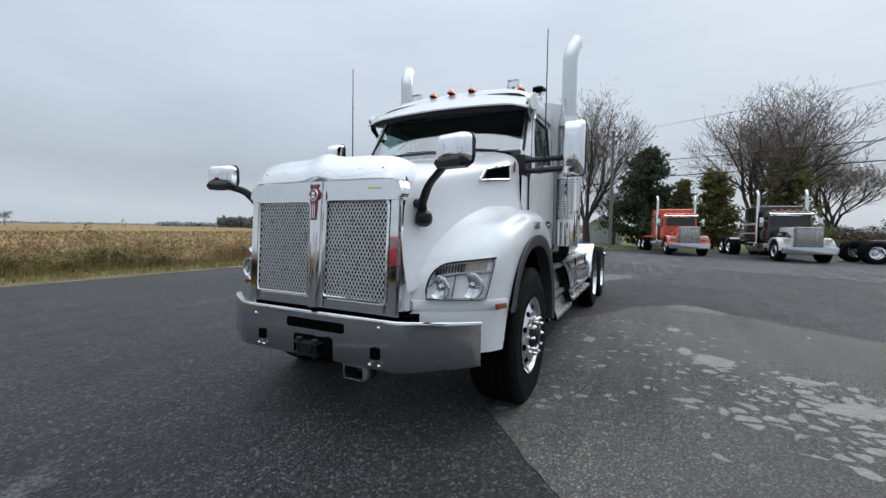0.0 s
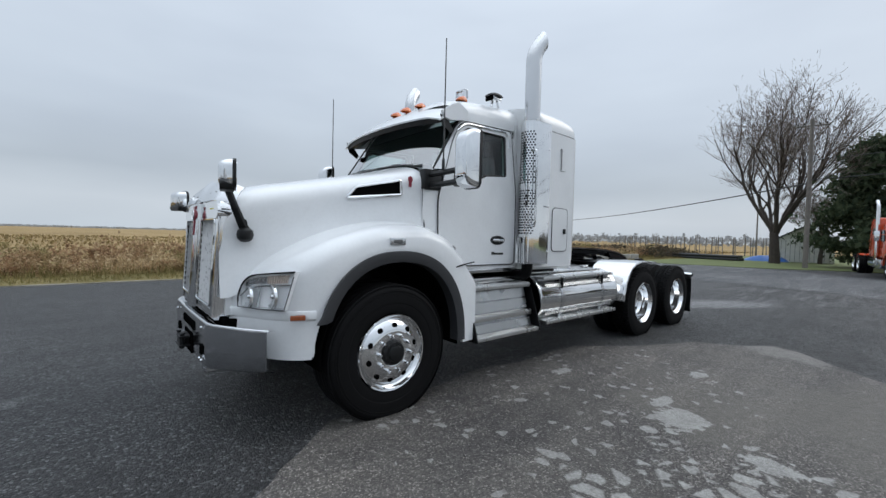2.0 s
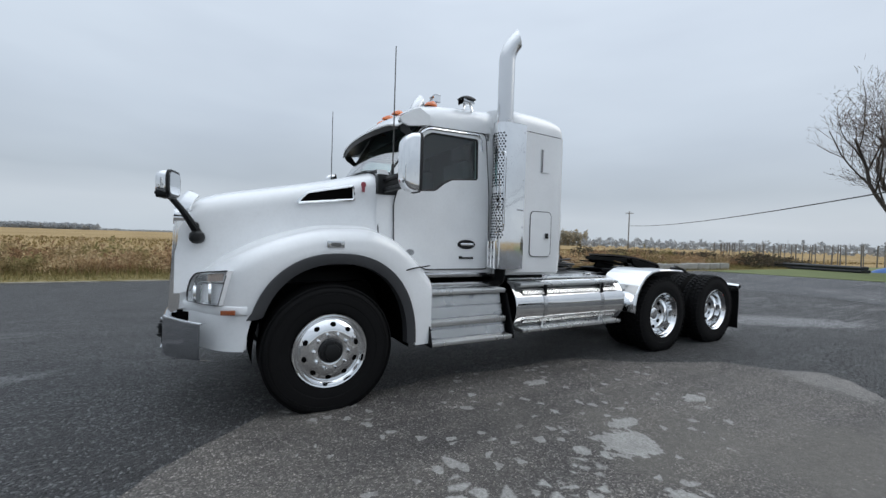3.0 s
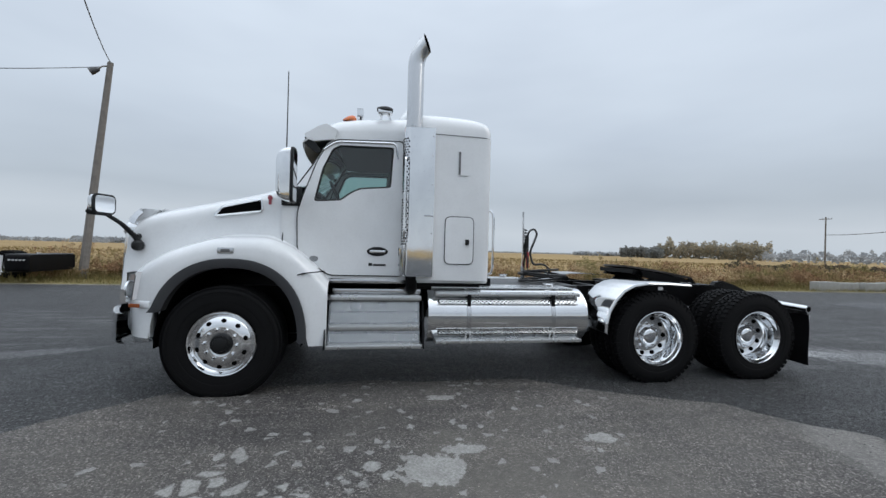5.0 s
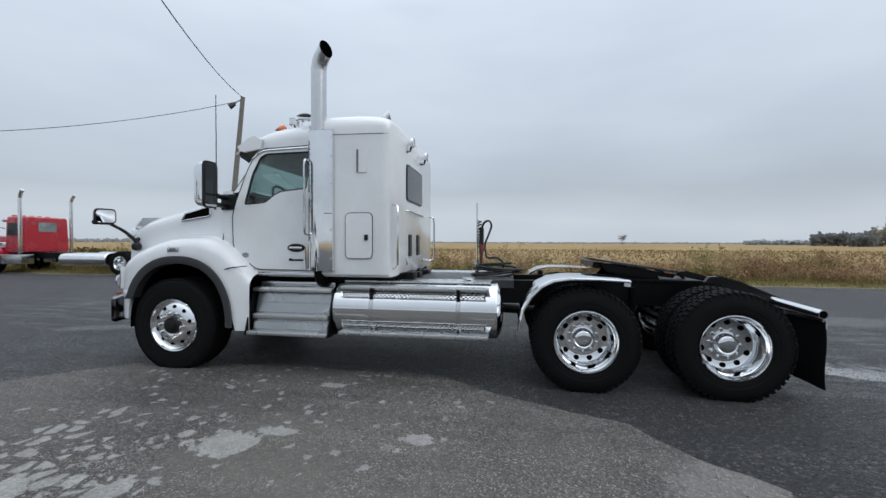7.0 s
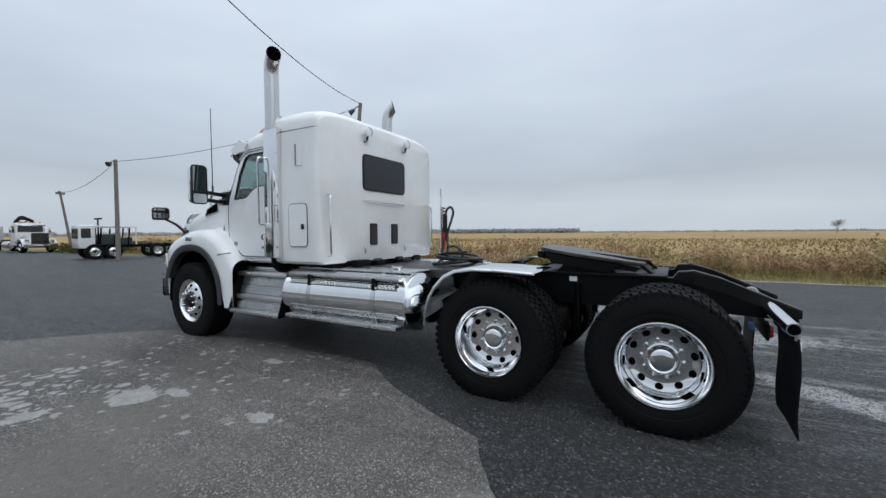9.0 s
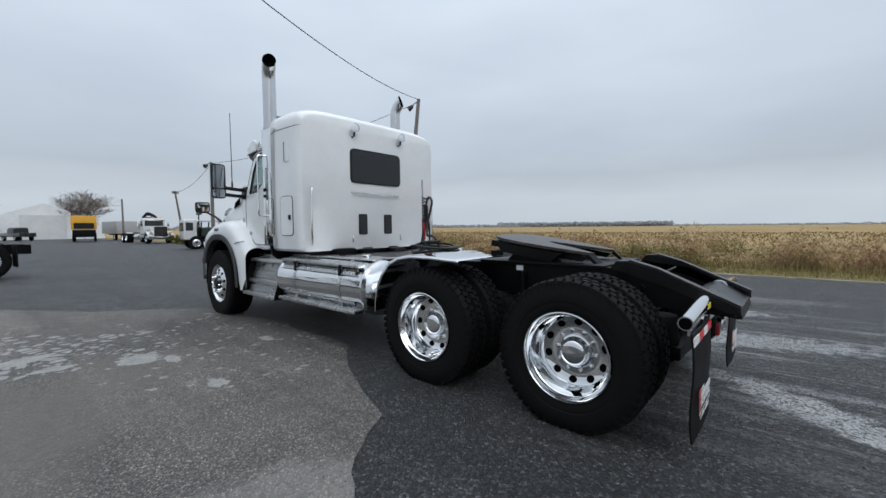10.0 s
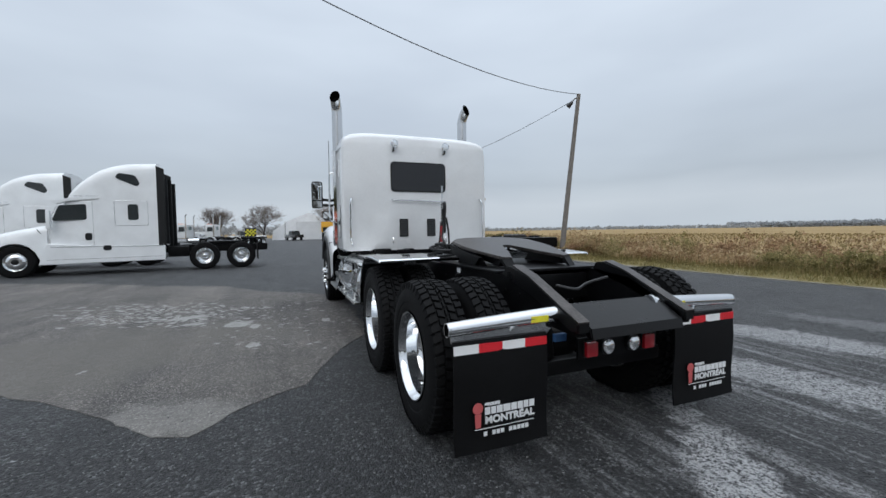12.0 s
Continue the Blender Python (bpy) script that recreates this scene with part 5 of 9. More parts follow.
def settle_tyres():
    """The truck's weight flattens each tyre where it meets the asphalt."""
    for rim in [c for c in truck.children if c.name.startswith("wheel")]:
        for ob in [c for c in rim.children if c.name.startswith(("tyre", "tread"))]:
            mw = rim.matrix_basis @ ob.matrix_basis
            back = mw.inverted()
            me = ob.data.copy()
            for v in me.vertices:
                p = mw @ v.co
                low = GROUND_Z + 0.004
                if p.z < low:
                    p.z = low - 0.02 * (low - p.z)
                    v.co = back @ p
            ob.data = me


settle_tyres()


def hood_vent(s):
    """Dark intake set in a bright frame on the side of the hood, with a small crest behind it."""
    def at(y, z, off):
        w = curve(min(y, 0.47), HOOD_HALF)
        zt = curve(min(y, 0.47), HOOD_TOP)
        return Vector((s * (w + 0.004 + off + 0.03 * max(0, (zt - 0.26 - z))), y, z))
    outline = [(-0.235, 1.742), (-0.15, 1.842), (0.245, 1.930), (0.255, 1.800)]
    bm = B()
    loop = rounded(outline, 0.02, 3)
    tube(bm, [at(y, z, 0.006) for y, z in loop] + [at(*loop[0], 0.006)], 0.012, 6, cap=False)
    fr = part("vent_frame", bm, ALU, truck, "bright frame of the hood side vent")
    bm = B()
    bm.faces.new([bm.verts.new(at(y, z, 0.004)) for y, z in loop])
    part("vent_mesh", bm, DARK, fr)
    bm = B()
    c = at(0.335, 1.92, 0.008)
    slab(bm, [(0.335 + 0.024 * math.cos(a), 1.945 + 0.027 * math.sin(a)) for a in (2 * math.pi * k / 16 for k in range(16))], c.x, c.x + s * 0.008, "x")
    slab(bm, [(0.320, 1.925), (0.350, 1.925), (0.347, 1.875), (0.323, 1.875)], c.x - s * 0.001, c.x + s * 0.007, "x")
    part("side_badge", bm, BADGE, truck, "small maroon crest badge")


def main_mirror(s):
    bm = B()
    for z0, z1, r in ((2.005, 2.03, 0.030), (1.905, 1.925, 0.030)):
        tube(bm, [(s * 0.90, 0.52, z0), (s * 1.10, 0.545, z0 + 0.005), (s * 1.36, 0.59, z1)], r, 8, flat=0.8)
    box(bm, *sorted((s * 0.90, s * 0.985)), 0.455, 0.66, 1.865, 2.055, 0.014)
    arm = part("mirror_arm", bm, BLACK, truck, "black twin mirror arm")
    bm = B()
    rings = []
    for k in range(9):
        a = math.pi * k / 8
        y, f = 0.635 - 0.135 * math.sin(math.pi / 2 * k / 8), math.cos(math.pi / 2 * k / 8) ** 0.35
        f = max(f, 0.05)
        loop = rounded([(-0.098 * f, -0.25 * f), (0.098 * f, -0.25 * f), (0.098 * f, 0.25 * f), (-0.098 * f, 0.25 * f)], 0.05 * f, 4)
        rings.append([(s * 1.397 + x, y, 2.108 + z) for x, z in loop])
    loft(bm, rings, close=True, cap1=True)
    part("mirror_shell", bm, CHROME, arm, "chrome mirror shell")
    bm = B()
    slab(bm, [(s * 1.397 + x, 2.108 + z) for x, z in rounded([(-0.102, -0.255), (0.102, -0.255), (0.102, 0.255), (-0.102, 0.255)], 0.05)], 0.635, 0.662, "y", 0.006)
    part("mirror_rim", bm, BLACK, arm)
    for z0, z1 in ((2.01, 2.345), (1.87, 1.99)):
        bm = B()
        slab(bm, [(s * 1.397 + x, z) for x, z in rounded([(-0.085, z0), (0.085, z0), (0.085, z1), (-0.085, z1)], 0.025)], 0.660, 0.664, "y")
        part("mirror_glass", bm, MIRROR, arm)
    # aerial on the mirror bracket
    bm = B()
    ax = 1.15 if s > 0 else -1.08
    tube(bm, [(ax, 0.53, 2.03), (ax, 0.53, 2.12), (ax, 0.53, 2.13), (ax, 0.53, 3.18)], [0.014, 0.014, 0.007, 0.0045], 6)
    part("aerial", bm, BLACK, truck, "thin black aerial")


def hood_mirror(s):
    bm = B()
    spin(bm, [(-0.055, 0.0), (-0.05, 0.03), (-0.03, 0.052), (0.0, 0.058), (0.03, 0.052), (0.05, 0.03), (0.055, 0.0)], 16, "z", at=(s * 0.735, -0.985, 1.415))
    tube(bm, bend([(s * 0.72, -0.97, 1.43), (s * 0.73, -1.01, 1.50), (s * 0.82, -1.08, 1.62), (s * 0.985 if s > 0 else -0.95, -1.165, 1.73 if s > 0 else 1.665), (s * 1.0 if s > 0 else -0.97, -1.168, 1.76 if s > 0 else 1.70)], 0.05), [0.036, 0.036, 0.035, 0.034, 0.033, 0.032, 0.031, 0.030, 0.029, 0.028, 0.027, 0.027, 0.026, 0.026, 0.026, 0.026, 0.026, 0.026, 0.026, 0.026], 8, flat=0.75)
    tube(bm, [(s * 0.64, -1.00, 1.52), (s * 0.74, -1.00, 1.50)], 0.03, 8)
    arm = part("hood_mirror_arm", bm, BLACK, truck, "black curved hood mirror arm")
    # flat head, turned slightly towards the driver
    m = Matrix.Translation((s * 1.025, -1.15, 1.80) if s > 0 else (-0.99, -1.15, 1.735)) @ Matrix.Rotation(radians(-13 * s), 4, "Z")
    bm = B()
    rings = []
    for k in range(9):
        t = math.pi / 2 * k / 8
        f = max(math.cos(t) ** 0.4, 0.06)
        rings.append([(x * f, 0.012 - 0.085 * math.sin(t), z * f) for x, z in rounded([(-0.115, -0.09), (0.115, -0.09), (0.115, 0.09), (-0.115, 0.09)], 0.05, 4)])
    loft(bm, rings, close=True, cap1=True)
    bmesh.ops.transform(bm, matrix=m, verts=bm.verts)
    part("hood_mirror_shell", bm, CHROME, arm, "chrome hood mirror shell")
    bm = B()
    slab(bm, rounded([(-0.12, -0.095), (0.12, -0.095), (0.12, 0.095), (-0.12, 0.095)], 0.05), 0.010, 0.032, "y", 0.005)
    slab(bm, rounded([(-0.10, -0.105), (0.10, -0.105), (0.11, -0.05), (-0.11, -0.05)], 0.02), -0.06, 0.02, "y", 0.01)
    bmesh.ops.transform(bm, matrix=m, verts=bm.verts)
    part("hood_mirror_rim", bm, BLACK, arm)
    bm = B()
    slab(bm, rounded([(-0.104, -0.078), (0.104, -0.078), (0.104, 0.078), (-0.104, 0.078)], 0.04), 0.030, 0.035, "y")
    bmesh.ops.transform(bm, matrix=m, verts=bm.verts)
    part("hood_mirror_glass", bm, MIRROR, arm)


def stone_guard():
    """Polished deflector that wraps the front edge of the hood, with small bolts."""
    bm = B()
    rings = []
    for i in range(41):
        u = -1 + 2 * i / 40
        x = 0.69 * math.copysign(abs(u) ** 0.9, u)
        turn = max(0.0, (abs(u) - 0.84) / 0.16)
        back = 0.12 * turn ** 1.3
        hump = 0.030 * math.exp(-(u / 0.12) ** 2)
        z0 = 1.664 + hump - 0.02 * abs(u) ** 6
        tall = 0.165 - 0.030 * abs(u) ** 3 - 0.02 * turn ** 2
        front = [(0.0, 0.0, 0.0), (0.003, 0.020, 0.35), (0.010, 0.056, 0.72), (0.018, 0.098, 1.0)]
        sg = 1 if u > 0 else -1
        ring = [(x - sg * (lean if abs(u) > 0.5 else 0.0), -1.160 + back + dy * (1.0 - 0.35 * turn), z0 + tall * f) for lean, dy, f in front]
        ring += [(x - sg * (0.003 if turn else 0.0), y + 0.004, z - 0.002) for x, y, z in ring[::-1]]
        rings.append(ring)
    loft(bm, rings, close=True, cap0=True, cap1=True)
    g = part("bug_shield", bm, ALU, truck, "polished bug shield along the hood edge")
    for x in (-0.52, -0.34, -0.16, 0.16, 0.34, 0.52):
        bm = B()
        spin(bm, [(-1.130, 0.006), (-1.136, 0.005), (-1.138, 0.0)], 8, "y", at=(x, 0, 1.730))
        part("shield_bolt", bm, STEEL, g)


def stack(s):
    """Vertical exhaust: polished pipe with a swept tip, perforated shield and flat guard."""
    x, y = s * 1.135, 1.795
    bm = B()
    line = [(x, y, 2.70), (x, y, 3.36)]
    for k in range(1, 10):
        a = radians(40) * k / 9
        line.append((x + s * 0.03 * (k / 9) ** 1.5, y + 0.30 * (1 - math.cos(a)), 3.36 + 0.30 * math.sin(a)))
    n, rings = 20, []
    pts = [Vector(p) for p in line]
    for i, p in enumerate(pts):
        dd = (pts[min(i + 1, len(pts) - 1)] - pts[max(i - 1, 0)]).normalized()
        u = (Vector((1, 0, 0)) - dd * dd.x).normalized()
        v = dd.cross(u)
        rings.append([p + 0.085 * (math.cos(2 * math.pi * k / n) * u + math.sin(2 * math.pi * k / n) * v) for k in range(n)])
    # the mouth is cut by a steep plane that faces the rear
    cut_n, cut_p = Vector((s * 0.42, 0.86, 0.28)).normalized(), pts[-1] + dd * 0.06
    rings.append([q + dd * max(0.0, (cut_p - q).dot(cut_n) / dd.dot(cut_n)) for q in rings[-1]])
    loft(bm, rings, close=True)
    pipe = part("exhaust_pipe", bm, STEEL, truck, "polished exhaust stack with swept tip")
    bm = B()
    mouth = rings[-1]
    mc = sum(mouth, Vector()) / n
    inner = [q + (mc - q) * 0.07 for q in mouth]
    mid = [mc + (q - mc) * 0.88 - dd * 0.10 for q in mouth]
    loft(bm, [mouth, inner, mid], close=True)
    bm.faces.new([bm.verts.new(q) for q in mid])
    part("stack_bore", bm, DARK, pipe)
    bm = B()
    spin(bm, [(2.695, 0.07), (2.70, 0.095), (2.74, 0.095), (2.745, 0.08)], 20, "z", at=(x, y, 0))
    part("stack_clamp", bm, STEEL, pipe)
    # guard: curved perforated front, flat outer plate
    bm = B()
    prof = []
    for k in range(13):
        a = radians(180 - 158 * k / 12)
        prof.append((x + s * 0.112 * math.cos(a), y - 0.112 * math.sin(a)))
    prof.append((s * 1.245, 2.005))
    prof.append((s * 1.20, 2.01))
    loft(bm, [[(px, py, z) for px, py in prof] for z in (1.17, 1.45, 1.8, 2.2, 2.5, 2.70)])
    guard = part("stack_guard", bm, CHROME, truck, "stainless guard round the exhaust")
    bm = B()
    bm.faces.new([bm.verts.new((px, py, 2.702)) for px, py in prof])
    part("guard_top", bm, STEEL, guard)
    bm = B()
    rows = 39
    for r_ in range(rows):
        z = 1.50 + r_ * 0.0285
        if 16 < r_ < 19:
            continue
        for k in range(9):
            a = radians(174 - 142 * (k + 0.5 * (r_ % 2)) / 8.5)
            c = Vector((x + s * 0.1135 * math.cos(a), y - 0.1135 * math.sin(a), z))
            u, v = Vector((-s * math.sin(a), -math.cos(a), 0)), Vector((0, 0, 1))
            bm.faces.new([bm.verts.new(c + 0.0100 * (math.cos(t) * u + math.sin(t) * v)) for t in (math.pi / 4 * j for j in range(8))])
    tagged(part("perforated_band", bm, DARK, guard, smooth=0), kind="stuff")
    for z in (1.30, 1.62, 1.80, 2.12, 2.42, 2.62):
        bm = B()
        spin(bm, [(0.0, 0.011), (0.006, 0.010), (0.008, 0.0)], 8)
        bmesh.ops.transform(bm, matrix=Matrix.Translation((s * 1.243, 1.985, z)) @ Matrix.Diagonal((s, 1, 1, 1)), verts=bm.verts)
        part("rivet", bm, ALU, guard)
    bm = B()
    box(bm, *sorted((s * 1.212, s * 1.2465)), 1.905, 2.0, 1.79, 1.805, 0.002)
    part("guard_joint", bm, PLATE, guard)
    # lower elbow and pipe under the guard
    bm = B()
    tube(bm, bend([(x - s * 0.25, y + 0.02, 1.02), (x - s * 0.02, y + 0.01, 1.03), (x, y, 1.22)], 0.08), 0.062, 12)
    part("exhaust_elbow", bm, FRAME, pipe)
    # grab rail beside the door
    bm = B()
    tube(bm, bend([(s * 1.20, 1.715, 2.38), (s * 1.275, 1.70, 2.38), (s * 1.285, 1.70, 2.33), (s * 1.285, 1.70, 1.62), (s * 1.275, 1.70, 1.57), (s * 1.20, 1.715, 1.57)], 0.04), 0.012, 8)
    part("side_grab_rail", bm, ALU, truck, "tall bright grab rail behind the door")
    # vertical pipes at the foot of the shield
    for k, dx in enumerate((-0.055, 0.0, 0.055)):
        bm = B()
        tube(bm, [(x + s * dx, y - 0.115, 1.18), (x + s * dx, y - 0.118, 1.46)], 0.019, 8)
        part("shield_foot", bm, CHROME, guard)


def diamond(bm, y0, y1, z0, z1, xo, s, step=0.036, w=0.0045, rise=0.68):
    """Punched diamond lattice: flat bars crossing at a low angle, proud of the panel."""
    run = (z1 - z0) / rise
    ln = math.hypot(1.0, rise)
    for dire in (-1, 1):
        c = y0 - run
        while c < y1:
            lo, hi = max(c, y0), min(c + run, y1)
            if hi - lo > 0.004:
                za, zb = (lo - c) * rise, (hi - c) * rise
                za, zb = (z0 + za, z0 + zb) if dire > 0 else (z1 - za, z1 - zb)
                py, pz = -dire * rise / ln * w, w / ln
                off = 0.0004 * dire
                vs = []
                for d in (0.0025 + off, -0.002):
                    for y, z in ((lo + py, za + pz), (lo - py, za - pz), (hi - py, zb - pz), (hi + py, zb + pz)):
                        vs.append(bm.verts.new((s * (xo(z) + d), y, z)))
                for f in ((0, 1, 2, 3), (0, 4, 5, 1), (3, 2, 6, 7), (1, 5, 6, 2), (0, 3, 7, 4)):
                    bm.faces.new([vs[i] for i in f])
            c += step
    bmesh.ops.recalc_face_normals(bm, faces=bm.faces)
    return bm


def step_box(s):
    bm = B()
    xr = lambda z: 1.135 - 0.14 * (z - 0.47) / 0.46
    slab(bm, [(0.60, 0.46), (xr(0.46), 0.46), (xr(0.92), 0.92), (0.60, 0.92)] if s > 0 else [(-0.60, 0.46), (-0.60, 0.92), (-xr(0.92), 0.92), (-xr(0.46), 0.46)], 0.965, 1.905, "y", 0.006)
    bx = part("step_box", bm, BACKING, truck, "polished battery box with step treads under the cab")
    for z0, z1 in ((0.49, 0.565), (0.675, 0.775), (0.79, 0.885)):
        bm = B()
        diamond(bm, 0.985, 1.885, z0, z1, lambda z: xr(z) + 0.006, s, 0.036, 0.0031)
        tp = part("tread_panel", bm, TREADPLATE, bx, "punched diamond tread panel", smooth=0)
        bm = B()
        slab(bm, [(s * (xr(z0) - 0.01), z0), (s * (xr(z0) + 0.002), z0), (s * (xr(z1) + 0.002), z1), (s * (xr(z1) - 0.01), z1)], 0.985, 1.885, "y")
        part("panel_backing", bm, FRAME, tp)
    def tread(name, x0, x1, z0, z1, y0=0.93, y1=1.925):
        bm = B()
        box(bm, *sorted((s * x0, s * x1)), y0, y1, z0, z1, 0.007)
        t = part(name, bm, TREADPLATE, bx, "ribbed aluminium step")
        for k in range(5):
            xx = x0 + (x1 - x0) * (k + 0.5) / 5
            bm = B()
            box(bm, *sorted((s * (xx - 0.008), s * (xx + 0.008))), y0 + 0.02, y1 - 0.02, z1 - 0.002, z1 + 0.006, 0.002)
            part("rib", bm, TREADPLATE, t)
    tread("lower_step", 1.06, 1.222, 0.430, 0.470, 0.956, 1.924)
    tread("middle_step", 1.03, 1.135, 0.600, 0.655, 0.975, 1.895)
    tread("upper_step", 0.93, 1.085, 0.905, 0.95, 0.945, 1.92)
    bm = B()
    box(bm, *sorted((s * 0.70, s * 0.985)), 0.99, 1.92, 0.965, 1.015, 0.006)
    part("top_cover", bm, STEEL, bx)
    for y in (0.944, 1.936):
        bm = B()
        slab(bm, [(s * 0.62, 0.43), (s * 1.235, 0.43), (s * 1.215, 0.50), (s * 1.085, 0.895), (s * 0.62, 0.895)], y - 0.008, y + 0.008, "y")
        part("end_gusset", bm, FRAME, bx, "black end gusset of the steps")


def fuel_tank(s):
    r, cx, cz, y0, y1 = 0.30, 0.90, 0.735, 1.985, 3.775
    bm = B()
    spin(bm, [(y0 + 0.03, 0.0), (y0 + 0.012, r * 0.6), (y0 + 0.006, r - 0.04), (y0, r - 0.02), (y0, r), (y0 + 0.02, r + 0.003), (y0 + 0.03, r), (y1 - 0.03, r), (y1 - 0.02, r + 0.003), (y1, r), (y1 + 0.006, r - 0.012), (y1 + 0.022, r * 0.88), (y1 + 0.045, r * 0.66), (y1 + 0.060, r * 0.35), (y1 + 0.065, 0)], 48, "y", at=(s * cx, 0, cz))
    tank = part("fuel_tank", bm, ALU, truck, "polished aluminium fuel tank with step rails")
    for y in (2.42, 3.37):
        bm = B()
        spin(bm, [(y - 0.025, r + 0.001), (y - 0.025, r + 0.006), (y + 0.025, r + 0.006), (y + 0.025, r + 0.001)], 40, "y", at=(s * cx, 0, cz))
        part("tank_strap", bm, STEEL, tank)
        for z0, z1, x in ((0.89, 0.965, 1.12), (0.52, 0.575, 1.13)):
            bm = B()
            tube(bm, bend([(s * (cx + 0.22), y, z0 + 0.02), (s * (x + 0.02), y, z0 + 0.01), (s * x, y, z1)], 0.03), 0.013, 6)
            part("rail_bracket", bm, FRAME, tank)
        bm = B()
        box(bm, *sorted((s * 1.166, s * 1.184)), y - 0.020, y + 0.020, 0.862, 0.985, 0.004)
        part("rail_bracket", bm, FRAME, tank)
        for dy in (-0.035, 0.035):
            bm = B()
            tube(bm, [(s * 1.165, y + dy, 0.500), (s * 1.165, y + dy * 0.35, 0.590)], 0.011, 6)
            part("rail_bracket", bm, TREADPLATE, tank)
    for nm, x0, x1, z0, z1 in (("upper_step_rail", 0.985, 1.165, 0.965, 1.0), ("lower_step_rail", 1.08, 1.225, 0.475, 0.512)):
        bm = B()
        box(bm, *sorted((s * x0, s * x1)), 2.06, 3.69, z0, z1, 0.006)
        rl = part(nm, bm, TREADPLATE, tank, "long ribbed aluminium step rail")
        for k in range(4):
            xx = x0 + (x1 - x0) * (k + 0.5) / 4
            bm = B()
            box(bm, *sorted((s * (xx - 0.008), s * (xx + 0.008))), 2.08, 3.67, z1 - 0.002, z1 + 0.005, 0.002)
            part("rib", bm, TREADPLATE, rl)
    for z0, z1 in ((0.885, 0.935), (0.555, 0.61)):
        bm = B()
        xo = lambda z: cx + math.sqrt(max(0.0, 0.306 ** 2 - (z - cz) ** 2)) + 0.012
        diamond(bm, 2.10, 3.64, z0, z1, xo, s, 0.044, 0.0042)
        tube(bm, [(s * xo(z0), 2.08, z0), (s * xo(z0), 3.66, z0)], 0.005, 4)
        tube(bm, [(s * xo(z1), 2.08, z1), (s * xo(z1), 3.66, z1)], 0.005, 4)
        ls = part("lattice_strip", bm, TREADPLATE, tank, smooth=0)
        bm = B()
        slab(bm, [(2.09, z0 + 0.002), (3.65, z0 + 0.002), (3.65, z1 - 0.002), (2.09, z1 - 0.002)], s * (xo((z0 + z1) / 2) - 0.012), s * (xo((z0 + z1) / 2) - 0.008), "x")
        part("strip_backing", bm, FRAME, ls)
    bm = B()
    box(bm, *sorted((s * 0.58, s * 0.99)), 2.04, 3.70, 1.03, 1.045, 0.004)
    part("top_plate", bm, TREADPLATE, tank, "tread plate over the tank")
    bm = B()
    spin(bm, [(1.03, 0.055), (1.075, 0.055), (1.08, 0.05), (1.08, 0.0)], 20, "z", at=(s * 0.86, 3.45, 0))
    box(bm, *sorted((s * 0.84, s * 0.88)), 3.38, 3.52, 1.08, 1.092, 0.003)
    part("filler_cap", bm, ALU, tank, "round fuel filler cap")


def quarter_fender(s):
    """Bright quarter fender over the front drive wheels."""
    line = [(3.985, 0.575), (3.99, 0.68), (4.025, 0.82), (4.10, 0.95), (4.20, 1.055), (4.32, 1.115), (4.48, 1.14), (4.75, 1.14), (5.05, 1.125)]
    pts = []
    for (ay, az), (by, bz) in zip(line, line[1:]):
        for k in range(4):
            pts.append((ay + (by - ay) * k / 4, az + (bz - az) * k / 4))
    pts.append(line[-1])
    bm = B()
    rings = []
    for y, z in pts:
        rings.append([(s * 0.60, y, z), (s * 1.185, y, z), (s * 1.20, y + 0.008, z - 0.004), (s * 1.207, y + 0.02, z - 0.018), (s * 1.205, y + 0.026, z - 0.03), (s * 1.19, y + 0.02, z - 0.016), (s * 0.60, y + 0.014, z - 0.010)])
    loft(bm, rings, close=True, cap0=True, cap1=True)
    q = part("quarter_fender", bm, ALU, truck, "polished quarter fender over the drive wheel")
    bm = B()
    box(bm, *sorted((s * 0.42, s * 0.62)), 4.30, 4.36, 1.02, 1.10, 0.01)
    part("fender_bracket", bm, FRAME, q)


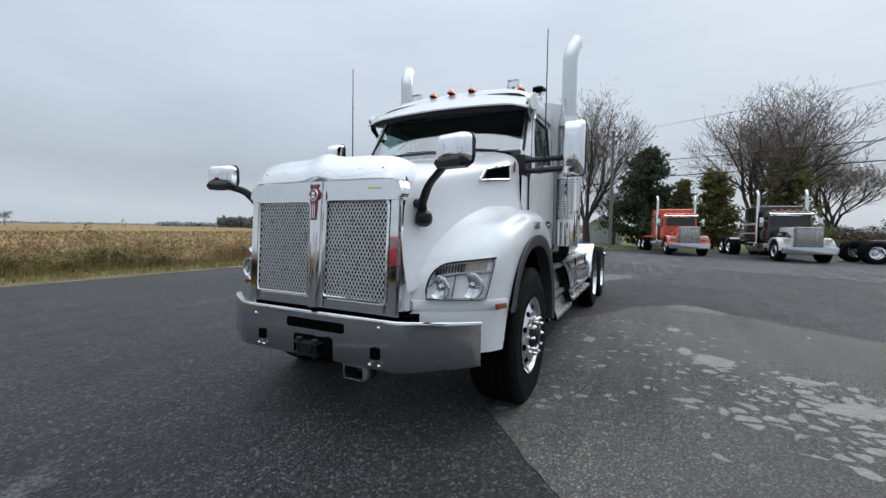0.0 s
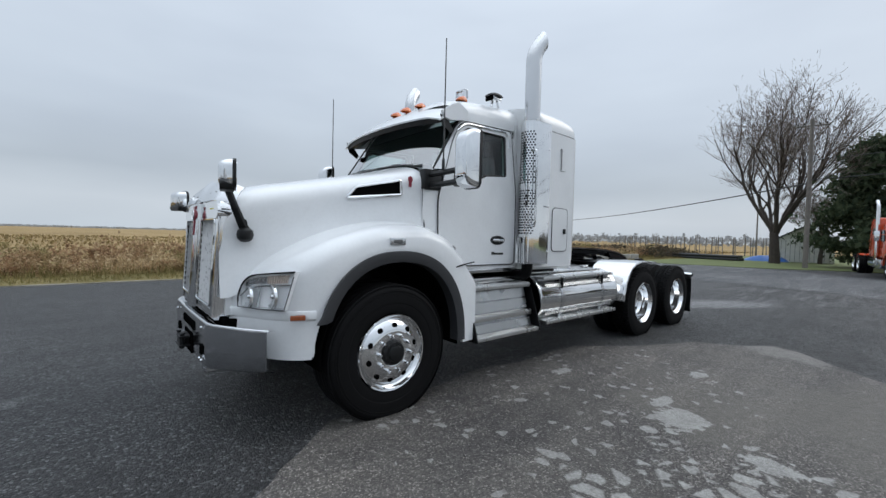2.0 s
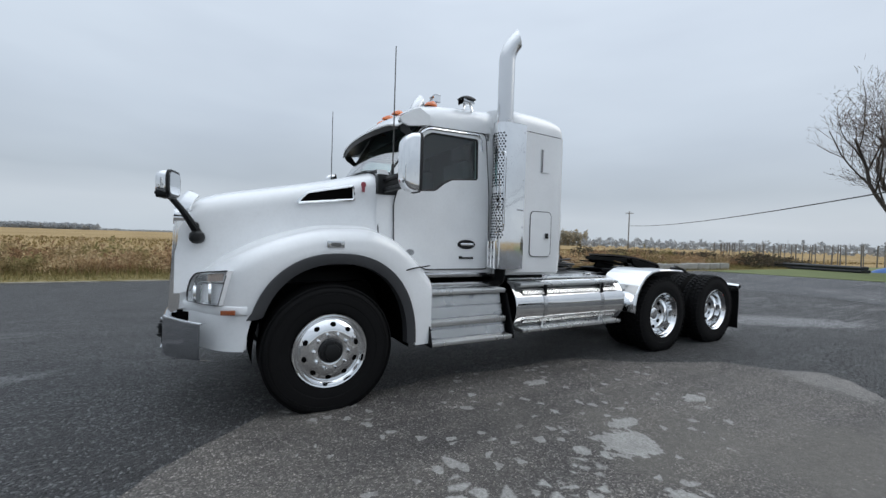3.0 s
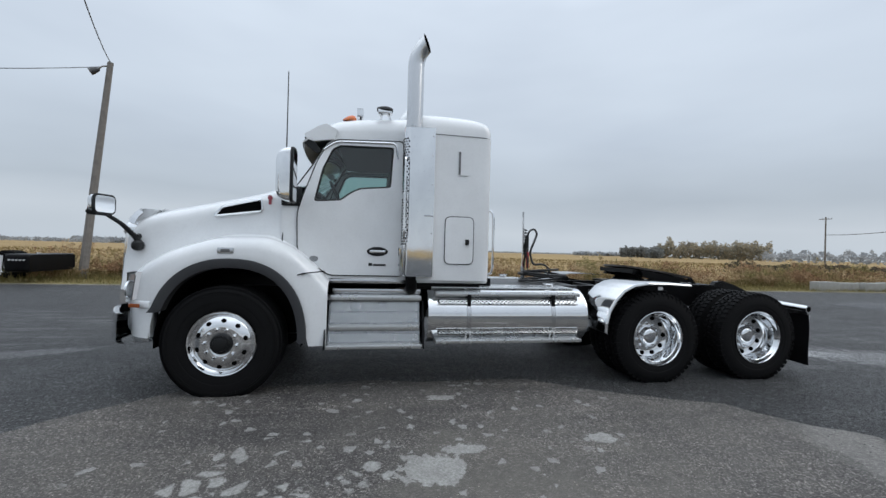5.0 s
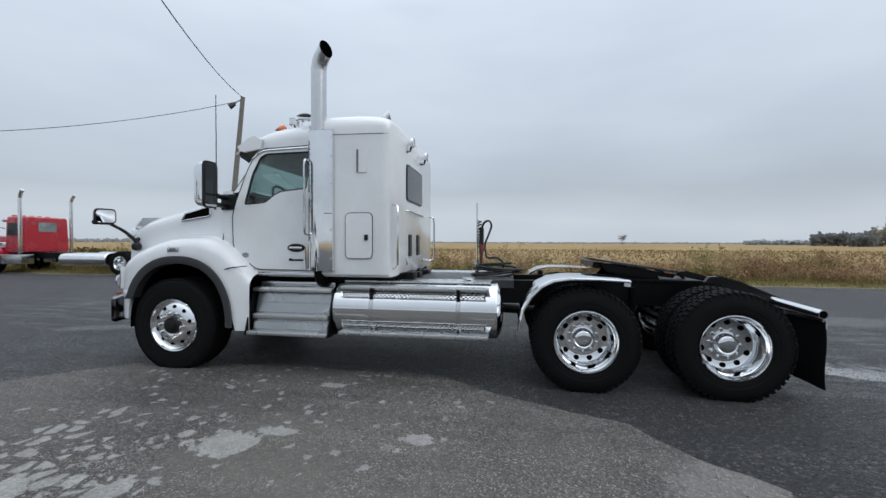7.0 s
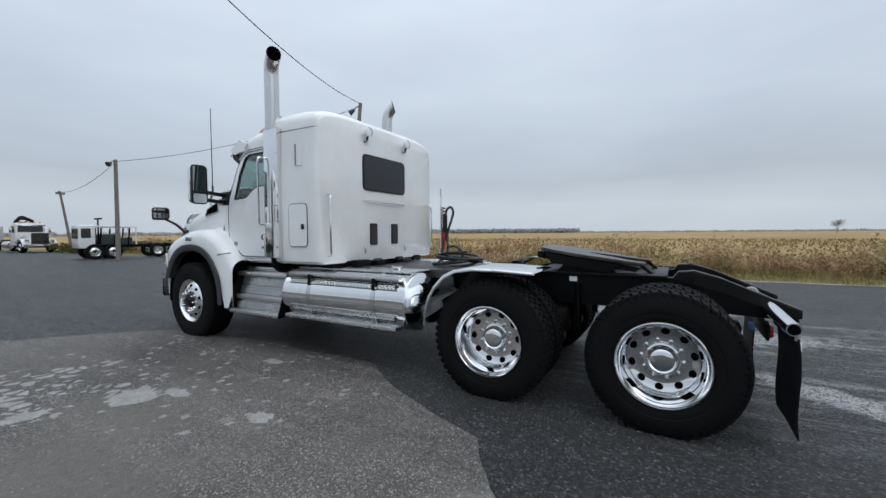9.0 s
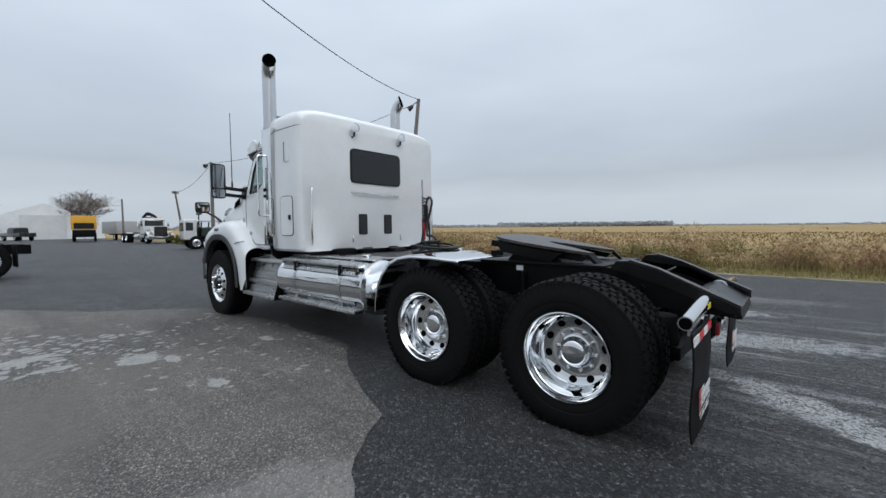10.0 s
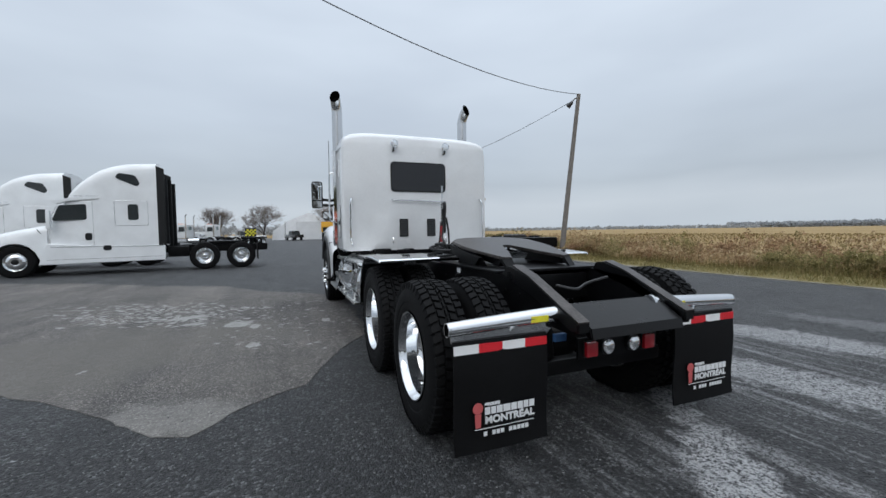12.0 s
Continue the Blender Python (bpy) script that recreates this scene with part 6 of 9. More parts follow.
def chassis():
    for s in (-1, 1):
        bm = B()
        slab(bm, [(-0.55, 0.72), (6.45, 0.78), (6.88, 0.76), (6.88, 0.83), (6.45, 1.02), (6.05, 1.055), (-0.55, 0.99)], s * 0.385, s * 0.47, "x", 0.006)
        rail = part("frame_rail", bm, FRAME, truck, "black steel frame rail")
        bm = B()
        slab(bm, [(6.05, 1.04), (6.10, 1.11), (6.20, 1.118), (6.40, 1.06), (6.91, 0.84), (6.91, 0.785), (6.85, 0.775), (6.45, 0.95)], s * 0.385, s * 0.475, "x", 0.010)
        part("ramp", bm, BLACKGLOSS, rail, "sloping black ramp at the frame end")
        bm = B()
        slab(bm, [(6.20, 1.119), (6.40, 1.061), (6.91, 0.841), (6.91, 0.848), (6.40, 1.069), (6.20, 1.127)], s * 0.39, s * 0.47, "x")
        part("ramp_wear_strip", bm, WORN, rail)
        for y, z in ((4.3, 0.95), (4.9, 0.93), (5.3, 0.96), (5.35, 0.88), (5.8, 0.93), (6.1, 0.93), (6.3, 0.92), (3.95, 0.93)):
            bm = B()
            spin(bm, [(0.0, 0.018), (0.012, 0.018), (0.014, 0.008), (0.014, 0)], 8)
            bmesh.ops.transform(bm, matrix=Matrix.Translation((s * 0.47, y, z)) @ Matrix.Diagonal((s, 1, 1, 1)), verts=bm.verts)
            part("bolt", bm, FRAME, rail)
        # suspension arms and air bags
        for y in (4.655, 6.0):
            bm = B()
            spin(bm, [(0.30, 0.0), (0.30, 0.11), (0.34, 0.13), (0.42, 0.12), (0.47, 0.13), (0.52, 0.11), (0.52, 0.0)], 18, "z", at=(s * 0.43, y + 0.42, 0.2))
            part("air_bag", bm, RUBBER, truck)
        bm = B()
        tube(bm, [(s * 0.43, 4.25, 0.62), (s * 0.43, 4.655, 0.44), (s * 0.43, 5.15, 0.45)], 0.05, 8)
        part("suspension_arm", bm, FRAME, truck)
        bm = B()
        tube(bm, [(s * 0.43, 5.60, 0.62), (s * 0.43, 6.0, 0.44), (s * 0.43, 6.45, 0.45)], 0.05, 8)
        part("suspension_arm", bm, FRAME, truck)
        bm = B()
        tube(bm, [(s * 0.50, 5.28, 0.98), (s * 0.50, 5.28, 0.52)], 0.028, 8)
        part("shock_absorber", bm, FRAME, truck)
        bm = B()
        box(bm, *sorted((s * 0.472, s * 0.478)), 5.20, 5.27, 0.985, 1.03)
        part("frame_sticker", bm, PRINT, rail)
        # white cable loop on the far side of the deck
    for y, z in ((4.655, 0.50), (6.0, 0.50)):
        bm = B()
        tube(bm, [(-1.0, y, z), (-0.3, y, z), (-0.16, y, z), (0.0, y, z + 0.02), (0.16, y, z), (0.3, y, z), (1.0, y, z)], [0.07, 0.08, 0.16, 0.22, 0.16, 0.08, 0.07], 14)
        part("drive_axle", bm, FRAME, truck, "black drive axle")
    bm = B()
    tube(bm, [(-1.0, 0.0, 0.47), (-0.6, 0.0, 0.42), (0.6, 0.0, 0.42), (1.0, 0.0, 0.47)], 0.06, 10)
    part("steer_axle", bm, FRAME, truck)
    bm = B()
    tube(bm, [(0, 1.4, 0.72), (0, 4.4, 0.60), (0, 4.6, 0.54)], 0.06, 10)
    part("drive_shaft", bm, FRAME, truck)
    bm = B()
    box(bm, -0.42, 0.42, -0.5, 1.7, 0.42, 1.15, 0.08)
    part("engine_block", bm, FRAME, truck)
    for y in (2.9, 3.7, 4.45, 5.32, 5.95):
        bm = B()
        box(bm, -0.39, 0.39, y - 0.05, y + 0.05, 0.80, 1.02, 0.02)
        part("cross_member", bm, FRAME, truck)
    # closing plate and lamps at the tail
    bm = B()
    slab(bm, [(6.62, 0.90), (6.70, 0.915), (6.90, 0.80), (6.915, 0.74), (6.88, 0.735), (6.66, 0.85)], -0.375, 0.375, "x", 0.008)
    tail = part("tail_plate", bm, BLACKGLOSS, truck, "black sloping plate between the frame ends")
    bm = B()
    box(bm, -0.33, 0.33, 6.72, 6.74, 0.565, 0.70, 0.004)
    part("lamp_panel", bm, FRAME, tail)
    for x, mat, nm, lb in ((0.245, RED, "tail_lamp", "red tail lamp"), (-0.235, RED, "tail_lamp", "red tail lamp"), (0.11, REFLECT, "reversing_lamp", "clear reversing lamp"), (-0.105, REFLECT, "reversing_lamp", "clear reversing lamp")):
        bm = B()
        if mat is RED:
            box(bm, x - 0.045, x + 0.045, 6.74, 6.775, 0.582, 0.677, 0.012)
        else:
            spin(bm, [(6.74, 0.05), (6.77, 0.046), (6.78, 0.03), (6.782, 0)], 20, "y", at=(x, 0, 0.632))
        part(nm, bm, mat, tail, lb)
        bm = B()
        spin(bm, [(6.74, 0.055), (6.762, 0.055), (6.762, 0.046)], 20, "y", at=(x, 0, 0.632)) if mat is not RED else box(bm, x - 0.05, x + 0.05, 6.738, 6.752, 0.576, 0.682, 0.004)
        part("lamp_ring", bm, BLACK, tail)
    bm = B()
    box(bm, -0.55, 0.55, 6.48, 6.58, 0.42, 0.52, 0.015)
    part("rear_cross_tube", bm, FRAME, truck)
    bm = B()
    box(bm, 0.33, 0.42, 6.60, 6.63, 0.66, 0.71, 0.004)
    part("blue_connector", bm, BLUEHOSE, truck)
    bm = B()
    tube(bm, bend([(0.20, 6.35, 0.98), (0.05, 6.40, 0.94), (-0.10, 6.30, 0.97), (-0.25, 6.38, 1.02)], 0.08), 0.011, 6)
    part("brake_hose", bm, HOSE, truck)


def fifth_wheel():
    """Tilted coupling plate with rear horns and throat, on its slide base."""
    m = Matrix.Translation((0, 5.33, 1.215)) @ Matrix.Rotation(radians(-8.5), 4, "X")
    bm = B()
    half = [(0.0, -0.50), (0.22, -0.50), (0.36, -0.44), (0.455, -0.30), (0.46, -0.05), (0.44, 0.14), (0.40, 0.26), (0.345, 0.50), (0.26, 0.53), (0.16, 0.30), (0.07, 0.05), (0.045, -0.02), (0.0, -0.04)]
    outline = half + [(-x, y) for x, y in half[-2:0:-1]]
    slab(bm, outline, -0.006, 0.020, "z", 0.006)
    bmesh.ops.transform(bm, matrix=m, verts=bm.verts)
    pl = part("fifth_wheel_plate", bm, WORN, truck, "greasy steel fifth wheel plate tilted back")
    bm = B()
    for s in (-1, 1):
        slab(bm, [(-0.42, -0.09), (0.45, -0.07), (0.48, -0.022), (-0.46, -0.022)], s * 0.30, s * 0.34, "x")
        slab(bm, [(-0.30, -0.11), (0.22, -0.11), (0.3, -0.022), (-0.38, -0.022)], s * 0.42, s * 0.45, "x")
        # sloping horn ends
        vs = [bm.verts.new(v) for v in ((s * 0.345, 0.48, 0.02), (s * 0.26, 0.51, 0.02), (s * 0.27, 0.66, -0.09), (s * 0.335, 0.64, -0.09), (s * 0.345, 0.48, -0.02), (s * 0.26, 0.51, -0.02), (s * 0.27, 0.66, -0.11), (s * 0.335, 0.64, -0.11))]
        for f in ((0, 1, 2, 3), (7, 6, 5, 4), (0, 3, 7, 4), (1, 5, 6, 2), (2, 6, 7, 3)):
            bm.faces.new([vs[i] for i in f])
    box(bm, -0.40, 0.40, -0.46, -0.40, -0.08, -0.022)
    bmesh.ops.transform(bm, matrix=m, verts=bm.verts)
    part("plate_skirt", bm, FRAME, pl)
    for s in (-1, 1):
        bm = B()
        slab(bm, [(5.05, 1.06), (5.62, 1.06), (5.50, 1.17), (5.38, 1.215), (5.28, 1.215), (5.16, 1.17)], s * 0.365, s * 0.41, "x", 0.006)
        part("pivot_bracket", bm, FRAME, pl)
    bm = B()
    box(bm, -0.50, 0.50, 4.80, 6.02, 1.045, 1.07, 0.006)
    part("slide_base", bm, FRAME, pl)
    bm = B()
    tube(bm, [(-0.30, 5.25, 1.16), (-0.62, 5.20, 1.15), (-0.80, 5.18, 1.15)], 0.014, 6)
    part("release_handle", bm, FRAME, pl)


def rear_hanger(s):
    """Flap hanger arm with tape, and the hanging mud flap."""
    bm = B()
    dx = 0.0 if s > 0 else 0.09
    tube(bm, [(s * 0.40 + dx, 6.70, 0.866), (s * 0.42 + dx, 6.70, 0.866), (s * 1.18 + dx, 6.715, 0.838), (s * 1.20 + dx, 6.715, 0.837)], [0.052, 0.05, 0.042, 0.040], 16)
    slab(bm, [(s * 0.46 + dx, 0.86), (s * 1.185 + dx, 0.84), (s * 1.185 + dx, 0.765), (s * 0.57 + dx, 0.755)], 6.722, 6.737, "y")
    bm2 = B()
    spin(bm2, [(0.0, 0.062), (0.02, 0.062), (0.022, 0.05)], 16, "x", at=(s * 0.41 + dx, 6.70, 0.866))
    h = part("flap_hanger", bm, ALU, truck, "bright tapered mud flap hanger")
    part("hanger_collar", bm2, STEEL, h)
    bm2 = B()
    spin(bm2, [(0.0, 0.041), (0.006 * s, 0.041), (0.006 * s, 0.034)], 16, "x", at=(s * 1.199 + dx, 6.715, 0.837))
    part("hanger_end", bm2, ALU, h)
    bm2 = B()
    spin(bm2, [(0.0, 0.034), (0.004 * s, 0.034), (0.004 * s, 0.0)], 16, "x", at=(s * 1.199 + dx, 6.715, 0.837))
    part("hanger_bore", bm2, DARK, h)
    bm = B()
    box(bm, *sorted((s * 0.56 + dx, s * 0.68 + dx)), 6.738, 6.752, 0.835, 0.872)
    part("sticker", bm, YELLOWTAPE, h)
    bm = B()
    spin(bm, [(0.0, 0.02), (0.01, 0.018), (0.012, 0.0)], 8, "y", at=(s * 0.80 + dx, 6.737, 0.80))
    part("bolt", bm, STEEL, h)
    bm = B()
    rings = []
    for k in range(12):
        z = 0.775 - 0.635 * k / 11
        y = 6.738 + 0.012 * math.sin(k * 0.5) + 0.02 * (k / 11) ** 2
        rings.append([(s * 0.575 + dx, y, z), (s * 0.88 + dx, y + 0.006, z), (s * 1.182 + dx, y, z), (s * 1.182 + dx, y + 0.010, z), (s * 0.88 + dx, y + 0.016, z), (s * 0.575 + dx, y + 0.010, z)])
    loft(bm, rings, close=True, cap0=True, cap1=True)
    flap = part("mud_flap", bm, FLAP, truck, "black rubber mud flap with white dealer print")
    n = 4
    for k in range(n):
        bm = B()
        x0, x1 = 1.18 - 0.15 * k, 1.18 - 0.15 * (k + 1)
        box(bm, *sorted((s * x0 + dx, s * x1 + dx)), 6.752, 6.7605, 0.703, 0.752)
        part("reflective_tape", bm, WHITETAPE if (k % 2 == 0) == (s > 0) else REDTAPE, flap, "red and white reflective tape")
    # dealer mark: red crest and plain bars in place of the lettering
    cx = s * 0.88 + dx
    def bar(x0, x1, z0, z1, mat):
        bm = B()
        box(bm, cx + x0, cx + x1, 6.7715, 6.7735, z0, z1)
        part("print_bar", bm, mat, flap)
    bm = B()
    slab(bm, [(cx + 0.165 + 0.032 * math.cos(a), 0.395 + 0.032 * math.sin(a)) for a in (2 * math.pi * k / 16 for k in range(16))], 6.7715, 6.7735, "y")
    slab(bm, [(cx + 0.145, 0.362), (cx + 0.185, 0.362), (cx + 0.180, 0.285), (cx + 0.150, 0.285)], 6.7715, 6.7735, "y")
    part("print_crest", bm, REDPRINT, flap)
    def word(text, x0, z0, size, width):
        cu = bpy.data.curves.new("print_word", "FONT")
        cu.body, cu.size, cu.extrude = text, size, 0.0008
        cu.offset = 0.0026
        cu.materials.append(PRINT)
        ob = new("print_word", cu)
        ob.parent = flap
        ob.matrix_basis = pose(cx + x0, 6.7725, z0, 90, 0, 180) @ Matrix.Diagonal((width, 1, 1, 1))
        return ob

    word("GROUPE", 0.122, 0.404, 0.021, 1.15)
    for k, w in enumerate((0.034, 0.030, 0.036, 0.046, 0.036, 0.034, 0.032, 0.034)):
        x = 0.122 - sum((0.034, 0.030, 0.036, 0.046, 0.036, 0.034, 0.032, 0.034)[:k]) - 0.006 * k
        bar(x - w, x, 0.353, 0.394, PRINT)
    word("MONTR\u00c9AL", 0.122, 0.303, 0.056, 1.10)
    bar(-0.20, 0.185, 0.2745, 0.2785, PRINT)
    for k in range(11):
        if k not in (1, 5):
            bar(0.13 - 0.027 * (k + 1) + 0.006, 0.13 - 0.027 * k, 0.234, 0.258, PRINT)


def deck_gear():
    """Deck plate, pogo stick and coiled lines behind the sleeper."""
    bm = B()
    box(bm, -0.50, 0.60, 2.75, 3.95, 1.075, 1.09, 0.004)
    box(bm, -0.50, -0.44, 2.75, 3.95, 1.0, 1.075)
    box(bm, 0.44, 0.60, 2.75, 3.95, 1.0, 1.075)
    dk = part("deck_plate", bm, DARKDECK, truck, "dark tread plate deck behind the sleeper")
    dk.location.z = -0.045
    bm = B()
    for k in range(26):
        for j in range(22):
            x, y = -0.46 + 1.02 * k / 25, 2.80 + 1.10 * j / 21
            a = radians(45 if (k + j) % 2 else -45)
            c, sn = math.cos(a) * 0.014, math.sin(a) * 0.014
            vs = [bm.verts.new(v) for v in ((x - c - sn * 0.25, y - sn + c * 0.25, 1.0905), (x - c + sn * 0.25, y - sn - c * 0.25, 1.0905), (x + c + sn * 0.25, y + sn - c * 0.25, 1.0935), (x + c - sn * 0.25, y + sn + c * 0.25, 1.0935))]
            bm.faces.new(vs)
    tagged(part("tread_lugs", bm, BACKING, dk, smooth=0), kind="stuff")
    bm = B()
    tube(bm, [(-0.06, 3.47, 1.08), (-0.06, 3.47, 1.30)], 0.026, 10)
    pogo = part("hose_stand", bm, STEEL, truck, "spring hose stand with hanging air lines")
    pogo.location.z = -0.045
    bm = B()
    tube(bm, [(-0.06, 3.47, 1.30), (-0.06, 3.47, 2.06)], 0.011, 8)
    part("stand_rod", bm, ALU, pogo)
    bm = B()
    pts = []
    for k in range(120):
        a = k * 0.52
        pts.append((-0.06 + 0.03 * math.cos(a), 3.50 + 0.03 * math.sin(a), 1.45 + 0.0032 * k))
    tube(bm, pts, 0.007, 5)
    part("stand_spring", bm, BLACK, pogo)
    for nm, mat, dx, zt in (("air_line", HOSE, 0.035, 1.55), ("air_line", HOSE, -0.04, 1.62), ("cable", HOSE, 0.0, 1.90)):
        bm = B()
        pts = [(-0.06 + dx, 3.51, zt), (-0.06 + dx * 1.6, 3.53, zt - 0.18), (-0.06 + dx * 2, 3.52, 1.25)]
        for k in range(34):
            a = k * 0.42 + dx * 20
            pts.append((-0.02 + dx + 0.20 * math.cos(a), 3.66 + 0.29 * math.sin(a) + 0.004 * k, 1.115 + 0.0034 * k + 0.04 * math.sin(a * 0.7 + dx * 30)))
        if nm == "cable":
            pts = [(-0.06, 3.53, 1.70), (-0.05, 3.56, 1.80), (-0.04, 3.63, 1.83), (-0.03, 3.67, 1.76), (-0.04, 3.62, 1.62), (-0.04, 3.57, 1.50), (0.0, 3.60, 1.32), (0.05, 3.74, 1.34), (0.05, 3.84, 1.26), (0.0, 3.80, 1.16), (-0.05, 3.62, 1.12)]
            pts = bend(pts, 0.06)
        tube(bm, pts, 0.015, 6)
        part(nm, bm, mat, pogo)
    bm = B()
    tube(bm, [(-0.06, 3.53, 1.72), (-0.06, 3.53, 1.40)], 0.03, 8)
    part("coupling_socket", bm, BLACK, pogo)
    bm = B()
    tube(bm, [(-0.02, 3.53, 1.50), (-0.02, 3.53, 1.28)], 0.022, 8)
    part("coupling_plug", bm, REDHOSE, pogo)
    # boxes under the rear of the sleeper
    for x, w, h, mat in ((0.62, 0.12, 0.10, FRAME), (0.30, 0.09, 0.08, FRAME), (-0.30, 0.10, 0.07, BLACK)):
        bm = B()
        box(bm, x - w, x + w, 2.66, 2.78, 1.03, 1.03 + h, 0.015)
        part("valve_box", bm, mat, truck)


def roof_gear():
    for x, y in ((0.0, 0.915), (0.24, 0.94), (-0.24, 0.94), (0.745, 1.10), (-0.745, 1.10)):
        z = 2.868 if abs(x) < 0.5 else 2.862
        bm = B()
        rings = []
        for k in range(6):
            t = k / 5
            f = math.cos(t * 1.45) ** 0.6
            rings.append([(x + 0.04 * f * math.cos(a), y + 0.075 * f * math.sin(a) + 0.03 * t, z + 0.058 * t) for a in (2 * math.pi * j / 14 for j in range(14))])
        loft(bm, rings, close=True, cap1=True)
        part("clearance_lamp", bm, AMBER, truck, "amber teardrop roof lamp")
    for s in (-1, 1):
        # square work lamp
        bm = B()
        for x0, x1, z0, z1 in ((-0.065, -0.05, -0.045, 0.045), (0.05, 0.065, -0.045, 0.045), (-0.065, 0.065, 0.033, 0.045), (-0.065, 0.065, -0.045, -0.033)):
            box(bm, s * 0.625 + x0, s * 0.625 + x1, 1.18, 1.25, 2.985 + z0, 2.985 + z1, 0.004)
        lp = part("roof_lamp", bm, ALU, truck, "small square work lamp on the roof")
        bm = B()
        box(bm, s * 0.625 - 0.05, s * 0.625 + 0.05, 1.20, 1.23, 2.950, 3.020)
        part("lamp_glass", bm, REFLECT, lp)
        bm = B()
        tube(bm, [(s * 0.625, 1.22, 2.90), (s * 0.625, 1.22, 2.950)], 0.012, 6)
        part("lamp_stem", bm, BLACK, lp)
        # low air horn under a dark rounded hood, on two splayed feet
        bm = B()
        rings = []
        for k in range(9):
            t = k / 8
            w, h = 0.060 + 0.012 * math.sin(math.pi * t), 0.010 + 0.030 * math.sin(math.pi * t) ** 0.6
            rings.append([(s * 0.85 + w * math.cos(q), 1.575 - 0.175 * t, 2.975 + h * math.sin(q)) for q in (math.pi * j / 10 for j in range(11))])
        loft(bm, rings, cap0=True, cap1=True)
        hn = part("air_horn", bm, BLACK, truck, "low black and chrome air horn on the roof edge")
        bm = B()
        rings = []
        for k in range(7):
            t = k / 6
            w, h = 0.038 + 0.022 * t, 0.018 + 0.012 * t ** 2
            rings.append([(s * 0.85 + w * px, 1.565 - 0.15 * t, 2.948 + h * pz) for px, pz in rounded([(-1, -1), (1, -1), (1, 1), (-1, 1)], 0.5)])
        loft(bm, rings, close=True, cap0=True)
        part("horn_bell", bm, CHROME, hn)
        bm = B()
        box(bm, s * 0.85 - 0.05, s * 0.85 + 0.05, 1.419, 1.43, 2.925, 2.971, 0.004)
        part("horn_mouth", bm, DARK, hn)
        for y, dy in ((1.46, -0.02), (1.53, 0.02)):
            bm = B()
            tube(bm, [(s * 0.86, y + dy, 2.86), (s * 0.85, y, 2.938)], 0.014, 6)
            part("horn_foot", bm, CHROME, hn)


def interior():
    bm = B()
    box(bm, -0.90, 0.90, 0.62, 1.74, 1.30, 1.34)
    fl = part("cab_floor", bm, CABIN, truck)
    bm = B()
    rings = []
    for u in (-1, -0.6, -0.2, 0.2, 0.6, 1):
        x = 0.90 * u
        rings.append([(x, 0.55, 2.06), (x, 0.72, 2.08), (x, 0.84, 2.02), (x, 0.86, 1.80), (x, 0.80, 1.35)])
    loft(bm, rings)
    part("dashboard", bm, CABIN, truck)
    for s in (-1, 1):
        bm = B()
        box(bm, s * 0.48 - 0.25, s * 0.48 + 0.25, 1.12, 1.60, 1.62, 1.78, 0.05)
        box(bm, s * 0.48 - 0.24, s * 0.48 + 0.24, 1.55, 1.70, 1.74, 2.36, 0.06)
        box(bm, s * 0.48 - 0.14, s * 0.48 + 0.14, 1.60, 1.70, 2.38, 2.56, 0.04)
        part("seat", bm, SEAT, truck, "grey cloth driving seat")
        bm = B()
        box(bm, *sorted((s * 0.86, s * 0.93)), 0.75, 1.72, 1.35, 1.92, 0.01)
        part("door_lining", bm, CABIN, truck)
    bm = B()
    pts = [(0.47 + 0.22 * math.cos(a), 0.98 - 0.09 * math.sin(a), 2.02 + 0.19 * math.sin(a)) for a in (2 * math.pi * k / 28 for k in range(29))]
    tube(bm, pts, 0.017, 6, cap=False)
    tube(bm, [(0.26, 0.98, 2.02), (0.68, 0.98, 2.02)], 0.016, 6)
    tube(bm, [(0.47, 0.98, 2.02), (0.47, 0.80, 1.85)], 0.03, 8)
    part("steering_wheel", bm, BLACK, truck)
    bm = B()
    box(bm, -0.88, 0.88, 0.98, 1.74, 2.60, 2.62)
    part("headliner", bm, CLOTH, truck)
    bm = B()
    box(bm, -0.93, 0.93, 1.72, 1.735, 1.30, 2.62)
    part("rear_lining", bm, CABIN, truck)


for s in (-1, 1):
    hood_vent(s)
    main_mirror(s)
    hood_mirror(s)
    stack(s)
    step_box(s)
    fuel_tank(s)
    quarter_fender(s)
    rear_hanger(s)
stone_guard()
chassis()
fifth_wheel()
deck_gear()
roof_gear()
interior()


# ---- vegetation ----
def quads(name, vs, mat, label, category, kind="stuff"):
    """Many loose four-cornered leaves as one object."""
    vs = np.asarray(vs, float).reshape(-1, 3)
    n = len(vs) // 4
    me = bpy.data.meshes.new(name)
    me.from_pydata(vs.tolist(), [], np.arange(4 * n).reshape(n, 4).tolist())
    me.materials.append(mat)
    ob = new(name, me)
    return tagged(ob, label, category, "", kind)


def thin_leaf(m, base, rough):
    """Lets part of the light through, as thin leaves do."""
    m.put(Base_Color=base, Roughness=rough, Specular_IOR_Level=0.12)
    tl = m.t.nodes.new("ShaderNodeBsdfTranslucent")
    m.link(base, tl.inputs[0])
    mx = m.t.nodes.new("ShaderNodeMixShader")
    mx.inputs[0].default_value = 0.5
    m.link(m.b.outputs[0], mx.inputs[1])
    m.link(tl.outputs[0], mx.inputs[2])
    m.link(mx.outputs[0], m.out.inputs[0])
    return m.mat


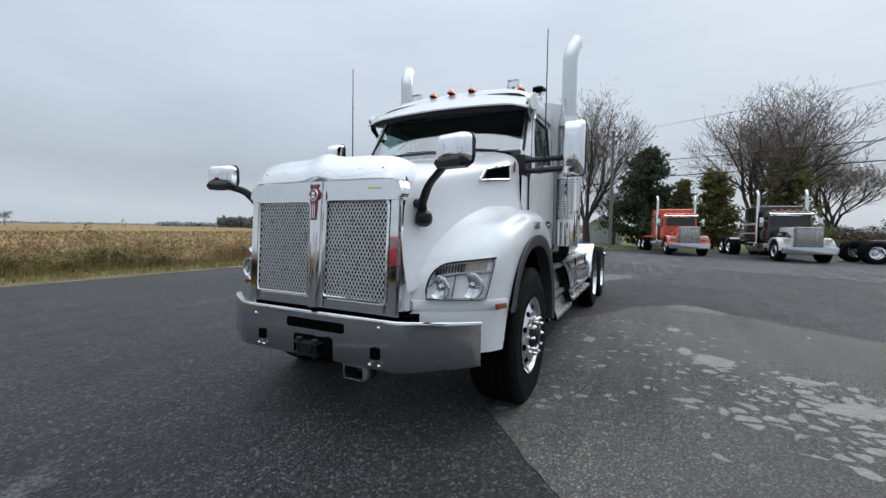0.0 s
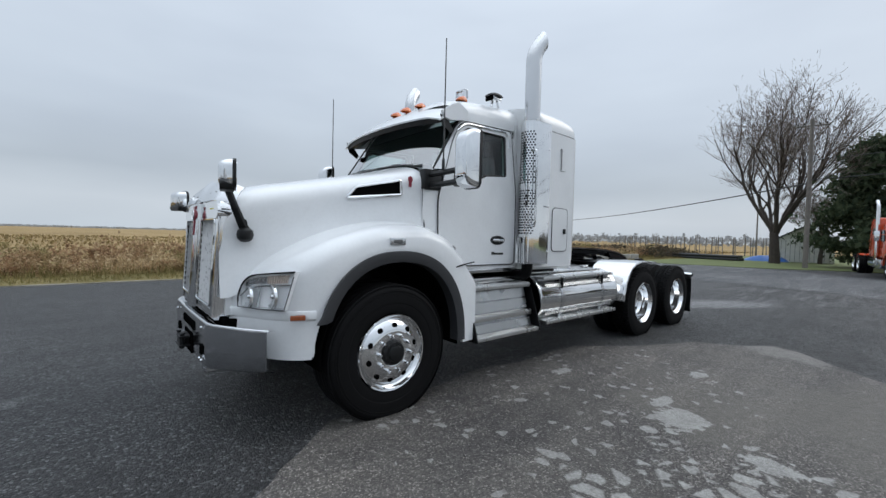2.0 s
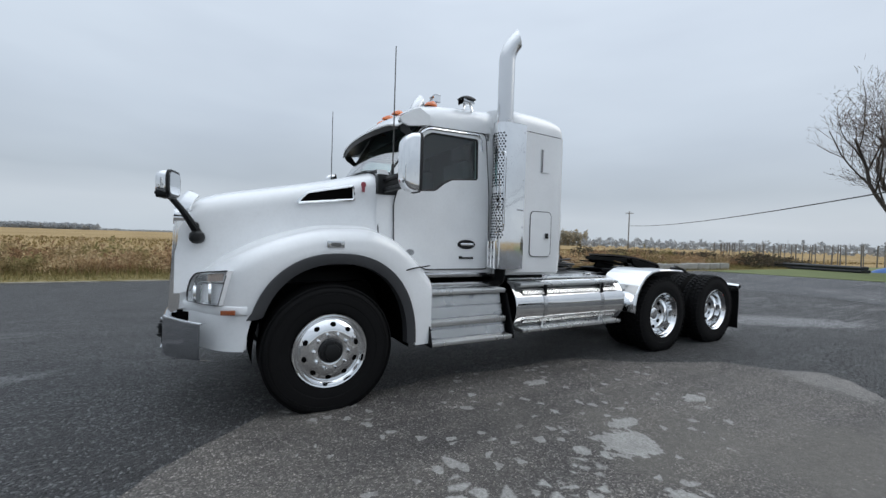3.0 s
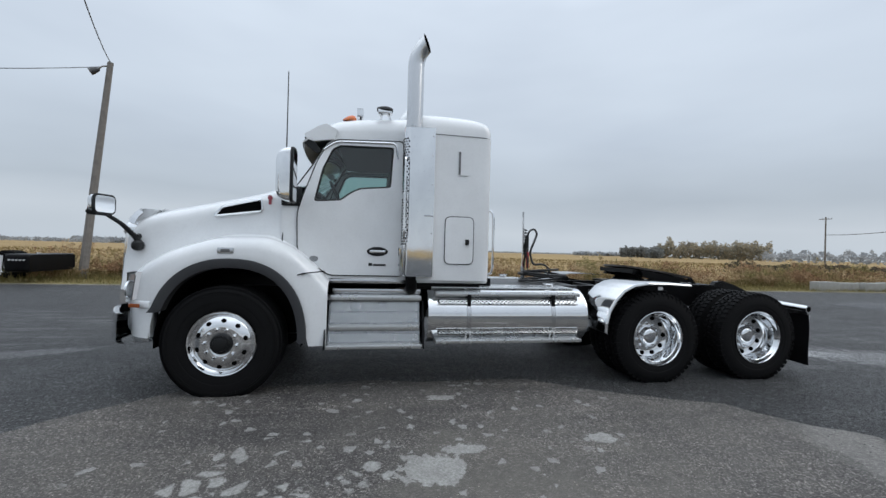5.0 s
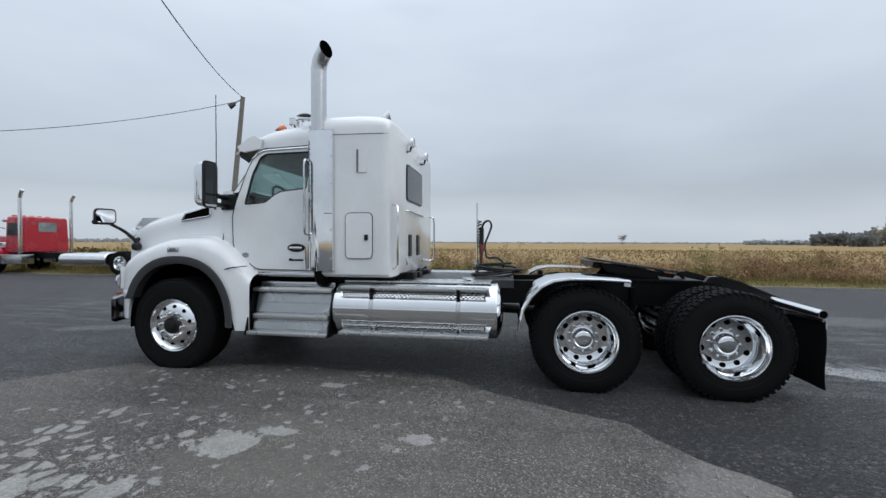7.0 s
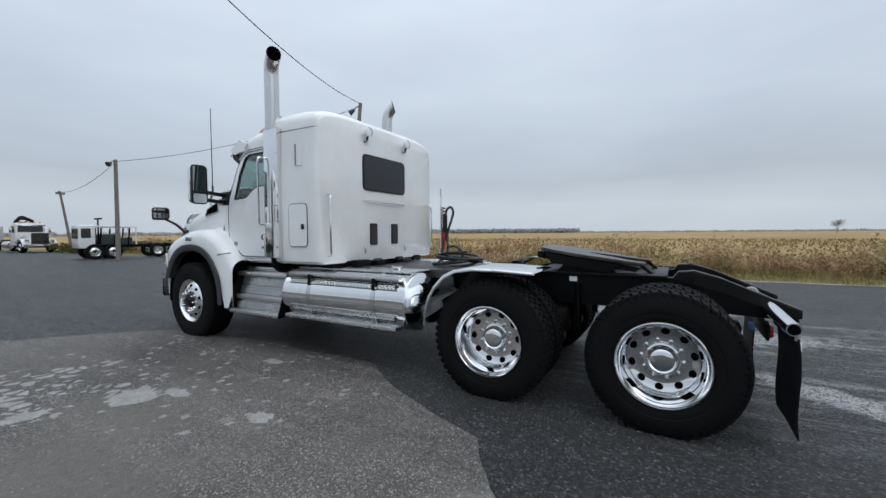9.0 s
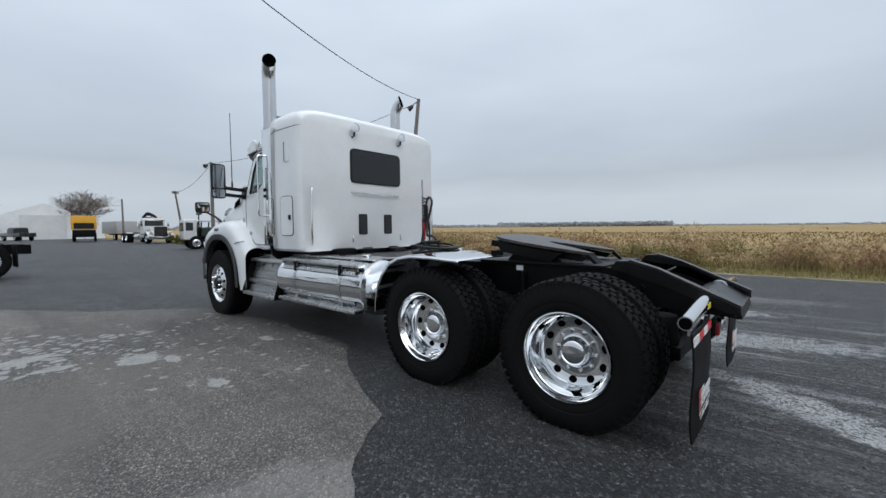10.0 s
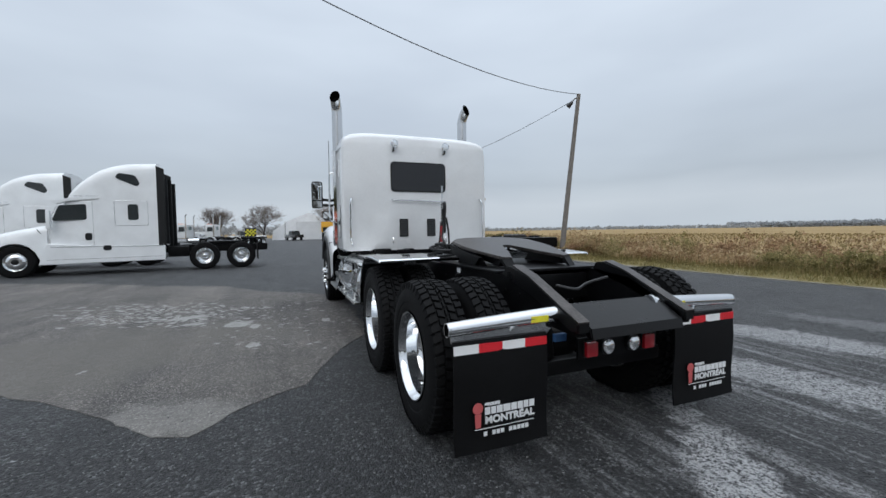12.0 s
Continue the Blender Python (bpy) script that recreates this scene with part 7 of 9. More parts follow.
def leafy(name, cols, rough=0.85):
    """Dry leaves whose tone differs from leaf to leaf."""
    m = Nodes(name)
    g = m.t.nodes.new("ShaderNodeNewGeometry")
    k = len(cols)
    base = m.ramp(g.outputs["Random Per Island"], [((i + 0.5) / k, c) for i, c in enumerate(cols)])
    n = m.noise(m.coord(), 0.35, 3)
    base = m.mix(m.ramp(n, [(0.35, (0, 0, 0)), (0.7, (1, 1, 1))]), m.mix(1.0, base, (0.62, 0.62, 0.60), "MULTIPLY"), base)
    return thin_leaf(m, base, rough)


def weedy(name):
    """Mixed dry weeds: straw, red-brown and olive in patches a few steps long."""
    m = Nodes(name)
    g = m.t.nodes.new("ShaderNodeNewGeometry")
    co = m.coord()
    leaf = g.outputs["Random Per Island"]
    straw = m.ramp(leaf, [(0.05, (0.34, 0.245, 0.135)), (0.5, (0.52, 0.395, 0.225)), (0.95, (0.74, 0.61, 0.40))])
    brown = m.ramp(leaf, [(0.05, (0.19, 0.115, 0.068)), (0.5, (0.33, 0.205, 0.120)), (0.95, (0.50, 0.335, 0.200))])
    olive = m.ramp(leaf, [(0.05, (0.17, 0.155, 0.068)), (0.5, (0.27, 0.235, 0.105)), (0.95, (0.42, 0.355, 0.170))])
    a, b = m.noise(co, 0.42, 3), m.noise(m.coord(scale=(1, 1, 1.6), rot=(0.3, 0.2, 0.9)), 0.40, 3)
    base = m.mix(m.ramp(a, [(0.40, (0, 0, 0)), (0.54, (1, 1, 1))]), straw, brown)
    base = m.mix(m.ramp(b, [(0.51, (0, 0, 0)), (0.62, (1, 1, 1))]), base, olive)
    return thin_leaf(m, base, 0.9)


WEED = weedy("dry_weeds")
GRASSBLADE = leafy("verge_grass", [(0.17, 0.155, 0.06), (0.25, 0.215, 0.085), (0.42, 0.335, 0.17), (0.30, 0.25, 0.11)])
STUBBLE = leafy("stubble_blades", [(0.20, 0.135, 0.055), (0.31, 0.22, 0.095), (0.41, 0.31, 0.15)])


def weeds():
    rng = np.random.default_rng(7)
    out = []
    n = 17500
    ys = rng.uniform(-45, 48, n)
    for y in ys:
        x = -12.0 - 3.4 * rng.random() ** 1.2
        big = noise.noise(Vector((x * 0.5, y * 0.33, 2.0)))
        clump = noise.noise(Vector((x * 0.9, y * 0.9, 9.0)))
        if rng.random() > 0.74 + 0.75 * clump + 0.45 * big:
            continue
        h = 0.40 + 0.62 * big + 0.42 * clump + 0.30 * rng.random() + (rng.uniform(0.15, 0.5) if rng.random() < 0.11 else 0)
        h = max(0.16, h * (0.62 + 0.38 * min(1.0, (-12.0 - x) / 1.2)))
        lean = rng.normal(0, 0.10, 2)
        top = np.array([x + lean[0] * h, y + lean[1] * h, h])
        base = np.array([x, y, -0.06])
        a = rng.uniform(0, math.pi)
        w = np.array([math.cos(a), math.sin(a), 0]) * 0.006
        out += [base - w, base + w, top + w * 0.5, top - w * 0.5]
        for _ in range(rng.integers(9, 15)):
            t = rng.uniform(0.08, 0.97)
            p = base + (top - base) * t
            d = np.array([*rng.normal(0, 1, 2), rng.normal(0.1, 0.5)])
            d /= np.linalg.norm(d)
            ln = rng.uniform(0.07, 0.24) * (1.15 - 0.5 * t)
            sd = np.cross(d, [0, 0, 1.0])
            sd = sd / (np.linalg.norm(sd) + 1e-6) * rng.uniform(0.009, 0.034)
            out += [p - sd * 0.4, p + sd * 0.4, p + d * ln + sd, p + d * ln - sd]
        for _ in range(rng.integers(4, 14)):
            p = top + rng.normal(0, 0.05, 3)
            d, e = rng.normal(0, 0.024, 3), rng.normal(0, 0.024, 3)
            out += [p - d, p + e, p + d, p - e]
    quads("tall_weeds", out, WEED, "tall dry brown weeds along the field edge", "weeds")
    out = []
    for _ in range(34000):
        y = rng.uniform(-40, 50)
        x = -10.05 - 2.2 * rng.random()
        h = rng.uniform(0.05, 0.17) * (1 + 1.3 * max(0, -10.9 - x) * (0.4 + rng.random()))
        a = rng.uniform(0, math.pi)
        w = np.array([math.cos(a), math.sin(a), 0]) * rng.uniform(0.006, 0.014)
        b, t = np.array([x, y, 0.02]), np.array([x + rng.normal(0, 0.05), y + rng.normal(0, 0.05), h])
        out += [b - w, b + w, t + w * 0.2, t - w * 0.2]
    quads("verge_tufts", out, GRASSBLADE, "thin yellow-green grass on the verge", "grass")
    out = []
    for _ in range(26000):
        u = rng.random()
        x = -15.0 - 75 * u ** 1.7
        y = rng.uniform(-70, 90)
        h = rng.uniform(0.03, 0.15) * (1 if u < 0.5 else 1.4)
        a = rng.uniform(0, math.pi)
        w = np.array([math.cos(a), math.sin(a), 0]) * rng.uniform(0.015, 0.05) * (1 + 2 * u)
        b, t = np.array([x, y, -0.07]), np.array([x + rng.normal(0, 0.08), y + rng.normal(0, 0.08), h])
        out += [b - w, b + w, t + w * 0.3, t - w * 0.3]
    quads("field_stubble", out, STUBBLE, "golden stubble standing in the field", "stubble")


weeds()
BARK = plain("grey_bark", (0.058, 0.047, 0.040), 0.9, 0.35, 4, 0.6, 30)
TWIG = plain("brown_twigs", (0.17, 0.14, 0.122), 0.9, 0.3, 2)


def bare_tree(name, at, height, width, seed, label, limbs=7, fork=0.2, turn=0.0):
    """A leafless tree: low fork, steep fanning limbs and a dense round crown of thin twigs."""
    rng = random.Random(seed)
    t = thing(name, label, "tree", at, turn)
    thick, thin = B(), []

    def grow(p, d, ln, r, level):
        seg = (4, 7, 5, 3, 3, 3)[level]
        pts, rs = [p.copy()], [r]
        for k in range(seg):
            d = (d + Vector((rng.gauss(0, 1), rng.gauss(0, 1), rng.gauss(0.45, 0.6))) * (0.03 if level == 0 else 0.15 if level == 1 else 0.12)).normalized()
            p = p + d * ln / seg
            pts.append(p.copy())
            rs.append(r * (1 - (0.25 if level == 0 else 0.55) * (k + 1) / seg))
        if level <= 2:
            tube(thick, pts, rs, (9, 7, 5)[level], cap=False)
        else:
            for a, b, ra, rb in zip(pts, pts[1:], rs, rs[1:]):
                q = (b - a).cross(Vector((rng.gauss(0, 1), rng.gauss(0, 1), 0.3))).normalized()
                thin.extend([a - q * ra, a + q * ra, b + q * rb, b - q * rb])
        if level >= 5:
            return
        n = (limbs, 7, 6, 6, 4)[level]
        for k in range(n):
            f = (0.80 + 0.20 * k / max(1, n - 1)) if level == 0 else 0.28 + 0.72 * (k + rng.random()) / n
            i = min(int(f * seg), seg - 1)
            q = pts[i].lerp(pts[i + 1], min(1.0, f * seg - i))
            tilt = radians(rng.uniform(8, 40) if level == 0 else rng.uniform(18, 46))
            ang = 2 * math.pi * (k * 0.618 + rng.random() * 0.2)
            side = d.orthogonal().normalized()
            out = side * math.cos(ang) + d.cross(side) * math.sin(ang)
            nd = (d * math.cos(tilt) + out * math.sin(tilt) + Vector((0, 0, 0.10))).normalized()
            grow(q, nd, height * rng.uniform(0.40, 0.52) if level == 0 else ln * rng.uniform(0.42, 0.66), max(rs[min(i + 1, seg)] * (0.56 if level == 0 else 0.60), 0.0105), level + 1)

    grow(Vector((0, 0, -0.1)), Vector((0, 0, 1)), height * fork, height * 0.024, 0)
    top = sorted(v.z for v in thin)[int(len(thin) * 0.97)]
    reach = sorted(math.hypot(v.x, v.y) for v in thin)[int(len(thin) * 0.86)]
    sx, sz = 0.5 * width / reach, height / top
    # the crown ends in a rounded, slightly ragged outline
    kept = []
    for k in range(0, len(thin), 4):
        c = thin[k]
        r = math.hypot(c.x * sx / (0.5 * width), (c.z * sz - 0.56 * height) / (0.44 * height))
        if r < 1.0 + 0.10 * rng.gauss(0, 1) or c.z * sz < 0.3 * height:
            kept += thin[k:k + 4]
    thin = kept
    for v in thick.verts:
        v.co = (v.co.x * sx, v.co.y * sx, v.co.z * sz)
    part("trunk", thick, BARK, t, "grey-brown trunk and limbs")
    me = bpy.data.meshes.new("twigs")
    me.from_pydata([(v.x * sx, v.y * sx, v.z * sz) for v in thin], [], np.arange(len(thin)).reshape(-1, 4).tolist())
    me.materials.append(TWIG)
    tagged(share("crown", me, t), "bare brown twigs")
    return t


CONIFER = leafy("dark_evergreen", [(0.06, 0.085, 0.055), (0.10, 0.135, 0.08), (0.155, 0.19, 0.11), (0.08, 0.11, 0.065)])
OLIVE = leafy("olive_evergreen", [(0.17, 0.18, 0.075), (0.24, 0.245, 0.10), (0.31, 0.29, 0.13), (0.19, 0.185, 0.085)])


def evergreen(name, at, h, w, mat, seed, label, n=7000):
    """A ragged evergreen built of boughs of small flat sprays."""
    rng = np.random.default_rng(seed)
    t = thing(name, label, "tree", at)
    bm = B()
    tube(bm, [(0, 0, -0.1), (0.05, 0, h * 0.5), (0, 0.05, h * 0.95)], [0.025 * h, 0.016 * h, 0.004 * h], 7)
    part("trunk", bm, BARK, t)
    out = []
    boughs = []
    for _ in range(110):
        z = h * (0.06 + 0.90 * rng.random() ** 1.1)
        prof = (1 - z / h) ** 0.8 * 1.15 * (0.6 + 0.4 * min(1, z / (0.2 * h)))
        a = rng.uniform(0, 2 * math.pi)
        r = 0.5 * w * prof * rng.uniform(0.55, 1.12)
        boughs.append((a, r, z))
    for _ in range(n):
        a, r, z = boughs[rng.integers(len(boughs))]
        f = rng.random() ** 0.6
        c = np.array([math.cos(a) * r * f, math.sin(a) * r * f, z + 0.10 * h * (f - 0.6) * 0.6])
        c += rng.normal(0, 0.055 * h * (0.4 + 0.5 * f), 3) * np.array([1, 1, 0.55])
        d, e = rng.normal(0, 0.085, 3), rng.normal(0, 0.085, 3)
        out += [c - d, c + e, c + d, c - e]
    me = bpy.data.meshes.new("crown")
    me.from_pydata(np.array(out).tolist(), [], np.arange(len(out)).reshape(-1, 4).tolist())
    me.materials.append(mat)
    share("crown", me, t)
    return t


bare_tree("maple_tree", (-3.2, 39.0, 0.04), 13.4, 10.5, 11, "large leafless maple with spreading limbs on the grass", 8, 0.17)
bare_tree("maple_tree", (11.2, 41.0, 0.04), 13.4, 12.5, 29, "broad leafless maple behind the parked trucks", 10, 0.14)
bare_tree("young_maple", (17.5, 46.0, 0.04), 9.5, 10.0, 5, "leafless young tree behind the parked trucks", 6, 0.2)
bare_tree("small_tree", (-1.0, 43.0, 0.04), 6.0, 4.5, 8, "small leafless tree beside the shed", 5, 0.25)
evergreen("cedar_tree", (2.0, 37.5, 0.04), 8.8, 7.4, CONIFER, 3, "dark green evergreen behind the orange truck", 20000)
evergreen("cedar_tree", (7.2, 38.5, 0.04), 6.8, 4.8, OLIVE, 4, "olive green evergreen between the parked trucks", 9000)
evergreen("cedar_tree", (12.0, 38.0, 0.04), 8.4, 5.6, OLIVE, 6, "olive brown evergreen behind the black and white truck", 9500)
evergreen("cedar_tree", (5.0, 40.0, 0.04), 6.2, 2.6, OLIVE, 9, "slim olive evergreen on the lawn", 4200)


def shrub_bank(name, x0, x1, y0, y1, h, mat, seed, n, label):
    rng = np.random.default_rng(seed)
    out = []
    for _ in range(n):
        x, y = rng.uniform(x0, x1), rng.uniform(y0, y1)
        hh = h * (0.6 + 0.5 * noise.noise(Vector((x * 0.4, y * 0.4, seed))) + 0.2 * rng.random())
        c = np.array([x, y, hh * rng.random() ** 0.7])
        d, e = rng.normal(0, 0.06, 3), rng.normal(0, 0.06, 3)
        out += [c - d, c + e, c + d, c - e]
    quads(name, out, mat, label, "bushes")


BROWNBUSH = leafy("brown_scrub", [(0.10, 0.08, 0.06), (0.15, 0.12, 0.085), (0.20, 0.16, 0.11), (0.09, 0.09, 0.06)])
HEDGE = leafy("grey_hedge", [(0.13, 0.115, 0.10), (0.18, 0.155, 0.13), (0.22, 0.19, 0.155), (0.15, 0.14, 0.11)])
shrub_bank("scrub", -30, -10.5, 36, 46, 1.2, BROWNBUSH, 3, 16000, "low brown scrub at the end of the yard")
shrub_bank("hedge", 14, 60, 40, 44, 2.6, HEDGE, 4, 30000, "grey-brown bushes behind the trucks")
shrub_bank("reeds", -28, -9.0, -42, -33, 1.0, leafy("green_reeds", [(0.07, 0.075, 0.025), (0.12, 0.11, 0.04), (0.16, 0.13, 0.05)]), 5, 16000, "olive green weeds beyond the yard")

# Distance haze is put into these three tree colours, paling and greying them.
HAZEAUTUMN = leafy("far_woods", [(0.36, 0.34, 0.29), (0.42, 0.38, 0.30), (0.48, 0.42, 0.31), (0.53, 0.45, 0.31)])
HAZEGROVE = leafy("haze_greyed_trees", [(0.21, 0.22, 0.215), (0.26, 0.265, 0.25), (0.31, 0.30, 0.275)])
HAZEWOOD = leafy("haze_paled_woods", [(0.42, 0.44, 0.465), (0.47, 0.485, 0.505), (0.52, 0.53, 0.545)])


def far_woods(name, az0, az1, dist, h, mat, seed, n, label, size=1.0, rough=0.5):
    """A distant belt of trees as loose clumps with an uneven top."""
    rng = np.random.default_rng(seed)
    out = []
    for _ in range(n):
        a = radians(rng.uniform(az0, az1))
        d = dist * rng.uniform(0.97, 1.05)
        hh = h * (1 - rough + rough * (0.5 + 0.5 * noise.noise(Vector((math.degrees(a) * 1.3, seed, 0)))) * 1.6 + 0.12 * rng.normal())
        c = np.array([d * math.cos(a), d * math.sin(a), max(0.2, hh * rng.random() ** 0.6)])
        s = dist * 0.0019 * size
        dd, e = rng.normal(0, s, 3), rng.normal(0, s, 3)
        out += [c - dd, c + e, c + dd, c - e]
    quads(name, out, mat, label, "woods")


far_woods("woodland", 130.4, 141.6, 420, 14.0, HAZEAUTUMN, 1, 6500, "haze-pale autumn woodland beyond the field", size=0.8, rough=0.6)
far_woods("dark_grove", 140.9, 146.0, 410, 8.6, HAZEGROVE, 11, 3500, "haze-grey green grove at the edge of the field", size=0.8, rough=0.35)
far_woods("dark_grove", 141.0, 143.0, 330, 6.0, HAZEGROVE, 9, 900, "dark clump of trees in the field", rough=0.3)
far_woods("tree_line", 146.0, 152.0, 700, 5.0, HAZEWOOD, 2, 1500, "low haze-grey tree line on the horizon", rough=0.8)
far_woods("tree_line", 150.0, 195.0, 1500, 4.0, HAZEWOOD, 3, 6000, "thin haze-grey tree line on the horizon", size=0.5, rough=0.9)
far_woods("forest_edge", 191.0, 213.0, 1400, 12.0, HAZEWOOD, 4, 8000, "haze-grey forest on the horizon", size=0.8, rough=0.12)
far_woods("tree_line", 210.0, 262.0, 1100, 7.0, HAZEWOOD, 5, 7000, "haze-grey tree line on the horizon", size=0.7, rough=0.8)
far_woods("tree_line", 60.0, 131.0, 320, 6.0, HAZEWOOD, 6, 7000, "haze-grey trees behind the yard", rough=0.7)
far_woods("tree_line", 262.0, 300.0, 260, 6.0, HAZEWOOD, 7, 5000, "haze-grey trees beyond the buildings", rough=0.7)
bare_tree("lone_tree", (-330, 92, -0.1), 8.5, 6.0, 31, "lone leafless tree in the field", 5, 0.3)

for x, y, h, w, k in ((-8.0, -86.0, 8.0, 9.0, 41), (5.5, -78.0, 7.0, 7.5, 42), (13.0, -74.0, 6.0, 6.5, 43)):
    bare_tree("small_tree", (x, y, -0.05), h, w, k, "small leafless tree behind the tent hall", 5, 0.22)


# ---- poles and wires ----
POLEWOOD = plain("weathered_pole", (0.17, 0.155, 0.14), 0.9, 0.3, 6, 0.4, 40)
WIREBLACK = plain("cable_black", (0.02, 0.02, 0.022), 0.6, 0.1)


def pole(name, base, top, r, label, arm=None, lamp=None):
    t = thing(name, label, "pole", base)
    d = Vector(top) - Vector(base)
    bm = B()
    tube(bm, [(0, 0, -0.2), tuple(d * 0.5), tuple(d)], [r, r * 0.85, r * 0.7], 10)
    part("post", bm, POLEWOOD, t)
    if arm:
        bm = B()
        a = Vector(arm)
        c = d * 0.955
        tube(bm, [tuple(c - a), tuple(c + a)], 0.06, 6)
        ca = part("cross_arm", bm, POLEWOOD, t)
        for k in (-0.9, -0.45, 0.45, 0.9):
            bm = B()
            p = c + a * k
            spin(bm, [(0.05, 0.03), (0.12, 0.05), (0.17, 0.035), (0.2, 0.0)], 8, "z", at=p)
            part("insulator", bm, BLACK, ca)
    if lamp:
        bm = B()
        p, q = d * 0.985, d * 0.985 + Vector(lamp)
        tube(bm, [tuple(p), tuple(p.lerp(q, 0.4) + Vector((0, 0, 0.08))), tuple(p.lerp(q, 0.6))], 0.03, 6)
        br = part("lamp_arm", bm, POLEWOOD, t)
        bm = B()
        tube(bm, [tuple(p.lerp(q, 0.55)), tuple(p.lerp(q, 0.75)), tuple(q)], [0.07, 0.11, 0.15], 10)
        part("yard_lamp", bm, FLARE, br, "dark grey yard floodlight")
    return t


def cable(a, b, sag, label, r=0.014):
    bm = B()
    a, b = Vector(a), Vector(b)
    tube(bm, [tuple(a.lerp(b, k / 24) - Vector((0, 0, 4 * sag * (k / 24) * (1 - k / 24)))) for k in range(25)], r, 5)
    return tagged(finish("overhead_cable", bm, WIREBLACK, None, label), category="cable", group="overhead cables")


PT = Vector((-13.40, -9.53, 8.85))
pole("light_pole", (-12.3, -9.65, -0.02), tuple(PT), 0.15, "leaning wooden pole with yard floodlight", lamp=(0.28, -0.55, -0.42))
pole("utility_pole", (-0.6, 33.0, 0.028), (-0.6, 33.0, 9.6), 0.15, "wooden utility pole with cross arm on the lawn", arm=(0.75, 0.2, 0))
pole("utility_pole", (-6.7, -22.6, 0.0), (-6.7, -22.5, 5.9), 0.13, "wooden pole beside the parked cab-over", lamp=(0.45, 0.15, -0.25))
pole("utility_pole", (-10.4, -41.0, 0.0), (-9.7, -41.0, 5.4), 0.12, "leaning wooden pole at the end of the yard", arm=(0.3, 0, 0))
pole("utility_pole", (-9.5, 64.0, 0.0), (-9.5, 64.0, 5.6), 0.11, "distant wooden pole behind the lawn")
pole("utility_pole", (-61, 90, -0.1), (-61, 90, 10.2), 0.16, "distant wooden pole beside the field", arm=(0.8, 0.5, 0))
pole("utility_pole", (-7.4, -52.0, 0.0), (-7.4, -52.0, 5.0), 0.12, "wooden pole beside the tent hall")
cable(PT, PT + Vector((30.56, 14.91, 1.87)), 2.2, "thin service cable crossing over the yard", 0.016)
cable(PT - Vector((0, 0, 0.15)), (-6.7, -22.5, 5.8), 0.55, "sagging cable between two poles")
cable((-6.7, -22.5, 5.8), (-9.7, -41.0, 5.3), 0.5, "sagging cable between two poles")
cable((-0.6, 33.0, 6.95), (37.8, 6.0, 5.5), 0.5, "power line along the parked trucks", 0.02)
cable((-0.6, 33.0, 5.7), (37.8, 6.0, 4.9), 0.45, "lower power line along the parked trucks", 0.028)
cable((-0.1, 33.1, 9.3), (37.8, 6.0, 9.0), 0.3, "thin upper wire along the parked trucks", 0.005)
cable((-1.2, 32.9, 9.3), (37.8, 4.5, 8.0), 0.3, "thin upper wire along the parked trucks", 0.005)
cable((-0.6, 33.0, 5.5), (-61, 90, 6.6), 0.8, "power line towards the next pole", 0.045)


# ---- parked vehicles ----
ORANGE = painted("orange_truck_paint", (0.62, 0.075, 0.022), 0.25, 0.5)
CREAM = painted("off_white_paint", (0.66, 0.67, 0.67), 0.28, 0.5)
BLACKPAINT = painted("black_truck_paint", (0.012, 0.012, 0.013), 0.2, 0.6)
REDPAINT = painted("red_truck_paint", (0.42, 0.010, 0.028), 0.25, 0.5)
AEROWHITE = painted("fleet_white_paint", (0.80, 0.82, 0.83), 0.3, 0.5)
YELLOW = painted("yellow_body_paint", (0.72, 0.36, 0.01), 0.35, 0.3)
WINDOW_DARK = plain("dark_vehicle_glass", (0.025, 0.03, 0.032), 0.12, 0.2)

GLASSPALE = plain("pale_reflecting_glass", (0.20, 0.24, 0.24), 0.08, 0.6, 3)


def shell(bm, x, y0, y1, z0, z1, r=0.10, taper=0.0, n=5):
    """A rounded cab or body block; taper narrows its top."""
    sec = rounded([(-x, z0), (x, z0), (x - taper, z1), (-x + taper, z1)], r, n)
    c = ((z0 + z1) / 2)
    rings = []
    for y, f in ((y0, 0.94), (y0 + r * 0.4, 0.985), (y0 + r, 1.0), (y1 - r, 1.0), (y1 - r * 0.4, 0.985), (y1, 0.94)):
        rings.append([(px * f, y, c + (pz - c) * f) for px, pz in sec])
    loft(bm, rings, close=True, cap0=True, cap1=True)
    return bm


def arch(bm, s, xo, xi, y, z, r, w0=0.06, a0=0.0, a1=180.0):
    """A wheel-arch fender as a curved slab."""
    rings = []
    for k in range(15):
        a = radians(a1 + (a0 - a1) * k / 14)
        c, sn = math.cos(a), math.sin(a)
        rings.append([(s * xi, y - r * c, z + r * sn), (s * xo, y - r * c, z + r * sn), (s * xo, y - (r - w0) * c, z + (r - w0) * sn), (s * xi, y - (r - w0) * c, z + (r - w0) * sn)])
    loft(bm, rings, close=True, cap0=True, cap1=True)
    return bm


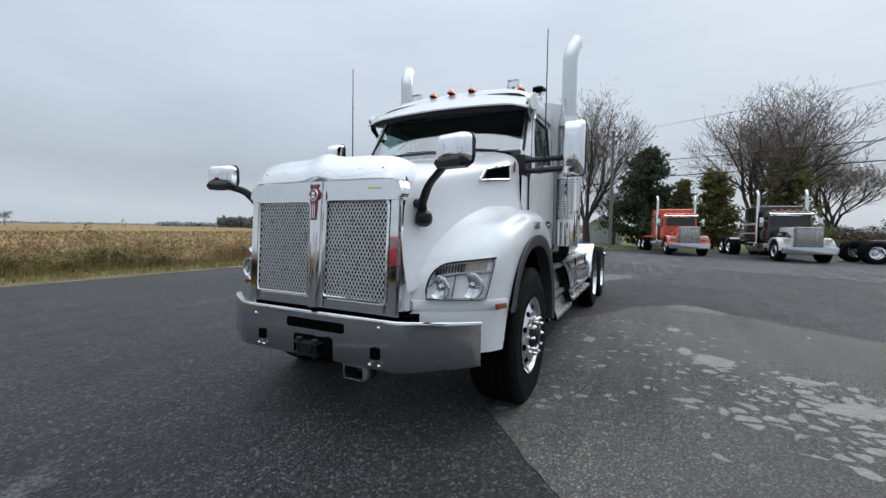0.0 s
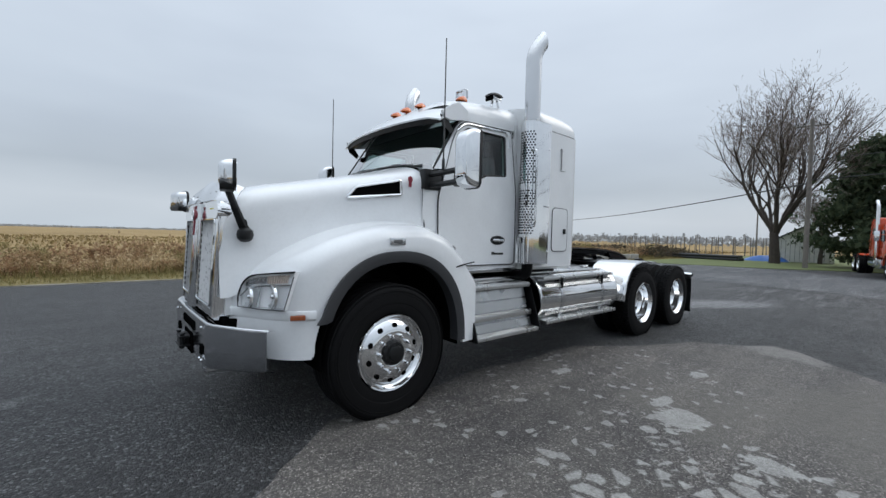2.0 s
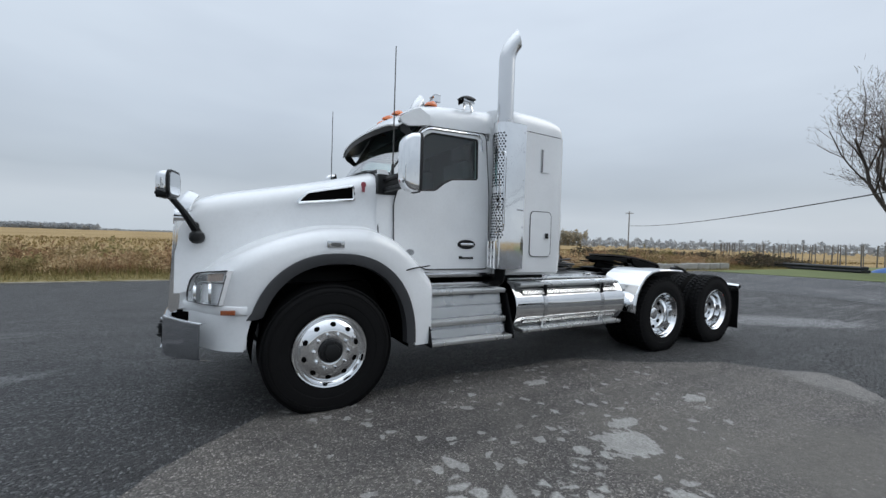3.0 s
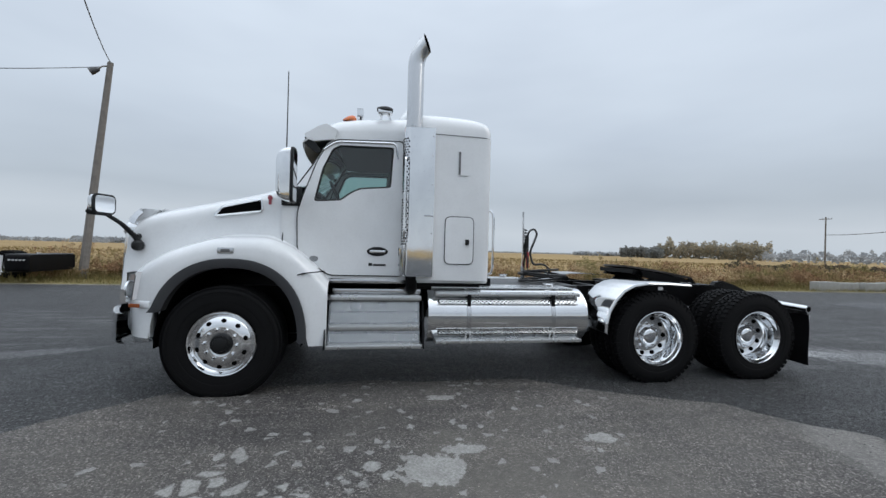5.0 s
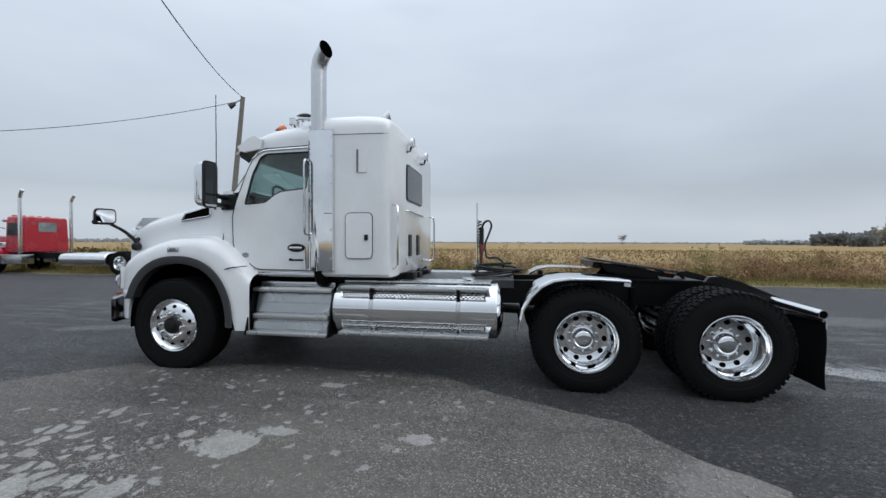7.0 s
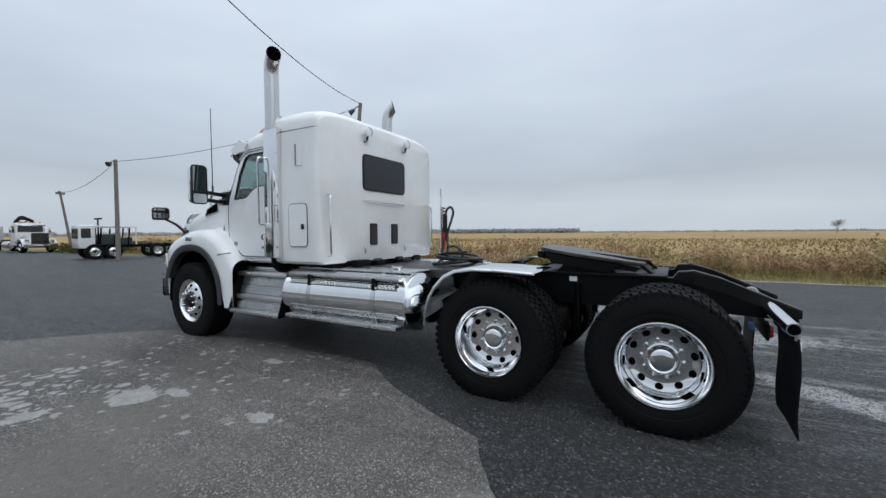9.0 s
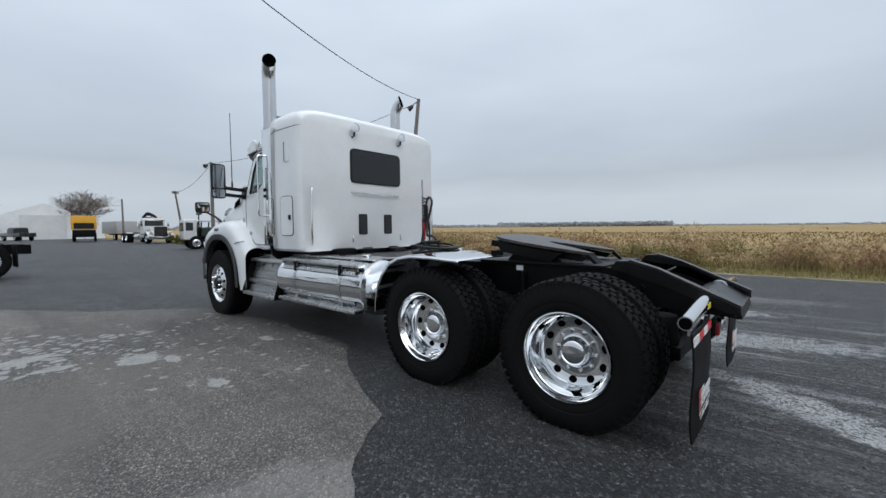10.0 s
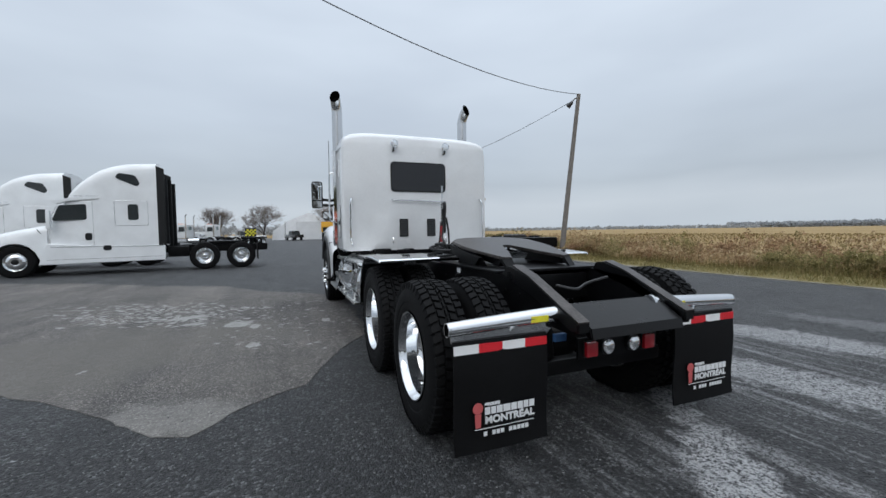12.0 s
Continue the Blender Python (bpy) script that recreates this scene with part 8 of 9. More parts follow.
def classic_truck(name, label, at, turn, hoodm, cabm, sleepm, fendm, stripe=None, sleeper_len=1.6, rear=6.9, group="parked trucks", lamp=True, stacks=True, flash=None, size=1.0, tail=1.0, tank=(2.3, 3.55), axle=0.0, grillem=None, crane=False):
    """A long-nosed tractor: chrome grille, flat screen, twin stacks and bare frame behind."""
    t = thing(name, label, "truck", at, turn, group)
    bm = B()
    shell(bm, 0.56, -0.62, 1.15, 0.95, 1.72, 0.12, 0.08)
    hood = part("hood", bm, hoodm, t)
    if flash is not None:
        for s in (-1, 1):
            bm = B()
            slab(bm, rounded([(-0.45, 1.20), (0.9, 1.12), (1.08, 1.30), (1.08, 1.50), (0.2, 1.48)], 0.08), s * 0.50, s * 0.566, "x")
            part("hood_flash", bm, flash, hood, "black sweep along the hood")
            bm = B()
            slab(bm, rounded([(1.14, 1.12), (2.1, 1.12), (2.1, 1.55), (1.14, 1.52)], 0.05), s * 0.95, s * 1.026, "x")
            part("door_flash", bm, flash, hood, "black sweep along the door")
    bm = B()
    shell(bm, 0.60, -0.80, -0.60, 0.72, 1.72, 0.07, 0.02)
    gr = part("grille", bm, grillem or BACKING, t, "tall radiator grille")
    for k in range(14):
        bm = B()
        x = -0.48 + 0.96 * k / 13
        box(bm, x - 0.012, x + 0.012, -0.825, -0.79, 0.80, 1.62)
        part("grille_bar", bm, grillem or CHROME, gr)
    bm = B()
    shell(bm, 1.02, 1.10, 2.15, 0.95, 2.62, 0.12, 0.08)
    cabp = part("cab", bm, cabm, t)
    bm = B()
    slab(bm, rounded([(-0.86, 1.80), (0.86, 1.80), (0.80, 2.36), (-0.80, 2.36)], 0.06), 1.075, 1.11, "y")
    part("windscreen", bm, WINDOW_DARK, cabp, "dark windscreen")
    bm = B()
    box(bm, -0.98, 0.98, 0.93, 1.16, 2.38, 2.50, 0.03, m=Matrix.Translation((0, 1.05, 2.44)) @ Matrix.Rotation(radians(22), 4, "X") @ Matrix.Translation((0, -1.05, -2.44)))
    part("sun_visor", bm, CHROME, cabp)
    for s in (-1, 1):
        bm = B()
        slab(bm, rounded([(1.28, 1.75), (1.95, 1.75), (1.95, 2.30), (1.36, 2.30)], 0.05), s * 0.985, s * 1.035, "x")
        part("side_window", bm, WINDOW_DARK, cabp)
    for x in (-0.7, -0.35, 0.0, 0.35, 0.7):
        bm = B()
        shell(bm, 0.05, 1.18, 1.34, 2.62, 2.70, 0.03)
        bmesh.ops.translate(bm, verts=bm.verts, vec=(x, 0, 0))
        part("roof_lamp", bm, AMBER, cabp)
    if sleeper_len:
        bm = B()
        shell(bm, 1.12, 2.20, 2.20 + sleeper_len, 0.95, 2.95, 0.12, 0.06)
        sl = part("sleeper", bm, sleepm, t)
        if stripe is not None:
            for z0, z1 in ((1.35, 1.42), (1.86, 1.96)):
                bm = B()
                shell(bm, 1.128, 2.26, 2.14 + sleeper_len, z0, z1, 0.02)
                part("stripe", bm, stripe, sl)
        for s in (-1, 1) if sleeper_len > 1.2 else ():
            bm = B()
            slab(bm, rounded([(2.75, 2.10), (3.10, 2.10), (3.10, 2.45), (2.75, 2.45)], 0.05), s * 1.08, s * 1.118, "x")
            part("sleeper_window", bm, WINDOW_DARK, sl)
    else:
        bm = B()
        slab(bm, rounded([(-0.40, 1.92), (0.40, 1.92), (0.40, 2.36), (-0.40, 2.36)], 0.05), 2.12, 2.158, "y")
        part("rear_window", bm, GLASSPALE, cabp)
    if crane:
        bm = B()
        tube(bm, bend([(-0.5, 2.6, 0.95), (-0.5, 2.6, 2.75), (-0.2, 2.5, 3.05), (0.35, 2.5, 3.0), (0.7, 2.6, 2.75)], 0.15), 0.13, 8)
        tube(bm, [(0.35 * math.cos(a), 2.65, 2.95 + 0.28 * math.sin(a)) for a in (math.pi * k / 8 for k in range(17))], 0.06, 6)
        part("folded_crane", bm, FRAME, t, "black folded crane behind the cab")
    for s in (-1, 1):
        bm = B()
        arch(bm, s, 1.16, 0.55, axle, 0.52, 0.68, 0.08, 2, 172)
        fd = part("fender", bm, fendm, t)
        bm = B()
        shell(bm, 0.15, -0.68, -0.55, 0.98, 1.14, 0.05)
        bmesh.ops.translate(bm, verts=bm.verts, vec=(s * 0.84, 0, 0))
        hl = part("headlamp", bm, CHROME, t)
        bm = B()
        spin(bm, [(-0.69, 0.0), (-0.685, 0.05), (-0.67, 0.06)], 14, "y", at=(s * 0.84, 0, 1.06))
        part("lamp_glass", bm, REFLECT, hl)
        bm = B()
        spin(bm, [(tank[0] + 0.03, 0.0), (tank[0], 0.27), (tank[0] + 0.03, 0.30), (tank[1] - 0.03, 0.30), (tank[1], 0.27), (tank[1] - 0.03, 0.0)], 28, "y", at=(s * 0.88, 0, 0.66))
        part("fuel_tank", bm, ALU, t)
        bm = B()
        box(bm, *sorted((s * 0.62, s * 1.16)), 1.1, 2.2, 0.42, 0.86, 0.03)
        part("step_box", bm, STEEL, t)
        if stacks:
            bm = B()
            tube(bm, bend([(s * 1.12, 2.12, 0.9), (s * 1.12, 2.12, 3.55), (s * 1.14, 2.28, 3.80)], 0.2), 0.075, 12)
            part("exhaust_pipe", bm, CHROME, t)
        bm = B()
        tube(bm, [(s * 1.0, 1.15, 2.05), (s * 1.30, 1.10, 2.12)], 0.02, 6)
        box(bm, *sorted((s * 1.22, s * 1.40)), 1.06, 1.12, 1.75, 2.25, 0.02)
        part("mirror", bm, CHROME, t)
        bm = B()
        shell(bm, 0.10, 0.0, 0.55, 1.15, 1.42, 0.05)
        bmesh.ops.translate(bm, verts=bm.verts, vec=(s * 0.70, 0.35, 0))
        part("air_cleaner", bm, CHROME, t)
        bm = B()
        slab(bm, [(-0.6, 0.66), (rear + tail, 0.66), (rear + tail, 0.92), (-0.6, 0.92)], s * 0.38, s * 0.46, "x")
        part("frame_rail", bm, FRAME, t)
        wheel(t, "front", s * 1.12, axle, 0.51, s, 10, detail=False)
        for y in (rear - 0.66, rear + 0.66):
            wheel(t, "drive", s * 1.18, y, 0.503, s, 20 + y * 31, detail=False)
            wheel(t, "drive", s * 0.60, y, 0.503, -s, 5, detail=False)
        if tail > 1.2:
            continue
        bm = B()
        arch(bm, s, 1.16, 0.62, rear - 0.66, 0.50, 0.60, 0.02, 60, 165)
        part("rear_fender", bm, fendm if fendm is not CHROME else ALU, t)
    bm = B()
    shell(bm, 1.14, -0.98, -0.84, 0.40, 0.74, 0.05)
    part("bumper", bm, PLATE, t, "chrome front bumper")
    bm = B()
    box(bm, -0.45, 0.45, rear - 0.6, rear + 0.5, 0.95, 1.12, 0.05)
    part("fifth_wheel", bm, GREASE, t)
    if tail > 1.2:
        for s in (-1, 1):
            bm = B()
            slab(bm, [(rear + 1.22, 0.30), (rear + 1.80, 0.27), (rear + 1.84, 0.90), (rear + 1.28, 0.96)], s * 1.10, s * 1.15, "x", 0.01)
            pn = part("side_panel", bm, CREAM, t, "white side panel behind the drive wheels")
            bm = B()
            slab(bm, [(rear + 1.33, 0.50), (rear + 1.70, 0.49), (rear + 1.70, 0.53), (rear + 1.33, 0.54)], s * 1.149, s * 1.153, "x")
            part("print_bar", bm, FRAME, pn)
            for k in range(5):
                bm = B()
                box(bm, *sorted((s * 1.15, s * 1.165)), rear + 2.00 + 0.10 * k, rear + 2.06 + 0.10 * k, 0.74, 0.78, 0.006)
                part("marker_lamp", bm, CREAM, t)
        bm = B()
        shell(bm, 1.15, rear + 1.86, rear + tail, 0.36, 0.96, 0.12)
        part("tail_frame", bm, FRAME, t, "black frame end")
    t.scale = (size,) * 3
    return t


classic_truck("classic_truck", "orange long-nosed tractor truck parked on the yard", (4.25, 26.0, 0.018), 12.0, ORANGE, ORANGE, ORANGE, ORANGE, None, 1.7, 6.6)
classic_truck("classic_truck", "black and white long-nosed tractor truck parked on the yard", (9.10, 23.3, 0.018), 9.0, CREAM, BLACKPAINT, BLACKPAINT, CREAM, CREAM, 1.9, 6.9, flash=BLACKPAINT)
classic_truck("classic_truck", "dark tractor truck parked at the end of the row", (19.6, 25.6, 0.018), 96.0, BLACKPAINT, BLACKPAINT, BLACKPAINT, BLACKPAINT, None, 1.6, 7.0)
classic_truck("classic_truck", "red tractor truck with bare chassis parked by the field", (-10.70, -20.2, 0.018), 2.0, REDPAINT, REDPAINT, REDPAINT, REDPAINT, None, 0.0, 7.9, tail=2.55, tank=(4.15, 6.5), axle=0.4)
for k, (x, y) in enumerate(((14.6, -48.3), (12.0, -50.5))):
    classic_truck("classic_truck", "white tractor truck parked in the far row", (x, y, 0.018), 78.0, CREAM, CREAM, CREAM, CREAM, None, 0.0, 5.4)
classic_truck("classic_truck", "white truck with black grille facing the yard", (-8.6, -43.0, 0.018), 184.0, CREAM, CREAM, CREAM, CREAM, None, 0.0, 6.6, stacks=False, grillem=BLACKPAINT, crane=True)


def aero_truck(at, turn, label):
    """A streamlined tractor with high roof sleeper and side skirts."""
    t = thing("aero_truck", label, "truck", at, turn, "white sleeper trucks")
    bm = B()
    rings = []
    for k in range(13):
        y = -1.15 + 2.0 * k / 12
        zt = curve(y, [(-1.15, 0.95), (-0.95, 1.30), (-0.4, 1.52), (0.3, 1.70), (0.85, 1.82)])
        w = curve(y, [(-1.15, 0.80), (-0.8, 1.02), (-0.3, 1.10), (0.85, 1.12)])
        zb = 0.45
        if abs(y) < 0.60:
            zb = 0.52 + 0.62 * math.sqrt(1 - (y / 0.60) ** 2)
        half = [(w * math.sin(math.pi / 2 * j / 8) ** 0.6, zt - 0.30 * (1 - math.cos(math.pi / 2 * j / 8) ** 0.6)) for j in range(9)] + [(w + 0.03, max(zb, 0.6) * 0.5 + (zt - 0.3) * 0.5), (w + 0.03, zb)]
        rings.append([(-x, y, z) for x, z in half[::-1]] + [(x, y, z) for x, z in half[1:]])
    loft(bm, rings, cap0=True)
    part("hood", bm, AEROWHITE, t, "white sloping hood")
    bm = B()
    rings = []
    for k in range(25):
        y = 0.80 + 3.25 * k / 24
        zt = curve(y, [(0.80, 1.85), (1.05, 2.18), (1.30, 2.60), (1.50, 3.02), (1.9, 3.48), (2.5, 3.90), (3.2, 4.10), (4.05, 4.17)])
        w = curve(y, [(0.80, 1.08), (1.3, 1.13), (2.2, 1.20), (4.05, 1.22)])
        half = [(w * math.sin(math.pi / 2 * j / 9) ** 0.5, zt - min(0.5, zt - 1.7) * (1 - math.cos(math.pi / 2 * j / 9) ** 0.5)) for j in range(10)] + [(w, 1.4), (w, 0.98)]
        rings.append([(-x, y, z) for x, z in half[::-1]] + [(x, y, z) for x, z in half[1:]])
    loft(bm, rings, cap0=True, cap1=True)
    body = part("cab_and_sleeper", bm, AEROWHITE, t, "white high-roof sleeper cab")
    for s in (-1, 1):
        for nm, pts, x in (("side_window", [(1.00, 1.92), (1.20, 2.46), (1.95, 2.52), (1.95, 1.96)], 1.195), ("sleeper_window", [(3.14, 1.95), (3.46, 1.95), (3.46, 2.53), (3.14, 2.53)], 1.228), ("roof_window", [(2.80, 3.50), (3.45, 3.20), (3.55, 3.32), (3.40, 3.62), (2.90, 3.68)], 1.226), ("handle_recess", [(1.88, 1.22), (2.08, 1.22), (2.08, 1.48), (1.88, 1.48)], 1.205), ("vent_recess", [(2.38, 0.84), (2.62, 0.84), (2.62, 1.02), (2.38, 1.02)], 1.25)):
            bm = B()
            slab(bm, rounded(pts, 0.08), s * (x - 0.10), s * x, "x")
            part(nm, bm, WINDOW_DARK if "recess" not in nm else BLACK, body)
        bm = B()
        slab(bm, [(0.62, 0.38), (4.25, 0.42), (4.25, 0.98), (2.2, 1.0), (0.85, 1.12), (0.72, 0.80)], s * 1.08, s * 1.235, "x", 0.02)
        part("side_skirt", bm, AEROWHITE, t, "white side skirt")
        bm = B()
        slab(bm, [(4.0, 0.98), (4.30, 0.98), (4.30, 3.90), (4.04, 4.02)], s * 1.12, s * 1.20, "x", 0.01)
        part("side_extender", bm, BLACK, t, "black gap extender")
        bm = B()
        tube(bm, [(s * 0.75, 4.42, 0.9), (s * 0.75, 4.42, 3.55)], 0.07, 8)
        part("exhaust_pipe", bm, FRAME, t)
        bm = B()
        tube(bm, [(s * 1.10, 1.02, 2.02), (s * 1.30, 0.98, 2.05)], 0.025, 6)
        box(bm, *sorted((s * 1.22, s * 1.42)), 0.90, 1.02, 1.62, 2.28, 0.04)
        part("mirror", bm, AEROWHITE, t)
        bm = B()
        tube(bm, [(s * 1.10, 0.70, 1.45), (s * 1.17, 0.60, 1.62)], 0.012, 5)
        part("fender_mirror", bm, BLACK, t)
        bm = B()
        tube(bm, [(s * 1.238, 0.95, 1.00), (s * 1.238, 2.2, 0.985), (s * 1.238, 4.2, 0.965)], 0.009, 4)
        tube(bm, [(s * 1.238, 0.85, 0.55), (s * 1.238, 4.2, 0.57)], 0.006, 4)
        for z in (2.80,):
            tube(bm, [(s * (1.206 if z < 2 else 1.19), 1.4, z), (s * (1.228 if z < 2 else 1.212), 3.95, z + 0.03)], 0.006, 4)
        loop = rounded([(0.92, 1.02), (2.12, 1.02), (2.12, 2.60), (1.20, 2.58), (0.92, 1.95)], 0.06)
        tube(bm, [(s * (1.125 + 0.07 * min(1.0, max(0.0, (y - 0.9) / 1.2))), y, z) for y, z in loop + [loop[0]]], 0.006, 4, cap=False)
        loop = rounded([(2.75, 1.75), (3.75, 1.75), (3.75, 2.66), (2.75, 2.66)], 0.06)
        tube(bm, [(s * 1.222, y, z) for y, z in loop + [loop[0]]], 0.005, 4, cap=False)
        part("body_seam", bm, PLATE, body)
        bm = B()
        slab(bm, rounded([(1.02, 2.60), (1.55, 2.74), (2.3, 2.80), (2.3, 2.72), (1.5, 2.62), (1.1, 2.50)], 0.03), s * 0.98, s * 1.235, "x", 0.01)
        part("roof_fairing", bm, AEROWHITE, body)
        bm = B()
        slab(bm, [(3.6, 0.66), (7.95, 0.66), (7.95, 0.95), (3.6, 0.95)], s * 0.38, s * 0.46, "x")
        part("frame_rail", bm, FRAME, t)
        wheel(t, "front", s * 1.14, 0.0, 0.51, s, 12, detail=False)
        for y in (5.56, 6.88):
            wheel(t, "drive", s * 1.19, y, 0.503, s, y * 21, detail=False)
            wheel(t, "drive", s * 0.60, y, 0.503, -s, 5, detail=False)
        bm = B()
        box(bm, *sorted((s * 0.62, s * 1.18)), 7.50, 7.53, 0.30, 0.98)
        part("mud_flap", bm, FLAP, t)
    bm = B()
    box(bm, -0.5, 0.5, 5.7, 6.9, 0.96, 1.10, 0.05)
    part("fifth_wheel", bm, FRAME, t)
    bm = B()
    box(bm, -0.9, 0.9, 4.3, 5.0, 0.50, 0.92, 0.04)
    part("chassis_box", bm, FRAME, t)
    return t


aero_truck((10.65, -10.40, 0.018), 97.0, "white high-roof sleeper truck parked side on")
aero_truck((14.9, -14.4, 0.018), 94.0, "white high-roof sleeper truck in the second row")


def cab_over(at, turn):
    t = thing("cab_over_truck", "white cab-over chassis truck parked at the yard's edge", "truck", at, turn)
    bm = B()
    shell(bm, 1.1, -0.75, 0.15, 0.75, 2.40, 0.10, 0.03)
    c = part("cab", bm, CREAM, t, "short white cab")
    bm = B()
    slab(bm, rounded([(-0.95, 1.45), (0.95, 1.45), (0.92, 2.15), (-0.92, 2.15)], 0.06), -0.77, -0.70, "y")
    part("windscreen", bm, WINDOW_DARK, c)
    for s in (-1, 1):
        bm = B()
        slab(bm, rounded([(-0.62, 1.50), (-0.10, 1.50), (-0.10, 2.15), (-0.62, 2.15)], 0.06), s * 1.05, s * 1.108, "x")
        part("side_window", bm, WINDOW_DARK, c)
        bm = B()
        slab(bm, [(0.1, 0.75), (6.4, 0.75), (6.4, 1.0), (0.1, 1.0)], s * 0.36, s * 0.46, "x")
        part("frame_rail", bm, FRAME, t)
        bm = B()
        tube(bm, bend([(s * 0.95, 0.2, 2.30), (s * 0.95, 2.55, 2.30), (s * 0.95, 2.55, 1.0)], 0.08), 0.05, 6)
        part("hoist_frame", bm, CREAM, t, "white frame behind the cab")
        for y in (0.45, 1.3, 2.1):
            bm = B()
            tube(bm, [(s * 0.8, y, 1.0), (s * 0.8, y + 0.1, 2.2)], 0.06, 6)
            part("frame_post", bm, FRAME, t)
        for y in (0.1, 1.15, 3.9, 5.1):
            wheel(t, "front" if y < 2 else "drive", s * 1.15, y, 0.51, s, y * 30, detail=False)
    green = plain("dark_green_machinery", (0.02, 0.035, 0.032), 0.5)
    bm = B()
    shell(bm, 0.75, 0.3, 1.5, 0.95, 1.75, 0.08)
    part("engine_cover", bm, green, t)
    bm = B()
    shell(bm, 0.6, 1.7, 2.4, 0.95, 1.5, 0.06)
    part("pump_housing", bm, green, t)
    bm = B()
    tube(bm, [(0.9, 0.35, 1.0), (0.9, 0.35, 2.85)], 0.05, 8)
    tube(bm, [(0.75, 0.20, 2.83), (1.05, 0.55, 2.86)], 0.06, 8)
    part("intake_pipe", bm, FRAME, t)
    return t


cab_over((-6.4, -25.7, 0.018), 82.0).scale = (0.87, 0.87, 0.87)


# ---- sheds and odds and ends behind the yard ----
TENTCLOTH = plain("white_tarpaulin", (0.80, 0.81, 0.82), 0.6, 0.12, 0.4)
SHEDWALL = plain("pale_siding", (0.72, 0.72, 0.70), 0.7, 0.15, 3)
ROOFGREY = plain("grey_roofing", (0.20, 0.205, 0.21), 0.7, 0.2, 2)
BLUETARP = plain("blue_tarpaulin", (0.03, 0.13, 0.42), 0.45, 0.25, 2, 0.6, 6)


def tent_hall():
    t = thing("tent_hall", "large white tarpaulin hall with pointed roof", "building", (-4.0, -95.0, 0.0), -4)
    bm = B()
    rings = []
    for y in (-9, -3, 3, 9):
        rings.append([(-6.2, y, 0), (-6.0, y, 1.6), (-3.2, y, 3.5), (0, y, 4.8), (3.2, y, 3.5), (6.0, y, 1.6), (6.2, y, 0)])
    loft(bm, rings, cap0=True, cap1=True)
    part("cover", bm, TENTCLOTH, t, smooth=0)
    bm = B()
    box(bm, -2.2, 2.2, 8.98, 9.06, 0.0, 3.2)
    part("door_panel", bm, plain("grey_tarpaulin", (0.66, 0.67, 0.68), 0.6, 0.1, 1), t)
    for x in (-4.0, 4.0):
        bm = B()
        tube(bm, [(x, 9.05, 0), (x, 9.05, 3.2)], 0.06, 6)
        part("pole", bm, STEEL, t)

    t.scale = (1.22, 1.22, 1.22)


tent_hall()


def dump_box():
    t = thing("box_truck", "yellow box truck parked beside the tent hall", "truck", (-5.0, -60.0, 0.018), 172)
    bm = B()
    box(bm, -1.2, 1.2, -1.0, 4.5, 1.5, 3.2, 0.05)
    part("body", bm, YELLOW, t)
    bm = B()
    box(bm, -1.1, 1.1, -1.05, 4.4, 0.55, 1.45, 0.05)
    part("underside", bm, FRAME, t)
    bm = B()
    box(bm, -0.95, 0.95, -1.06, -1.02, 1.6, 2.3)
    part("rear_door", bm, BLACK, t)
    for s in (-1, 1):
        for y in (0.0, 3.4):
            wheel(t, "drive", s * 1.15, y, 0.503, s, 10, detail=False)


dump_box()


def pickup(at, turn, mat, label):
    t = thing("pickup_truck", label, "car", at, turn)
    bm = B()
    shell(bm, 0.95, -1.1, 4.0, 0.55, 1.12, 0.10, 0.04)
    b = part("body", bm, mat, t)
    bm = B()
    shell(bm, 0.85, 0.4, 2.3, 1.10, 1.80, 0.14, 0.14)
    part("cabin", bm, WINDOW_DARK, b)
    bm = B()
    shell(bm, 0.70, 0.6, 2.1, 1.78, 1.85, 0.05, 0.03)
    part("roof", bm, mat, b)
    for s in (-1, 1):
        for y in (0.0, 3.0):
            wheel(t, "front", s * 0.95, y, 0.37, s, 10, size=0.72, detail=False)


pickup((-0.4, -74.0, 0.018), 200, BLACKPAINT, "dark pickup parked before the tent hall")
pickup((8.5, -58.0, 0.018), 110, CREAM, "white van parked in the far row")


def checker_board():
    t = thing("sign_trailer", "trailer with yellow and black checkered board", "trailer", (5.6, -44.9, 0.018), 175)
    bm = B()
    box(bm, -1.1, 1.1, -0.6, 5.0, 0.75, 1.0, 0.03)
    part("bed", bm, FRAME, t)
    bm = B()
    box(bm, -0.62, 0.62, -0.60, -0.52, 1.05, 2.05, 0.01)
    brd = part("board", bm, BLACK, t)
    for i in range(6):
        for j in range(4):
            if (i + j) % 2 == 0:
                bm = B()
                box(bm, -0.6 + 0.2 * i, -0.4 + 0.2 * i, -0.606, -0.60, 1.12 + 0.2 * j, 1.32 + 0.2 * j)
                part("check", bm, YELLOWTAPE, brd)
    for s in (-1, 1):
        for y in (1.0, 2.2):
            wheel(t, "drive", s * 1.1, y, 0.503, s, 10, detail=False)


checker_board()
t = thing("container", "grey box container beside the white truck", "container", (-9.6, -66.0, 0.018), 6)
bm = B()
box(bm, -1.2, 1.2, -3.0, 3.0, 0.9, 2.6, 0.03)
part("box", bm, plain("grey_container", (0.36, 0.37, 0.38), 0.6, 0.1, 2), t)
for s in (-1, 1):
    wheel(t, "drive", s * 1.1, 1.6, 0.503, s, 10, detail=False)
    bm = B()
    box(bm, *sorted((s * 0.3, s * 0.4)), -3, 3, 0.7, 0.9)
    part("frame_rail", bm, FRAME, t)

